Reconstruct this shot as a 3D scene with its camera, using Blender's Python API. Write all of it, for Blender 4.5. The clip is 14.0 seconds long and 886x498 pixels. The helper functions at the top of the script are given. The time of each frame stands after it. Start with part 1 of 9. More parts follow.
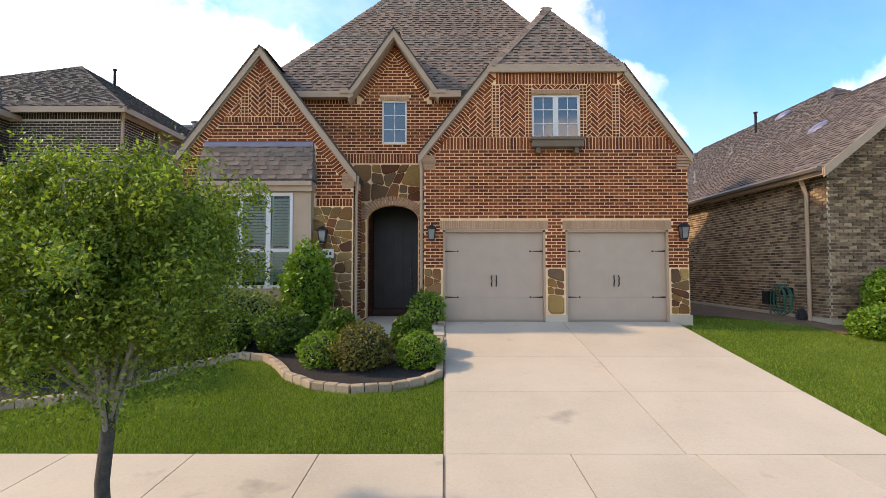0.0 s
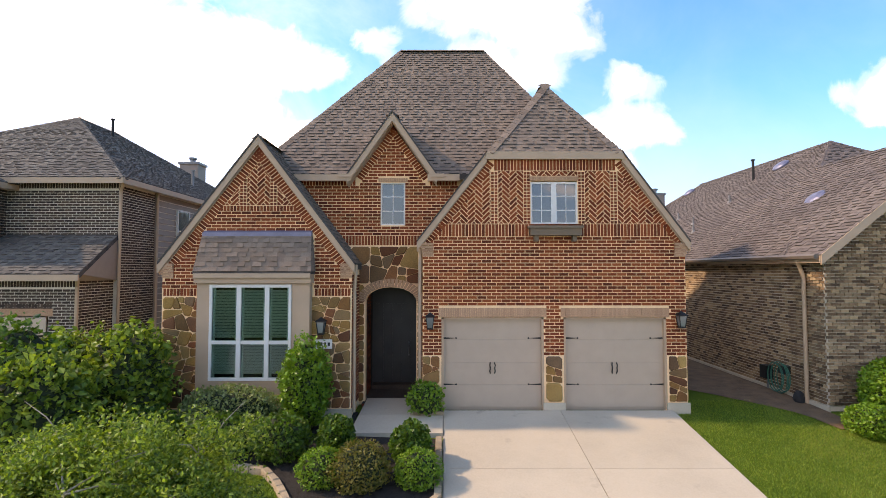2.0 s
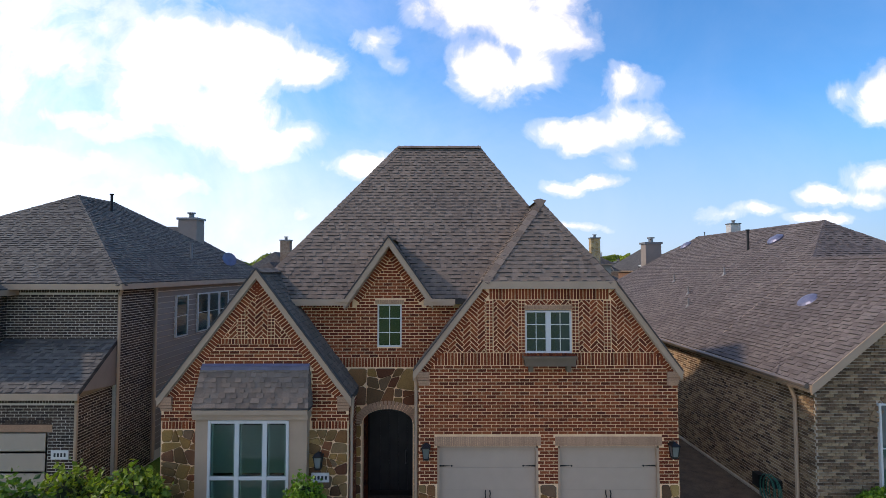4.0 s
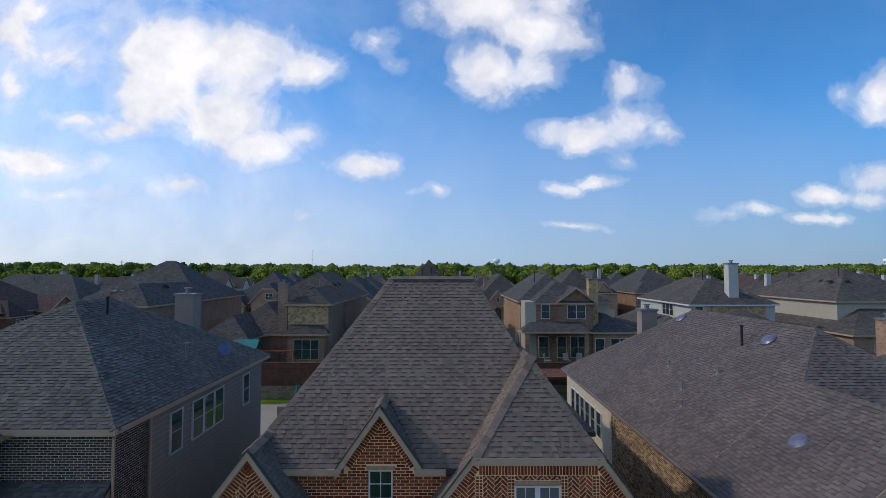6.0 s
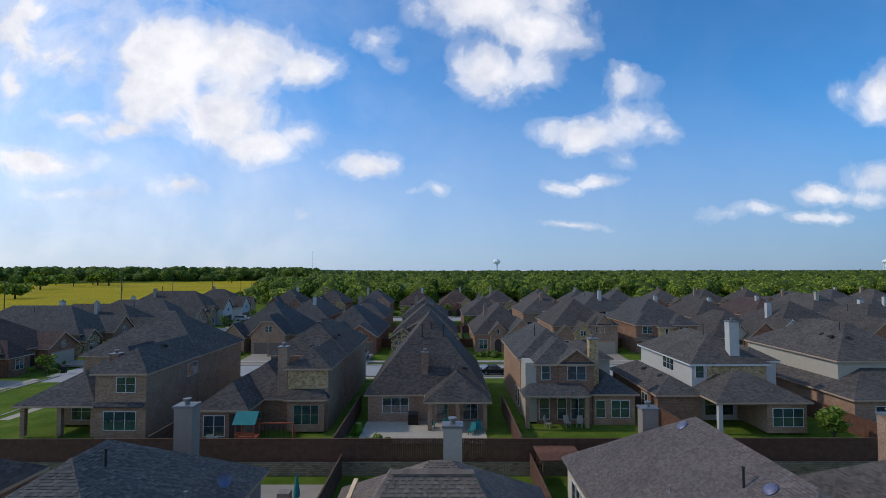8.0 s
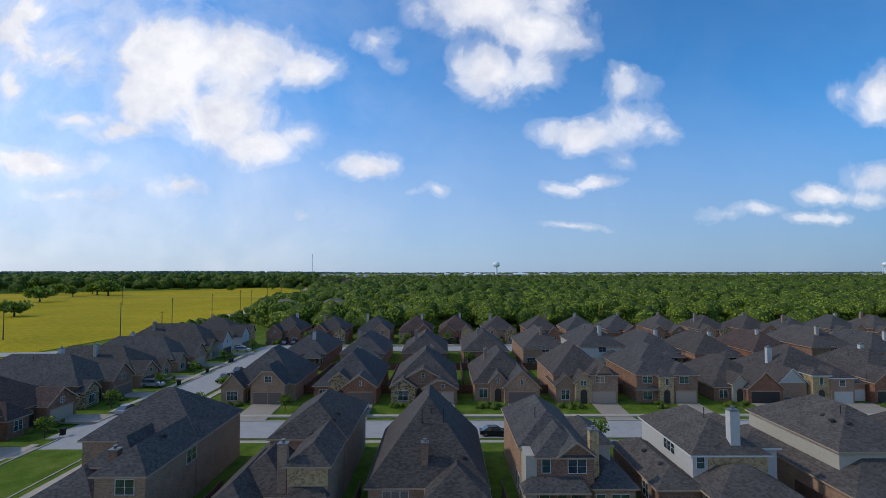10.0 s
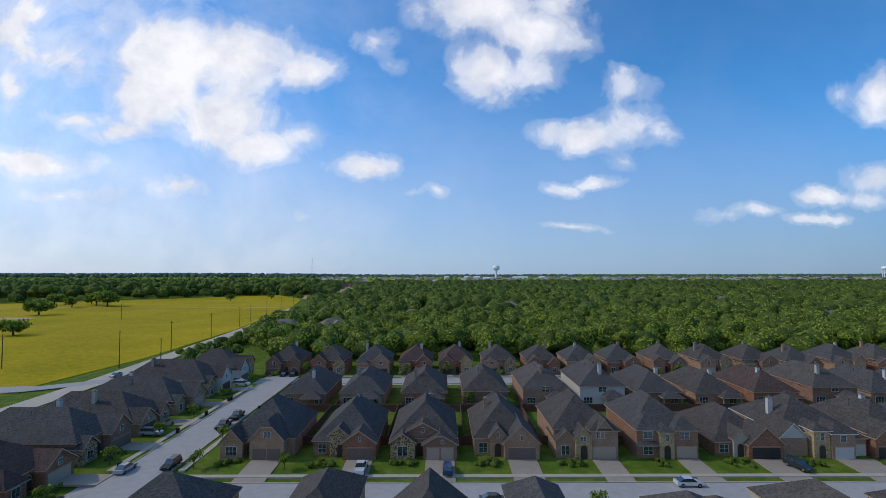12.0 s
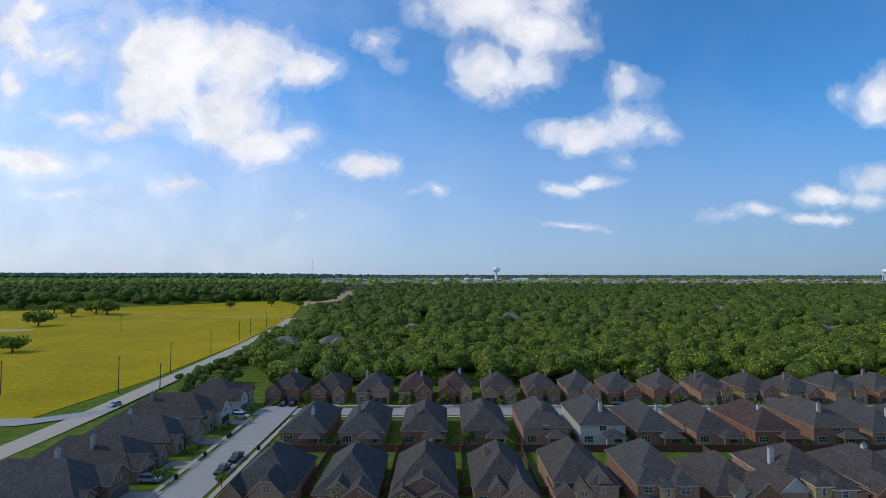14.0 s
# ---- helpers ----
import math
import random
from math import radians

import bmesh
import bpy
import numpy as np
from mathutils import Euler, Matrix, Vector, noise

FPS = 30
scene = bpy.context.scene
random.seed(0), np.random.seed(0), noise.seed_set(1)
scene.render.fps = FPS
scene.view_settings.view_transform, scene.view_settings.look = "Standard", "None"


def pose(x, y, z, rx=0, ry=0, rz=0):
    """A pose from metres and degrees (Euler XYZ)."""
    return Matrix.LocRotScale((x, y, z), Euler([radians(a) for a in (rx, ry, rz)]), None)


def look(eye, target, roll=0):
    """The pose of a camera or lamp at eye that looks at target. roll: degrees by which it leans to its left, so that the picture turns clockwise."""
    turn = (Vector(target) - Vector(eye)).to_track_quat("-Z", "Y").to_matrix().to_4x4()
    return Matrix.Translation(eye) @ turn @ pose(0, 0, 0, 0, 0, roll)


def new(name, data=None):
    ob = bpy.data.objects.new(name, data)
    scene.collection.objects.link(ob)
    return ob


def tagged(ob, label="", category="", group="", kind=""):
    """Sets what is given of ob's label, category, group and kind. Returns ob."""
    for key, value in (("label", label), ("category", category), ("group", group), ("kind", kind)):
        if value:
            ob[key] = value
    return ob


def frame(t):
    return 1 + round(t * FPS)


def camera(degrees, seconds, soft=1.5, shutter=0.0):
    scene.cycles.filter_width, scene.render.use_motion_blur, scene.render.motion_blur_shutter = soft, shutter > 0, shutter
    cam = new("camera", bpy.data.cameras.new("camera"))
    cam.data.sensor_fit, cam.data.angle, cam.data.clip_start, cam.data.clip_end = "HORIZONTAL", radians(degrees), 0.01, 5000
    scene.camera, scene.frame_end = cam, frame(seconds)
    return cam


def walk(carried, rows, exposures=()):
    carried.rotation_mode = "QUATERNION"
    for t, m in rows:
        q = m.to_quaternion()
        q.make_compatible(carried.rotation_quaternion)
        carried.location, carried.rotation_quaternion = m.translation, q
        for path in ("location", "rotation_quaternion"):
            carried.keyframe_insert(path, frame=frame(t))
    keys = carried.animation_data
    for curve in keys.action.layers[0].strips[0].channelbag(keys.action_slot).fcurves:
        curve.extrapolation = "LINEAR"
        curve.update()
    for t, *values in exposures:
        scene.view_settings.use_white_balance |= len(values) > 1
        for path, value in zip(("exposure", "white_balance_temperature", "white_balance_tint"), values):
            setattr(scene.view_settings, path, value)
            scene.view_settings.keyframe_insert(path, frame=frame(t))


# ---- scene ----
# ---------------------------------------------------------------- camera
cam = camera(84.0, 14.0, soft=0.75)
PATH = [
    (0.0, pose(0.000, -11.731, 1.234, 92.340, 0.035, 0.254)),
    (0.5, pose(-0.069, -11.700, 1.712, 92.368, 0.036, 0.225)),
    (1.0, pose(-0.087, -11.726, 2.200, 92.398, 0.025, 0.170)),
    (1.5, pose(-0.069, -11.785, 2.709, 92.423, 0.037, 0.093)),
    (2.0, pose(-0.001, -11.831, 3.301, 92.431, 0.020, 0.061)),
    (2.5, pose(0.070, -11.829, 3.956, 92.442, 0.026, 0.001)),
    (3.0, pose(0.075, -11.886, 4.712, 92.458, 0.019, -0.039)),
    (3.5, pose(0.073, -12.020, 5.564, 92.459, 0.020, -0.055)),
    (4.0, pose(0.075, -12.108, 6.429, 92.435, 0.029, -0.068)),
    (4.2, pose(0.088, -12.121, 6.805, 92.416, 0.030, -0.066)),
    (6.3, pose(0.380, -12.383, 11.572, 92.463, 0.022, -0.043)),
    (6.5, pose(0.406, -12.376, 12.147, 92.452, 0.031, -0.063)),
    (7.0, pose(0.394, -12.348, 13.650, 92.421, 0.059, -0.062)),
    (7.5, pose(0.359, -12.431, 15.350, 92.392, 0.078, -0.068)),
    (8.0, pose(0.322, -12.519, 17.180, 92.382, 0.055, -0.046)),
    (8.2, pose(0.321, -12.554, 17.971, 92.383, 0.055, -0.046)),
    (10.3, pose(0.307, -12.796, 28.358, 92.502, 0.105, -0.096)),
    (10.5, pose(0.323, -12.820, 29.432, 92.524, 0.106, -0.109)),
    (11.0, pose(0.351, -12.884, 32.063, 92.526, 0.103, -0.110)),
    (11.5, pose(0.326, -12.916, 34.676, 92.550, 0.087, -0.116)),
    (12.0, pose(0.298, -12.919, 37.309, 92.546, 0.065, -0.122)),
    (12.5, pose(0.273, -12.881, 39.937, 92.510, 0.032, -0.113)),
    (13.0, pose(0.263, -12.834, 42.560, 92.485, -0.008, -0.125)),
    (13.5, pose(0.265, -12.795, 45.177, 92.470, -0.041, -0.125)),
    (14.0, pose(0.262, -12.773, 47.810, 92.463, -0.068, -0.110)),
]
EXPOSURES = [(0.0, 0.80, 8700, 20), (1.5, 0.85, 8800, 21), (2.5, 0.76, 8400, 22), (3.3, 0.37, 7700, 21), (4.2, -0.05, 7000, 17), (6.3, -0.66, 6300, 12),
             (8.0, -0.66, 6250, 11), (10.3, -0.68, 6200, 11), (14.0, -0.68, 6200, 11)]
walk(cam, PATH, EXPOSURES)

# ---------------------------------------------------------------- world, sun
SUN_EL, SUN_TO = 38.0, Vector((-1.0, 0.07, 0.0)).normalized()
SUN_DIR = Vector((SUN_TO.x * math.cos(radians(SUN_EL)), SUN_TO.y * math.cos(radians(SUN_EL)), math.sin(radians(SUN_EL))))
sun_data = bpy.data.lights.new("sun", "SUN")
sun_data.energy, sun_data.angle, sun_data.color = 2.5, radians(2.0), (1.0, 0.90, 0.74)
sun = new("sun", sun_data)
sun.matrix_world = look((-300, 20, 240), Vector((-300, 20, 240)) - SUN_DIR)


class Nodes:
    """Short hand for building node trees."""

    def __init__(self, tree):
        self.t = tree

    def add(self, kind, props=None, **inputs):
        n = self.t.nodes.new(kind)
        props = props or {}
        if "operation" in props:
            n.operation = props["operation"]
        if "use_clamp" in props:
            n.use_clamp = props["use_clamp"]
        if "noise_dimensions" in props:
            n.noise_dimensions = props["noise_dimensions"]
        if "offset" in props:
            n.offset = props["offset"]
        for k, v in inputs.items():
            self.put(n, k, v)
        return n

    def put(self, n, key, v):
        key = int(key[1:]) if key[0] == "i" and key[1:].isdigit() else key.replace("_", " ")
        s = n.inputs[key]
        if isinstance(v, bpy.types.NodeSocket):
            self.t.links.new(v, s)
        else:
            s.default_value = v

    def math(self, op, a, b=0.0, c=None, clamp=False):
        n = self.add("ShaderNodeMath", {"operation": op, "use_clamp": clamp}, i0=a, i1=b)
        if c is not None:
            self.put(n, "i2", c)
        return n.outputs[0]

    def mix(self, f, a, b, blend="MIX"):
        n = self.t.nodes.new("ShaderNodeMix")
        n.data_type, n.blend_type = "RGBA", blend
        for i, v in ((0, f), (6, a), (7, b)):
            if isinstance(v, bpy.types.NodeSocket):
                self.t.links.new(v, n.inputs[i])
            else:
                n.inputs[i].default_value = v if i == 0 else (*v[:3], 1)
        return n.outputs[2]

    def ramp(self, f, stops, mode="LINEAR"):
        n = self.add("ShaderNodeValToRGB", None, Fac=f)
        n.color_ramp.interpolation = mode
        el = n.color_ramp.elements
        while len(el) < len(stops):
            el.new(0.5)
        for e, (p, c) in zip(el, stops):
            e.position, e.color = p, (*c, 1) if len(c) == 3 else c
        return n.outputs[0]

    def noise(self, vec, scale, detail=4.0, rough=0.55, dist=0.0):
        n = self.add("ShaderNodeTexNoise", None, Scale=scale, Detail=detail, Roughness=rough, Distortion=dist)
        if vec is not None:
            self.put(n, "Vector", vec)
        return n.outputs["Fac"]


world = bpy.data.worlds.new("sky_world")
scene.world = world
world.use_nodes = True
world.node_tree.nodes.clear()
W = Nodes(world.node_tree)
sky = W.add("ShaderNodeTexSky")
sky.sky_type, sky.sun_disc, sky.sun_elevation = "NISHITA", False, radians(SUN_EL)
sky.sun_rotation = math.atan2(SUN_TO.x, SUN_TO.y)
sky.air_density, sky.dust_density, sky.ozone_density = 1.0, 0.3, 2.0
geo = W.add("ShaderNodeTexCoord").outputs["Generated"]
sep = W.add("ShaderNodeSeparateXYZ", None, Vector=geo)
ahead = W.math("MAXIMUM", W.math("ABSOLUTE", sep.outputs["Y"]), 0.06)
cu = W.math("DIVIDE", sep.outputs["X"], ahead)
cv = W.math("DIVIDE", sep.outputs["Z"], ahead)
flat = W.add("ShaderNodeCombineXYZ", None, X=cu, Y=cv).outputs[0]
warp = W.add("ShaderNodeTexNoise", None, Vector=flat, Scale=7.0, Detail=5.0, Roughness=0.6)
wv = W.add("ShaderNodeVectorMath", {"operation": "SUBTRACT"}, i0=warp.outputs["Color"], i1=(0.5, 0.5, 0.5)).outputs[0]
wv = W.add("ShaderNodeVectorMath", {"operation": "SCALE"}, i0=wv, Scale=0.075).outputs[0]
bent = W.add("ShaderNodeVectorMath", {"operation": "ADD"}, i0=flat, i1=wv).outputs[0]
# cumulus clouds: centre right, centre up, half width, half height, weight
CLOUDS = [
    (-0.543, 0.452, 0.115, 0.092, 1.00), (-0.585, 0.366, 0.095, 0.072, 1.00), (-0.420, 0.438, 0.112, 0.078, 1.00), (-0.290, 0.424, 0.080, 0.046, 1.00), (-0.447, 0.313, 0.116, 0.060, 1.00),
    (-0.364, 0.256, 0.084, 0.046, 1.00), (-0.289, 0.277, 0.046, 0.028, 0.55), (-0.749, 0.318, 0.072, 0.023, 0.48), (-0.653, 0.291, 0.072, 0.023, 0.58), (-0.901, 0.491, 0.082, 0.064, 0.43),
    (-0.777, 0.445, 0.073, 0.051, 0.47), (-0.856, 0.539, 0.070, 0.031, 0.39), (-0.897, 0.372, 0.040, 0.047, 0.39), (-0.703, 0.509, 0.047, 0.026, 0.31), (-0.839, 0.219, 0.104, 0.030, 0.66),
    (-0.790, 0.158, 0.064, 0.010, 0.35), (-0.706, 0.230, 0.030, 0.019, 0.35), (-0.542, 0.178, 0.051, 0.023, 0.51), (-0.669, 0.163, 0.032, 0.012, 0.27), (-0.155, 0.209, 0.067, 0.029, 1.00),
    (-0.010, 0.160, 0.025, 0.015, 0.47), (-0.289, 0.112, 0.020, 0.014, 0.47), (-0.062, 0.153, 0.015, 0.009, 0.31), (-0.141, 0.476, 0.040, 0.028, 0.48), (-0.110, 0.438, 0.026, 0.023, 0.35),
    (0.078, 0.545, 0.129, 0.059, 1.00), (0.177, 0.503, 0.103, 0.056, 1.00), (0.091, 0.413, 0.072, 0.061, 1.00), (0.192, 0.417, 0.064, 0.054, 0.66), (0.259, 0.479, 0.045, 0.045, 0.55),
    (0.236, 0.557, 0.071, 0.047, 0.58), (0.382, 0.372, 0.054, 0.042, 0.55), (0.297, 0.282, 0.098, 0.037, 1.00), (0.381, 0.291, 0.077, 0.046, 0.66), (0.442, 0.274, 0.046, 0.023, 0.39),
    (0.375, 0.410, 0.033, 0.016, 0.31), (0.378, 0.222, 0.023, 0.014, 0.27), (0.313, 0.178, 0.049, 0.015, 0.90), (0.252, 0.166, 0.046, 0.014, 0.66), (0.258, 0.089, 0.063, 0.009, 0.55),
    (0.653, 0.120, 0.052, 0.013, 0.55), (0.775, 0.151, 0.058, 0.020, 0.90), (0.768, 0.105, 0.069, 0.013, 0.66), (0.893, 0.193, 0.058, 0.032, 0.62), (0.873, 0.151, 0.046, 0.015, 0.43),
    (0.572, 0.107, 0.052, 0.009, 0.23), (0.908, 0.366, 0.047, 0.056, 0.90), (0.823, 0.366, 0.028, 0.023, 0.27), (0.2, 0.78, 0.25, 0.16, 0.90), (-0.7, 0.75, 0.3, 0.18, 0.90),
]
total = None
for x, y, rx, ry, wgt in CLOUDS:
    m = W.add("ShaderNodeVectorMath", {"operation": "MULTIPLY_ADD"}, i0=bent, i1=(1 / rx, 1 / ry, 0), i2=(-x / rx, -y / ry, 0)).outputs[0]
    ln = W.add("ShaderNodeVectorMath", {"operation": "LENGTH"}, i0=m).outputs["Value"]
    v = W.math("MULTIPLY", W.math("SUBTRACT", 1.3, ln), wgt)
    total = v if total is None else W.math("SMOOTH_MAX", total, v, 0.22)
puff = W.noise(flat, 10.0, 10.0, 0.58, 0.7)
dens = W.math("ADD", W.math("MULTIPLY", total, 0.95), W.math("MULTIPLY", W.math("SUBTRACT", puff, 0.48), 1.3))
cover = W.ramp(dens, [(0.0, (0, 0, 0)), (0.25, (0.20, 0.20, 0.20)), (0.58, (0.72, 0.72, 0.72)), (0.98, (1, 1, 1))], "EASE")
cover = W.math("MULTIPLY", cover, W.math("GREATER_THAN", sep.outputs["Z"], 0.0))
side = W.math("MULTIPLY_ADD", cu, 0.5, 0.5)
veil = W.math("MULTIPLY", W.ramp(W.noise(flat, 2.2, 7.0, 0.62, 0.6), [(0.35, (0, 0, 0)), (0.75, (1, 1, 1))]), W.ramp(side, [(0.05, (0.66, 0.66, 0.66)), (0.25, (0.45, 0.45, 0.45)), (0.48, (0.14, 0.14, 0.14)), (0.75, (0.05, 0.05, 0.05))]))
cover = W.math("MINIMUM", W.math("ADD", W.math("MULTIPLY", cover, 0.94), veil), 1.0)
shade = W.ramp(W.noise(bent, 8.0, 6.0, 0.6), [(0.3, (6.3, 6.5, 7.2)), (0.62, (9.3, 9.1, 9.1))])
low = W.math("MULTIPLY", W.ramp(cv, [(0.0, (1, 1, 1)), (0.42, (0, 0, 0))], "EASE"), 0.74)
blue = W.mix(1.0, sky.outputs[0], (0.49, 1.12, 1.56), "MULTIPLY")
blue = W.mix(1.0, blue, W.ramp(side, [(0.45, (1, 1, 1)), (0.95, (0.80, 0.86, 0.88))]), "MULTIPLY")
haze = W.ramp(side, [(0.05, (5.7, 5.4, 6.7)), (0.5, (3.75, 4.3, 6.1)), (0.95, (2.25, 2.6, 4.2))])
blue = W.mix(low, blue, haze)
mixed = W.mix(cover, blue, shade)
bg = W.add("ShaderNodeBackground", None, Color=mixed, Strength=0.17)
out = W.add("ShaderNodeOutputWorld", None, Surface=bg.outputs[0])

# ---------------------------------------------------------------- materials
def material(name, rough=0.85, metal=0.0, spec=0.5):
    m = bpy.data.materials.new(name)
    m.use_nodes = True
    n = Nodes(m.node_tree)
    b = m.node_tree.nodes["Principled BSDF"]
    b.inputs["Roughness"].default_value, b.inputs["Metallic"].default_value = rough, metal
    b.inputs["Specular IOR Level"].default_value = spec
    n.b = b
    n.m = m
    return n


def obj_co(n):
    return n.add("ShaderNodeTexCoord").outputs["Object"]


def world_co(n):
    return n.add("ShaderNodeNewGeometry").outputs["Position"]


def pieces_rand(n):
    """One random number a piece, for joined pieces and for pieces that are objects."""
    a = n.add("ShaderNodeNewGeometry").outputs["Random Per Island"]
    b = n.add("ShaderNodeObjectInfo").outputs["Random"]
    v = n.add("ShaderNodeCombineXYZ", None, X=a, Y=b).outputs[0]
    return n.add("ShaderNodeTexWhiteNoise", {"noise_dimensions": "3D"}, Vector=v).outputs["Value"]


def finish(n, col, bump=None, dist=0.01, strength=0.5):
    n.put(n.b, "Base_Color", col)
    if bump is not None:
        bn = n.add("ShaderNodeBump", None, Height=bump, Distance=dist, Strength=strength)
        n.put(n.b, "Normal", bn.outputs[0])
    return n.m


def plain(name, col, rough=0.7, metal=0.0, vary=0.12, scale=3.0, fine=60.0, bump=0.002, spec=0.5):
    n = material(name, rough, metal, spec)
    co = world_co(n)
    k = n.math("ADD", n.math("MULTIPLY", n.noise(co, scale, 4), 0.65), n.math("MULTIPLY", n.noise(co, fine, 3), 0.35))
    lo, hi = [c * (1 - 2 * vary) for c in col], [min(1, c * (1 + 2 * vary)) for c in col]
    return finish(n, n.ramp(k, [(0.25, lo), (0.75, hi)]), n.noise(co, fine, 3), bump)


def brick_pieces(name, cols, stain=0.25):
    n = material(name, 0.9, 0.0, 0.25)
    co = world_co(n)
    r = pieces_rand(n)
    c = n.ramp(r, [(i / (len(cols) - 1), k) for i, k in enumerate(cols)])
    g = n.ramp(n.noise(co, 45.0, 4, 0.65), [(0.3, (0.72, 0.72, 0.72)), (0.7, (1.18, 1.16, 1.12))])
    c = n.mix(1.0, c, g, "MULTIPLY")
    d = n.ramp(n.noise(co, 1.1, 5, 0.6), [(0.35, (1 - stain, 1 - stain, 1 - stain)), (0.65, (1.08, 1.08, 1.08))])
    return finish(n, n.mix(1.0, c, d, "MULTIPLY"), n.noise(co, 70.0, 4), 0.004, 0.7)


def brick_far(name, cols, mortar, scale=1.0):
    """Brick walling on walls far off."""
    n = material(name, 0.9, 0.0, 0.25)
    co = obj_co(n)
    s = n.add("ShaderNodeSeparateXYZ", None, Vector=co)
    v = n.add("ShaderNodeCombineXYZ", None, X=n.math("ADD", s.outputs["X"], s.outputs["Y"]), Y=s.outputs["Z"]).outputs[0]
    t = n.add("ShaderNodeTexBrick", {"offset": 0.5}, Vector=v, Color1=(0, 0, 0, 1), Color2=(1, 1, 1, 1), Mortar=(0.5, 0.5, 0.5, 1), Scale=1.0,
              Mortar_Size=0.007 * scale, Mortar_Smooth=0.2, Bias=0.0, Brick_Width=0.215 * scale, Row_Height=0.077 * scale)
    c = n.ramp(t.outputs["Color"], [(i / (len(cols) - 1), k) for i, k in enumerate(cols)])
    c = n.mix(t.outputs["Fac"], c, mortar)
    o = n.add("ShaderNodeObjectInfo").outputs["Random"]
    d = n.ramp(n.noise(world_co(n), 0.6, 5, 0.6), [(0.3, (0.82, 0.82, 0.82)), (0.7, (1.12, 1.12, 1.12))])
    c = n.mix(1.0, c, d, "MULTIPLY")
    return finish(n, c, n.math("SUBTRACT", 1.0, t.outputs["Fac"]), 0.006, 0.6)


def stone_far(name, cols, mortar, cell=0.34):
    """Irregular field stone on walls far off."""
    n = material(name, 0.9, 0.0, 0.25)
    s = n.add("ShaderNodeSeparateXYZ", None, Vector=obj_co(n))
    v = n.add("ShaderNodeCombineXYZ", None, X=n.math("ADD", s.outputs["X"], s.outputs["Y"]), Y=n.math("MULTIPLY", s.outputs["Z"], 1.25)).outputs[0]
    own = n.add("ShaderNodeTexVoronoi", None, Vector=v, Scale=1.0 / cell)
    edge = n.add("ShaderNodeTexVoronoi", None, Vector=v, Scale=1.0 / cell)
    edge.feature = "DISTANCE_TO_EDGE"
    tone = n.add("ShaderNodeSeparateXYZ", None, Vector=own.outputs["Color"]).outputs["X"]
    c = n.ramp(tone, [(0.1 + 0.8 * i / (len(cols) - 1), k) for i, k in enumerate(cols)], "CONSTANT")
    g = n.ramp(n.noise(world_co(n), 9.0, 4, 0.6), [(0.3, (0.78, 0.78, 0.78)), (0.7, (1.15, 1.14, 1.1))])
    joint = n.ramp(edge.outputs["Distance"], [(0.04, (0, 0, 0)), (0.10, (1, 1, 1))])
    return finish(n, n.mix(joint, mortar, n.mix(1.0, c, g, "MULTIPLY")), joint, 0.015, 0.7)


def shingles(name, cols, rows=True):
    """Asphalt shingles: rows follow the height, tabs are random in tone."""
    n = material(name, 0.93, 0.0, 0.2)
    co = world_co(n)
    s = n.add("ShaderNodeSeparateXYZ", None, Vector=co)
    if rows:
        r = n.math("MULTIPLY", s.outputs["Z"], 9.5)
        k = n.math("FLOOR", r)
        a = n.math("FLOOR", n.math("ADD", n.math("MULTIPLY", s.outputs["X"], 3.2), n.math("MULTIPLY", k, 0.37)))
        b = n.math("FLOOR", n.math("ADD", n.math("MULTIPLY", s.outputs["Y"], 3.2), n.math("MULTIPLY", k, 0.61)))
        v = n.add("ShaderNodeCombineXYZ", None, X=a, Y=b, Z=k).outputs[0]
        rnd = n.add("ShaderNodeTexWhiteNoise", {"noise_dimensions": "3D"}, Vector=v).outputs["Value"]
        step = n.math("FRACT", r)
    else:
        rnd = pieces_rand(n)
        step = n.noise(co, 150, 2)
    c = n.ramp(rnd, [(i / (len(cols) - 1), k2) for i, k2 in enumerate(cols)])
    g = n.ramp(n.noise(co, 90.0, 3, 0.7), [(0.3, (0.75, 0.75, 0.75)), (0.7, (1.25, 1.25, 1.25))])
    d = n.ramp(n.noise(co, 0.45, 6, 0.65), [(0.3, (0.8, 0.8, 0.82)), (0.7, (1.14, 1.13, 1.1))])
    c = n.mix(1.0, n.mix(1.0, c, g, "MULTIPLY"), d, "MULTIPLY")
    h = n.math("ADD", n.math("MULTIPLY", step, -0.6), n.math("MULTIPLY", rnd, 0.5)) if rows else n.noise(co, 120, 3)
    return finish(n, c, h, 0.012 if rows else 0.003, 0.6)


def leaf(name, cols, rough=0.55, trans=0.25, scale=1.2, own=0.6):
    n = material(name, rough, 0.0, 0.35)
    r = pieces_rand(n)
    big = n.noise(world_co(n), scale, 4, 0.6)
    k = n.math("ADD", n.math("MULTIPLY", r, own), n.math("MULTIPLY", big, 1.0 - own))
    c = n.ramp(k, [(0.1 + 0.8 * i / (len(cols) - 1), q) for i, q in enumerate(cols)])
    n.put(n.b, "Base_Color", c)
    tr = n.add("ShaderNodeBsdfTranslucent", None, Color=n.mix(1.0, c, (1.5, 1.6, 0.7), "MULTIPLY"))
    mx = n.add("ShaderNodeMixShader", None, i0=trans, i1=n.b.outputs[0], i2=tr.outputs[0])
    n.t.links.new(mx.outputs[0], n.t.nodes["Material Output"].inputs["Surface"])
    return n.m


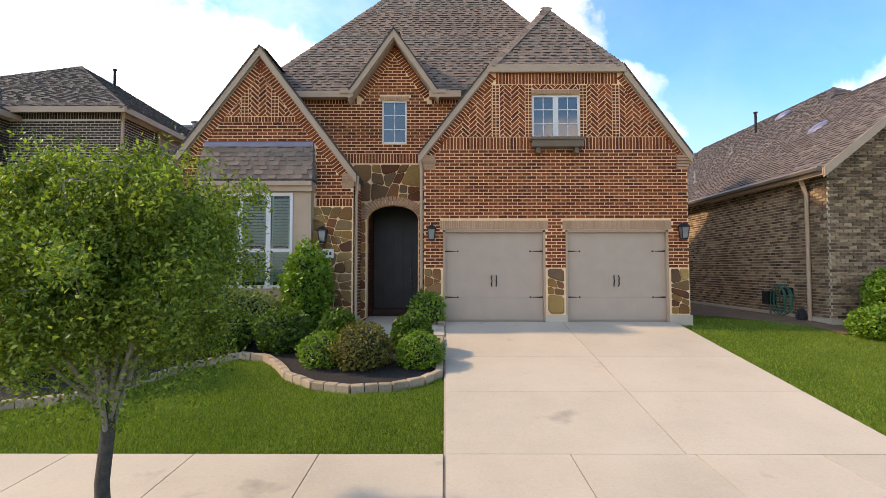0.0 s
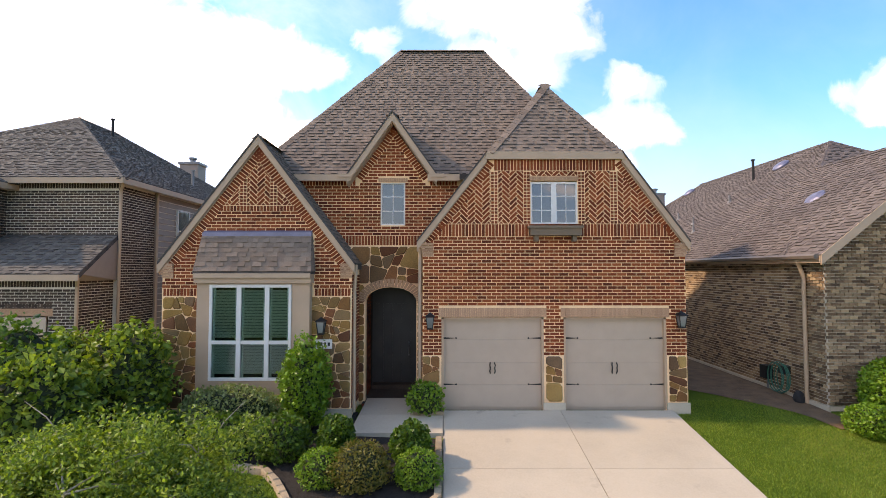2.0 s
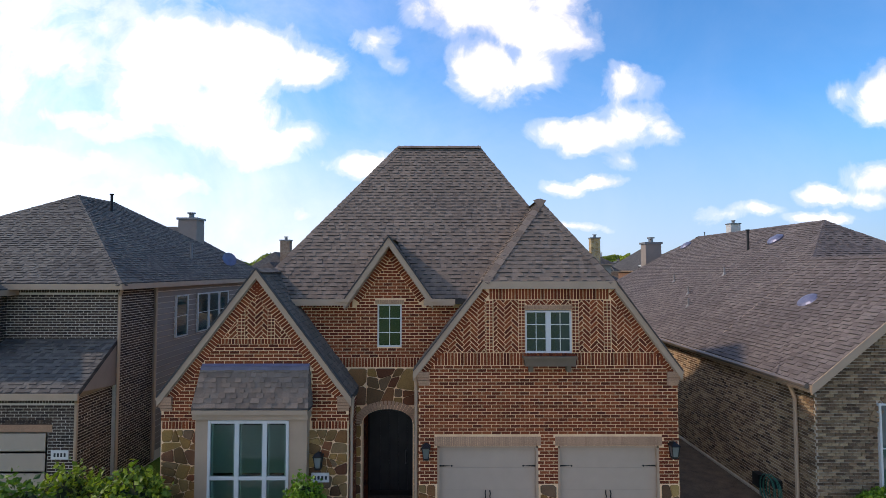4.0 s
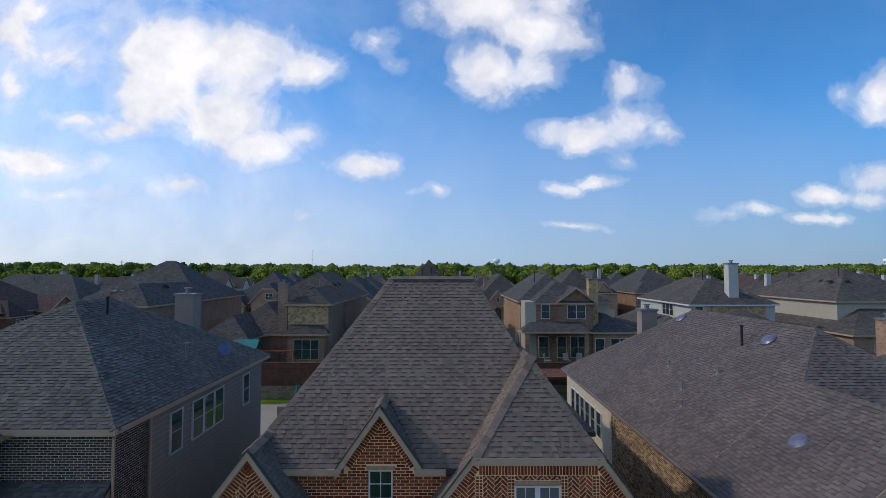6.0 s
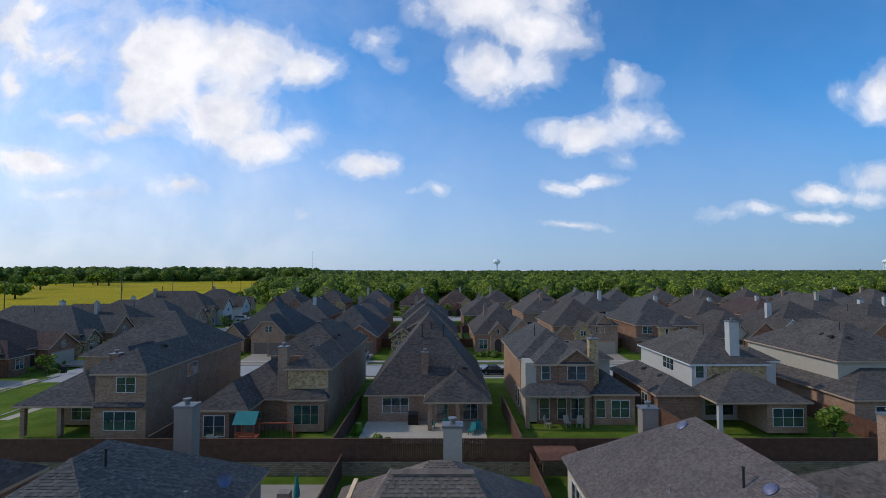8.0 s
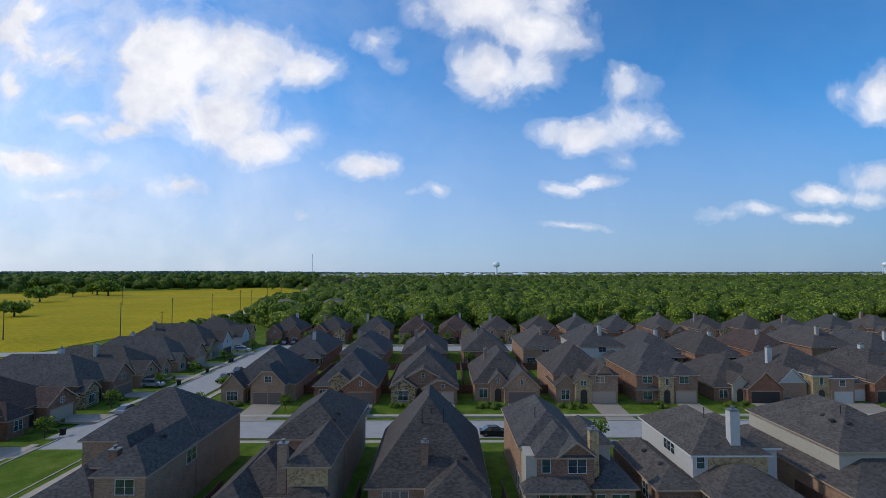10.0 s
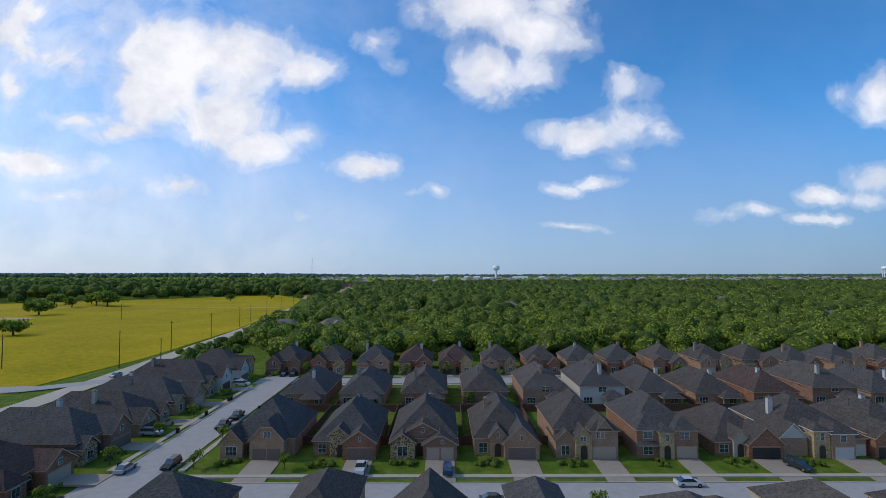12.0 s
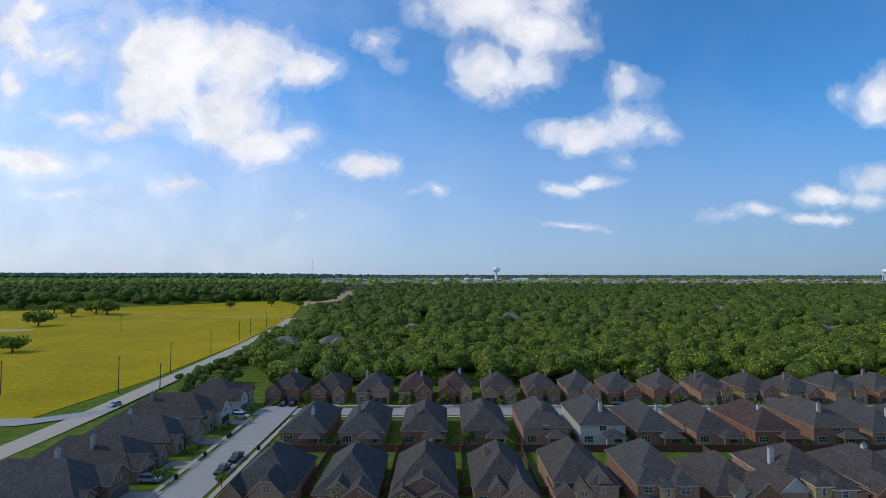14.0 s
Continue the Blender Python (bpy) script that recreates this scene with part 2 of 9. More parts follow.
def lawn(name, a, b, c, clump=2.0):
    n = material(name, 0.95, 0.0, 0.05)
    co = world_co(n)
    k = n.math("ADD", n.math("MULTIPLY", n.noise(co, 0.35 if clump > 0.1 else 0.012, 6, 0.65), 0.5), n.math("MULTIPLY", n.noise(co, clump * 9, 5, 0.7), 0.5))
    col = n.ramp(k, [(0.36, a), (0.5, b), (0.66, c)])
    fine = n.ramp(n.noise(co, 120.0, 3, 0.7), [(0.3, (0.6, 0.62, 0.6)), (0.7, (1.35, 1.3, 1.3))])
    return finish(n, n.mix(1.0, col, fine, "MULTIPLY"), n.noise(co, 90.0, 4, 0.7), 0.03, 0.9)


def concrete(name, col):
    n = material(name, 0.85, 0.0, 0.3)
    co = world_co(n)
    k = n.math("ADD", n.math("MULTIPLY", n.noise(co, 0.7, 6, 0.6), 0.6), n.math("MULTIPLY", n.noise(co, 30.0, 4, 0.7), 0.4))
    c = n.ramp(k, [(0.3, [v * 0.82 for v in col]), (0.55, col), (0.75, [min(1, v * 1.1) for v in col])])
    spot = n.ramp(n.noise(co, 1.7, 3, 0.5), [(0.66, (1, 1, 1)), (0.78, (0.72, 0.72, 0.74))])
    o = n.ramp(n.add("ShaderNodeObjectInfo").outputs["Random"], [(0, (0.95, 0.95, 0.94)), (1, (1.04, 1.03, 1.02))])
    c = n.mix(1.0, n.mix(1.0, c, spot, "MULTIPLY"), o, "MULTIPLY")
    return finish(n, c, n.noise(co, 140.0, 3, 0.7), 0.003, 0.5)


def glass_dark(name, tint=(0.02, 0.03, 0.035)):
    n = material(name, 0.04, 0.0, 0.8)
    n.b.inputs["IOR"].default_value = 1.75
    co = world_co(n)
    c = n.ramp(n.noise(co, 0.8, 2), [(0.3, tint), (0.7, [v * 2.2 for v in tint])])
    return finish(n, c)


MAT = {}
MAT["brick"] = brick_pieces("red_brick", [(0.118, 0.026, 0.012), (0.207, 0.043, 0.016), (0.272, 0.060, 0.020), (0.340, 0.089, 0.032), (0.242, 0.052, 0.019), (0.163, 0.034, 0.014)])
MAT["brick_tan"] = brick_pieces("tan_brick", [(0.424, 0.245, 0.153), (0.498, 0.295, 0.186), (0.456, 0.270, 0.167)], 0.12)
MAT["brick_grey"] = brick_pieces("grey_brown_brick", [(0.075, 0.045, 0.028), (0.20, 0.122, 0.07), (0.33, 0.215, 0.125), (0.46, 0.32, 0.19), (0.13, 0.078, 0.046), (0.25, 0.155, 0.09)])
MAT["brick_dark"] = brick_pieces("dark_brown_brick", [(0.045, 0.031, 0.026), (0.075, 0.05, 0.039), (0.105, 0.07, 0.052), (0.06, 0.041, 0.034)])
MAT["mortar"] = plain("cream_mortar", (0.926, 0.586, 0.335), 0.95, vary=0.1, fine=140, bump=0.004)
MAT["mortar_pale"] = plain("pale_grey_mortar", (0.66, 0.58, 0.48), 0.95, vary=0.1, fine=140, bump=0.004)
MAT["gutter"] = plain("dark_brown_gutter", (0.13, 0.10, 0.08), 0.5, vary=0.06)
MAT["mortar_grey"] = plain("buff_mortar", (0.54, 0.45, 0.35), 0.95, vary=0.1, fine=140, bump=0.004)
MAT["stone"] = brick_pieces("field_stone", [(0.095, 0.046, 0.026), (0.201, 0.070, 0.031), (0.382, 0.215, 0.065), (0.127, 0.062, 0.033), (0.424, 0.250, 0.079), (0.212, 0.130, 0.074), (0.254, 0.085, 0.035), (0.318, 0.185, 0.074), (0.138, 0.075, 0.042), (0.488, 0.300, 0.102)], 0.3)
MAT["edging"] = brick_pieces("limestone_edging", [(0.33, 0.25, 0.165), (0.43, 0.335, 0.235), (0.38, 0.285, 0.19)])
MAT["shingle"] = shingles("brown_grey_shingle_tabs", [(0.158, 0.118, 0.094), (0.197, 0.149, 0.117), (0.236, 0.179, 0.143), (0.175, 0.132, 0.104), (0.210, 0.160, 0.128)], False)
MAT["shingle_rn"] = shingles("weathered_brown_shingle_tabs", [(0.106, 0.085, 0.078), (0.137, 0.110, 0.101), (0.167, 0.137, 0.127), (0.119, 0.096, 0.088)], False)
MAT["shingle_ln"] = shingles("charcoal_shingle_tabs", [(0.087, 0.078, 0.071), (0.118, 0.108, 0.096), (0.160, 0.143, 0.124), (0.101, 0.091, 0.082)], False)
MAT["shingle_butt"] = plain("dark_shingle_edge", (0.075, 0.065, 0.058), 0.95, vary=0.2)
MAT["roof_a"] = shingles("grey_brown_roof", [(0.052, 0.045, 0.041), (0.079, 0.067, 0.059), (0.103, 0.088, 0.077)])
MAT["roof_b"] = shingles("slate_grey_roof", [(0.052, 0.050, 0.049), (0.080, 0.075, 0.070), (0.105, 0.094, 0.087)])
MAT["roof_c"] = shingles("red_brown_roof", [(0.060, 0.039, 0.033), (0.086, 0.057, 0.047), (0.112, 0.076, 0.065)])
MAT["roof_d"] = shingles("taupe_roof", [(0.066, 0.057, 0.050), (0.095, 0.082, 0.071), (0.120, 0.102, 0.089)])
MAT["roof_pale"] = shingles("pale_grey_roof", [(0.158, 0.132, 0.106), (0.202, 0.172, 0.134), (0.238, 0.205, 0.162)])
MAT["trim"] = plain("taupe_painted_trim", (0.435, 0.300, 0.200), 0.6, vary=0.05)
MAT["box_wood"] = plain("olive_brown_painted_wood", (0.15, 0.105, 0.065), 0.6, vary=0.08)
MAT["trim_white"] = plain("white_painted_trim", (0.619, 0.602, 0.568), 0.5, vary=0.04)
MAT["garage"] = plain("taupe_painted_garage_door", (0.42, 0.325, 0.245), 0.55, vary=0.035, bump=0.001)
MAT["garage_far"] = plain("brown_wood_garage_door", (0.16, 0.12, 0.095), 0.6, vary=0.1)
MAT["siding"] = plain("taupe_lap_siding", (0.27, 0.21, 0.17), 0.7, vary=0.06)
MAT["siding_light"] = plain("beige_siding", (0.42, 0.37, 0.29), 0.7, vary=0.06)
MAT["siding_white"] = plain("white_siding", (0.50, 0.47, 0.43), 0.7, vary=0.06)
MAT["black_iron"] = plain("black_iron", (0.014, 0.013, 0.013), 0.5, 0.4)
MAT["dark_door"] = plain("dark_stained_door", (0.035, 0.03, 0.028), 0.45, vary=0.2)
MAT["glass"] = glass_dark("window_glass")
def clear_glass(name):
    n = material(name, 0.02)
    tr = n.add("ShaderNodeBsdfTransparent", None, Color=(0.60, 0.71, 0.68, 1))
    gl = n.add("ShaderNodeBsdfGlossy", None, Roughness=0.02)
    fr = n.add("ShaderNodeFresnel", None, IOR=1.5)
    mx = n.add("ShaderNodeMixShader", None, i0=fr.outputs[0], i1=tr.outputs[0], i2=gl.outputs[0])
    n.t.links.new(mx.outputs[0], n.t.nodes["Material Output"].inputs["Surface"])
    return n.m


MAT["glass_clear"] = clear_glass("clear_window_glass")
MAT["glass_teal"] = glass_dark("window_glass_green", (0.018, 0.043, 0.041))
MAT["glass_green"] = glass_dark("deep_green_window_glass", (0.012, 0.026, 0.020))
MAT["lamp_glass"] = glass_dark("lantern_glass", (0.10, 0.11, 0.11))
MAT["shutter"] = plain("white_plantation_shutter", (0.78, 0.84, 0.80), 0.5, vary=0.03)
MAT["plaque"] = plain("pale_plaque", (0.68, 0.66, 0.62), 0.5, vary=0.03)
MAT["ink"] = plain("dark_lettering", (0.03, 0.03, 0.03), 0.6, vary=0.02)
MAT["metal"] = plain("galvanised_metal", (0.20, 0.195, 0.19), 0.5, 0.35, vary=0.12)
MAT["copper"] = plain("grey_metal_flashing", (0.162, 0.162, 0.229), 0.45, 0.5, vary=0.15)
MAT["concrete"] = concrete("pale_concrete", (0.495, 0.42, 0.322))
MAT["joint"] = plain("joint_fill", (0.36, 0.31, 0.25), 0.95)
MAT["drive_far"] = concrete("brownish_concrete", (0.36, 0.30, 0.235))
MAT["concrete_road"] = concrete("road_concrete", (0.40, 0.375, 0.345))
MAT["mulch"] = plain("dark_mulch", (0.018, 0.014, 0.012), 0.98, vary=0.4, scale=8, fine=90, bump=0.03)
MAT["soil"] = plain("bare_red_soil", (0.135, 0.080, 0.042), 0.98, vary=0.3, fine=60, bump=0.02)
MAT["lawn"] = lawn("green_lawn", (0.053, 0.099, 0.010), (0.106, 0.163, 0.018), (0.220, 0.243, 0.045))
MAT["ground"] = lawn("far_grass", (0.06, 0.11, 0.010), (0.09, 0.15, 0.014), (0.14, 0.19, 0.025), 0.4)
MAT["field"] = lawn("yellow_field", (0.24, 0.215, 0.004), (0.41, 0.315, 0.006), (0.58, 0.40, 0.015), 0.05)
MAT["blade"] = leaf("grass_blade", [(0.048, 0.100, 0.012), (0.123, 0.205, 0.022), (0.290, 0.340, 0.055)], 0.6, 0.35, 0.7)
MAT["bark"] = plain("rough_bark", (0.07, 0.057, 0.046), 0.95, vary=0.35, scale=14, fine=80, bump=0.03)
MAT["twig"] = plain("pale_grey_twig", (0.26, 0.22, 0.17), 0.9, vary=0.2, fine=60, bump=0.01)
MAT["leaf_oak"] = leaf("olive_oak_leaf", [(0.030, 0.057, 0.010), (0.082, 0.135, 0.015), (0.185, 0.250, 0.028), (0.370, 0.430, 0.076)], 0.5, 0.34, 3.0)
MAT["leaf_shrub"] = leaf("glossy_shrub_leaf", [(0.022, 0.055, 0.008), (0.060, 0.125, 0.013), (0.15, 0.235, 0.026)], 0.4)
MAT["leaf_bright"] = leaf("bright_shrub_leaf", [(0.05, 0.12, 0.010), (0.12, 0.23, 0.018), (0.23, 0.34, 0.035)], 0.4)
MAT["leaf_pale"] = leaf("variegated_shrub_leaf", [(0.08, 0.12, 0.03), (0.18, 0.22, 0.08), (0.33, 0.36, 0.16)], 0.5)
# Bluish green: distance haze put into the foliage colour.
MAT["far_leaf"] = leaf("haze_tinted_foliage", [(0.061, 0.112, 0.068), (0.101, 0.168, 0.102)], 0.9, 0.1, 0.01)
MAT["leaf_red"] = leaf("bronze_shrub_leaf", [(0.07, 0.08, 0.012), (0.14, 0.13, 0.025), (0.22, 0.16, 0.04)], 0.5)
MAT["leaf_core"] = plain("shrub_inner_shade", (0.022, 0.030, 0.010), 0.95, vary=0.3, fine=40, bump=0.05)
MAT["wood_leaf"] = leaf("woodland_foliage", [(0.075, 0.12, 0.012), (0.18, 0.24, 0.02), (0.33, 0.375, 0.032), (0.48, 0.49, 0.055)], 0.8, 0.24, 0.11, 0.14)
# Cores darker than the leaves: shade in canopy gaps put into the colour.
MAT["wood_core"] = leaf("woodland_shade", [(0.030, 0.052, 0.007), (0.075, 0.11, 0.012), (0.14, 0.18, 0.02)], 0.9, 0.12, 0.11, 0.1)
MAT["fence"] = plain("red_brown_fence", (0.125, 0.055, 0.032), 0.85, vary=0.25, scale=2.0, fine=25, bump=0.006)
MAT["stone_wall"] = brick_far("stacked_stone_wall", [(0.20, 0.14, 0.08), (0.34, 0.26, 0.16), (0.26, 0.20, 0.13)], (0.16, 0.13, 0.10), 2.2)
MAT["cedar"] = plain("cedar_boards", (0.23, 0.09, 0.045), 0.7, vary=0.2)
MAT["teal"] = plain("teal_canvas", (0.02, 0.19, 0.18), 0.8, vary=0.12)
MAT["orange_wood"] = plain("orange_stained_wood", (0.36, 0.08, 0.03), 0.6, vary=0.12)
MAT["rubber"] = plain("black_rubber", (0.015, 0.015, 0.016), 0.9)
MAT["hose"] = plain("green_hose", (0.02, 0.13, 0.09), 0.5)
MAT["blue"] = plain("blue_plastic", (0.03, 0.10, 0.30), 0.5)
MAT["water_white"] = plain("white_tank_paint", (0.86, 0.86, 0.85), 0.5, vary=0.02, scale=0.1)
MAT["pole"] = plain("weathered_timber", (0.07, 0.058, 0.05), 0.9, vary=0.2)
MAT["sand"] = plain("pale_bare_earth", (0.46, 0.31, 0.145), 0.95, vary=0.15, scale=0.03, fine=1.0)
BRICKS = {
    "red": brick_far("far_red_brick", [(0.186, 0.063, 0.037), (0.265, 0.100, 0.055), (0.324, 0.138, 0.078)], (0.353, 0.265, 0.179)),
    "tan": brick_far("far_tan_brick", [(0.240, 0.135, 0.081), (0.349, 0.205, 0.127), (0.436, 0.265, 0.170)], (0.458, 0.330, 0.230)),
    "brown": brick_far("far_brown_brick", [(0.164, 0.080, 0.051), (0.240, 0.125, 0.078), (0.305, 0.165, 0.106)], (0.371, 0.260, 0.184)),
    "buff": stone_far("far_buff_stone", [(0.32, 0.20, 0.085), (0.50, 0.33, 0.14), (0.40, 0.25, 0.10), (0.56, 0.39, 0.18), (0.44, 0.30, 0.15)], (0.48, 0.37, 0.24), 0.3),
    "rose": brick_far("far_rose_brick", [(0.255, 0.138, 0.087), (0.334, 0.189, 0.121), (0.392, 0.235, 0.154)], (0.412, 0.337, 0.247)),
    "stone": stone_far("far_field_stone", [(0.09, 0.045, 0.025), (0.44, 0.29, 0.09), (0.17, 0.085, 0.04), (0.50, 0.34, 0.12), (0.10, 0.06, 0.04), (0.34, 0.20, 0.08)], (0.46, 0.37, 0.25)),
}
PAINT = {k: plain("car_paint_" + k, c, 0.25, 0.3, vary=0.02) for k, c in
         {"white": (0.75, 0.75, 0.75), "silver": (0.42, 0.46, 0.50), "black": (0.015, 0.016, 0.02), "blue": (0.03, 0.07, 0.16), "dark": (0.03, 0.045, 0.05)}.items()}

# ---------------------------------------------------------------- mesh helpers
class Mesh:
    """Collects corners and faces of one part."""

    def __init__(self, m=None):
        self.v, self.f, self.m = [], [], m

    def put(self, pts, faces):
        o = len(self.v)
        self.v += [tuple(p) for p in pts]
        self.f += [tuple(o + i for i in q) for q in faces]
        return self

    def box(self, x0, y0, z0, x1, y1, z1):
        p = [(x, y, z) for z in (z0, z1) for y in (y0, y1) for x in (x0, x1)]
        return self.put(p, [(0, 2, 3, 1), (4, 5, 7, 6), (0, 1, 5, 4), (2, 6, 7, 3), (0, 4, 6, 2), (1, 3, 7, 5)])

    def prism(self, poly, shift, back=True):
        """poly extruded by shift; the given polygon is the outer face."""
        n, s = len(poly), Vector(shift)
        p = [Vector(q) for q in poly]
        faces = [tuple(range(n))] + [(i, i + n, (i + 1) % n + n, (i + 1) % n) for i in range(n)]
        if back:
            faces.append(tuple(range(2 * n - 1, n - 1, -1)))
        return self.put(p + [q + s for q in p], faces)

    def tube(self, path, radii, sides=8, cap=True):
        rings = []
        for i, p in enumerate(path):
            p = Vector(p)
            d = (Vector(path[min(i + 1, len(path) - 1)]) - Vector(path[max(i - 1, 0)])).normalized()
            a = d.orthogonal().normalized()
            b = d.cross(a)
            r = radii[i] if isinstance(radii, (list, tuple)) else radii
            rings.append([p + (a * math.cos(2 * math.pi * k / sides) + b * math.sin(2 * math.pi * k / sides)) * r for k in range(sides)])
        o = [q for ring in rings for q in ring]
        f = []
        for i in range(len(rings) - 1):
            for k in range(sides):
                f.append((i * sides + k, i * sides + (k + 1) % sides, (i + 1) * sides + (k + 1) % sides, (i + 1) * sides + k))
        if cap:
            f += [tuple(range(sides - 1, -1, -1)), tuple(range((len(rings) - 1) * sides, len(rings) * sides))]
        return self.put(o, f)

    def bar(self, a, b, w, h, up=(0, 0, 1)):
        """A straight board from a to b, w wide and h deep along up."""
        a, b, u = Vector(a), Vector(b), Vector(up)
        d = (b - a).normalized()
        s = d.cross(u).normalized() * (w / 2)
        t = s.cross(d).normalized() * (h / 2)
        p = [e + i * s + j * t for e in (a, b) for i, j in ((-1, -1), (1, -1), (1, 1), (-1, 1))]
        return self.put(p, [(0, 1, 2, 3), (7, 6, 5, 4), (0, 4, 5, 1), (1, 5, 6, 2), (2, 6, 7, 3), (3, 7, 4, 0)])

    def data(self, name, mat, smooth=False):
        d = bpy.data.meshes.new(name)
        v = [self.m @ Vector(p) for p in self.v] if self.m else self.v
        d.from_pydata(v, [], self.f)
        d.materials.append(mat)
        if smooth:
            d.polygons.foreach_set("use_smooth", [True] * len(d.polygons))
        d.update()
        return d


def fix_normals(d):
    bm = bmesh.new()
    bm.from_mesh(d)
    bmesh.ops.recalc_face_normals(bm, faces=bm.faces)
    bm.to_mesh(d)
    bm.free()


def part(name, mesh, mat, parent, label="", smooth=False, fix=False):
    d = mesh.data(name, mat, smooth)
    if fix:
        fix_normals(d)
    ob = new(name, d)
    ob.parent = parent
    if label:
        ob["label"] = label
    return ob


def thing(name, at, label, category, group="", kind="", rz=0.0):
    ob = new(name)
    ob.empty_display_size = 0.2
    ob.matrix_world = pose(at[0], at[1], at[2], 0, 0, rz)
    return tagged(ob, label, category, group, kind)


def whole(name, mesh, mat, label, category, kind="", smooth=False, group="", fix=False):
    """A thing that is one mesh."""
    ob = part(name, mesh, mat, None, "", smooth, fix)
    return tagged(ob, label, category, group, kind)


class Plane:
    """A wall plane: u runs along the wall, v up, out points away from it."""

    def __init__(self, o, u, out):
        self.o, self.u, self.n = Vector(o), Vector(u), Vector(out)
        self.up = Vector((0, 0, 1))

    def at(self, u, v, d=0.0):
        return self.o + self.u * u + self.up * v + self.n * d


def spans(poly, v0, v1, holes=()):
    """The stretches of u inside the polygon for a course from v0 to v1, without the holes."""
    def cross(v):
        xs = []
        for i in range(len(poly)):
            (ax, ay), (bx, by) = poly[i], poly[(i + 1) % len(poly)]
            if (ay > v) != (by > v):
                xs.append(ax + (v - ay) / (by - ay) * (bx - ax))
        xs.sort()
        return list(zip(xs[::2], xs[1::2]))
    e = (v1 - v0) * 0.12
    lo, hi = cross(v0 + e), cross(v1 - e)
    out = [(max(a, c), min(b, d)) for a, b in lo for c, d in hi if min(b, d) - max(a, c) > 0.03]
    for hu0, hv0, hu1, hv1 in holes:
        if hv0 < v1 - 0.01 and hv1 > v0 + 0.01:
            nxt = []
            for a, b in out:
                if hu0 > a:
                    nxt.append((a, min(b, hu0)))
                if hu1 < b:
                    nxt.append((max(a, hu1), b))
            out = [s for s in nxt if s[1] - s[0] > 0.03]
    return out


def courses(poly, holes=(), v0=0.0, v1=10.0, bl=0.215, bh=0.063, gap=0.0165, rng=random):
    """Running bond: rectangles (u0, v0, u1, v1)."""
    n = max(1, round((v1 - v0) / (bh + gap)))
    bh = (v1 - v0) / n - gap
    out, k, v = [], 0, v0
    while k < n:
        for a, b in spans(poly, v, v + bh, holes):
            u = math.floor(a / (bl + gap)) * (bl + gap) - (0.5 * (bl + gap) if k % 2 else 0.0)
            while u < b:
                s, t = max(u, a), min(u + bl, b)
                if t - s > 0.035:
                    out.append((s, v, t, v + bh))
                u += bl + gap
        v += bh + gap
        k += 1
    return out


def soldiers(u0, u1, v0, v1, bw=0.063, gap=0.0165):
    n = max(1, round((u1 - u0) / (bw + gap)))
    w = (u1 - u0) / n
    return [(u0 + i * w + gap / 2, v0, u0 + (i + 1) * w - gap / 2, v1) for i in range(n)]


def clip(poly, region):
    """A convex polygon cut by a convex region (counter-clockwise)."""
    for i in range(len(region)):
        (ax, ay), (bx, by) = region[i], region[(i + 1) % len(region)]
        def side(p):
            return (bx - ax) * (p[1] - ay) - (by - ay) * (p[0] - ax)
        nxt = []
        for j in range(len(poly)):
            p, q = poly[j], poly[(j + 1) % len(poly)]
            sp, sq = side(p), side(q)
            if sp >= 0:
                nxt.append(p)
            if (sp > 0 > sq) or (sp < 0 < sq):
                t = sp / (sp - sq)
                nxt.append((p[0] + t * (q[0] - p[0]), p[1] + t * (q[1] - p[1])))
        poly = nxt
        if len(poly) < 3:
            return []
    return poly


def area(poly):
    return 0.5 * abs(sum(poly[i][0] * poly[(i + 1) % len(poly)][1] - poly[(i + 1) % len(poly)][0] * poly[i][1] for i in range(len(poly))))


def herringbone(region, bl=0.252, gap=0.017):
    """Bricks laid in a true herringbone at 45 degrees, cut to the convex region."""
    us, vs = [p[0] for p in region], [p[1] for p in region]
    c = math.cos(math.pi / 4)
    w, g, out = bl / 3, gap / 2, []
    cu = (min(us) + max(us)) / 2
    n = int((max(us) - min(us)) / (bl * 2 * c)) + 2
    m = int((max(vs) - min(vs)) / (w * 2 * c)) + 6
    for j in range(-n, n + 1):
        for i in range(-6, m):
            x, y = i * w + j * bl, i * w - j * bl
            for a in ((x + g, y + g, x + bl - g, y + w - g), (x + g, y + w + g, x + w - g, y + w + bl - g)):
                q = [((p - r) * c + cu, (p + r) * c + min(vs) - 0.05) for p, r in ((a[0], a[1]), (a[2], a[1]), (a[2], a[3]), (a[0], a[3]))]
                q = clip(q, region)
                if len(q) > 2 and area(q) > 0.0011:
                    out.append(q)
    return out


def rake_band(a, b, w, inside, bw=0.063, gap=0.0165):
    """Bricks set square to a rake line from a to b, w long, on the side of inside."""
    ax, ay = a
    d = Vector((b[0] - ax, b[1] - ay))
    n = max(1, int(d.length / (bw + gap)))
    e = d.normalized()
    t = Vector((-e.y, e.x))
    if t.dot(Vector((inside[0] - ax, inside[1] - ay))) < 0:
        t = -t
    out = []
    st = d.length / n
    for i in range(n):
        p, q = e * (i * st + gap / 2), e * ((i + 1) * st - gap / 2)
        out.append([(ax + r.x, ay + r.y) for r in (p, q, q + t * w, p + t * w)])
    return out


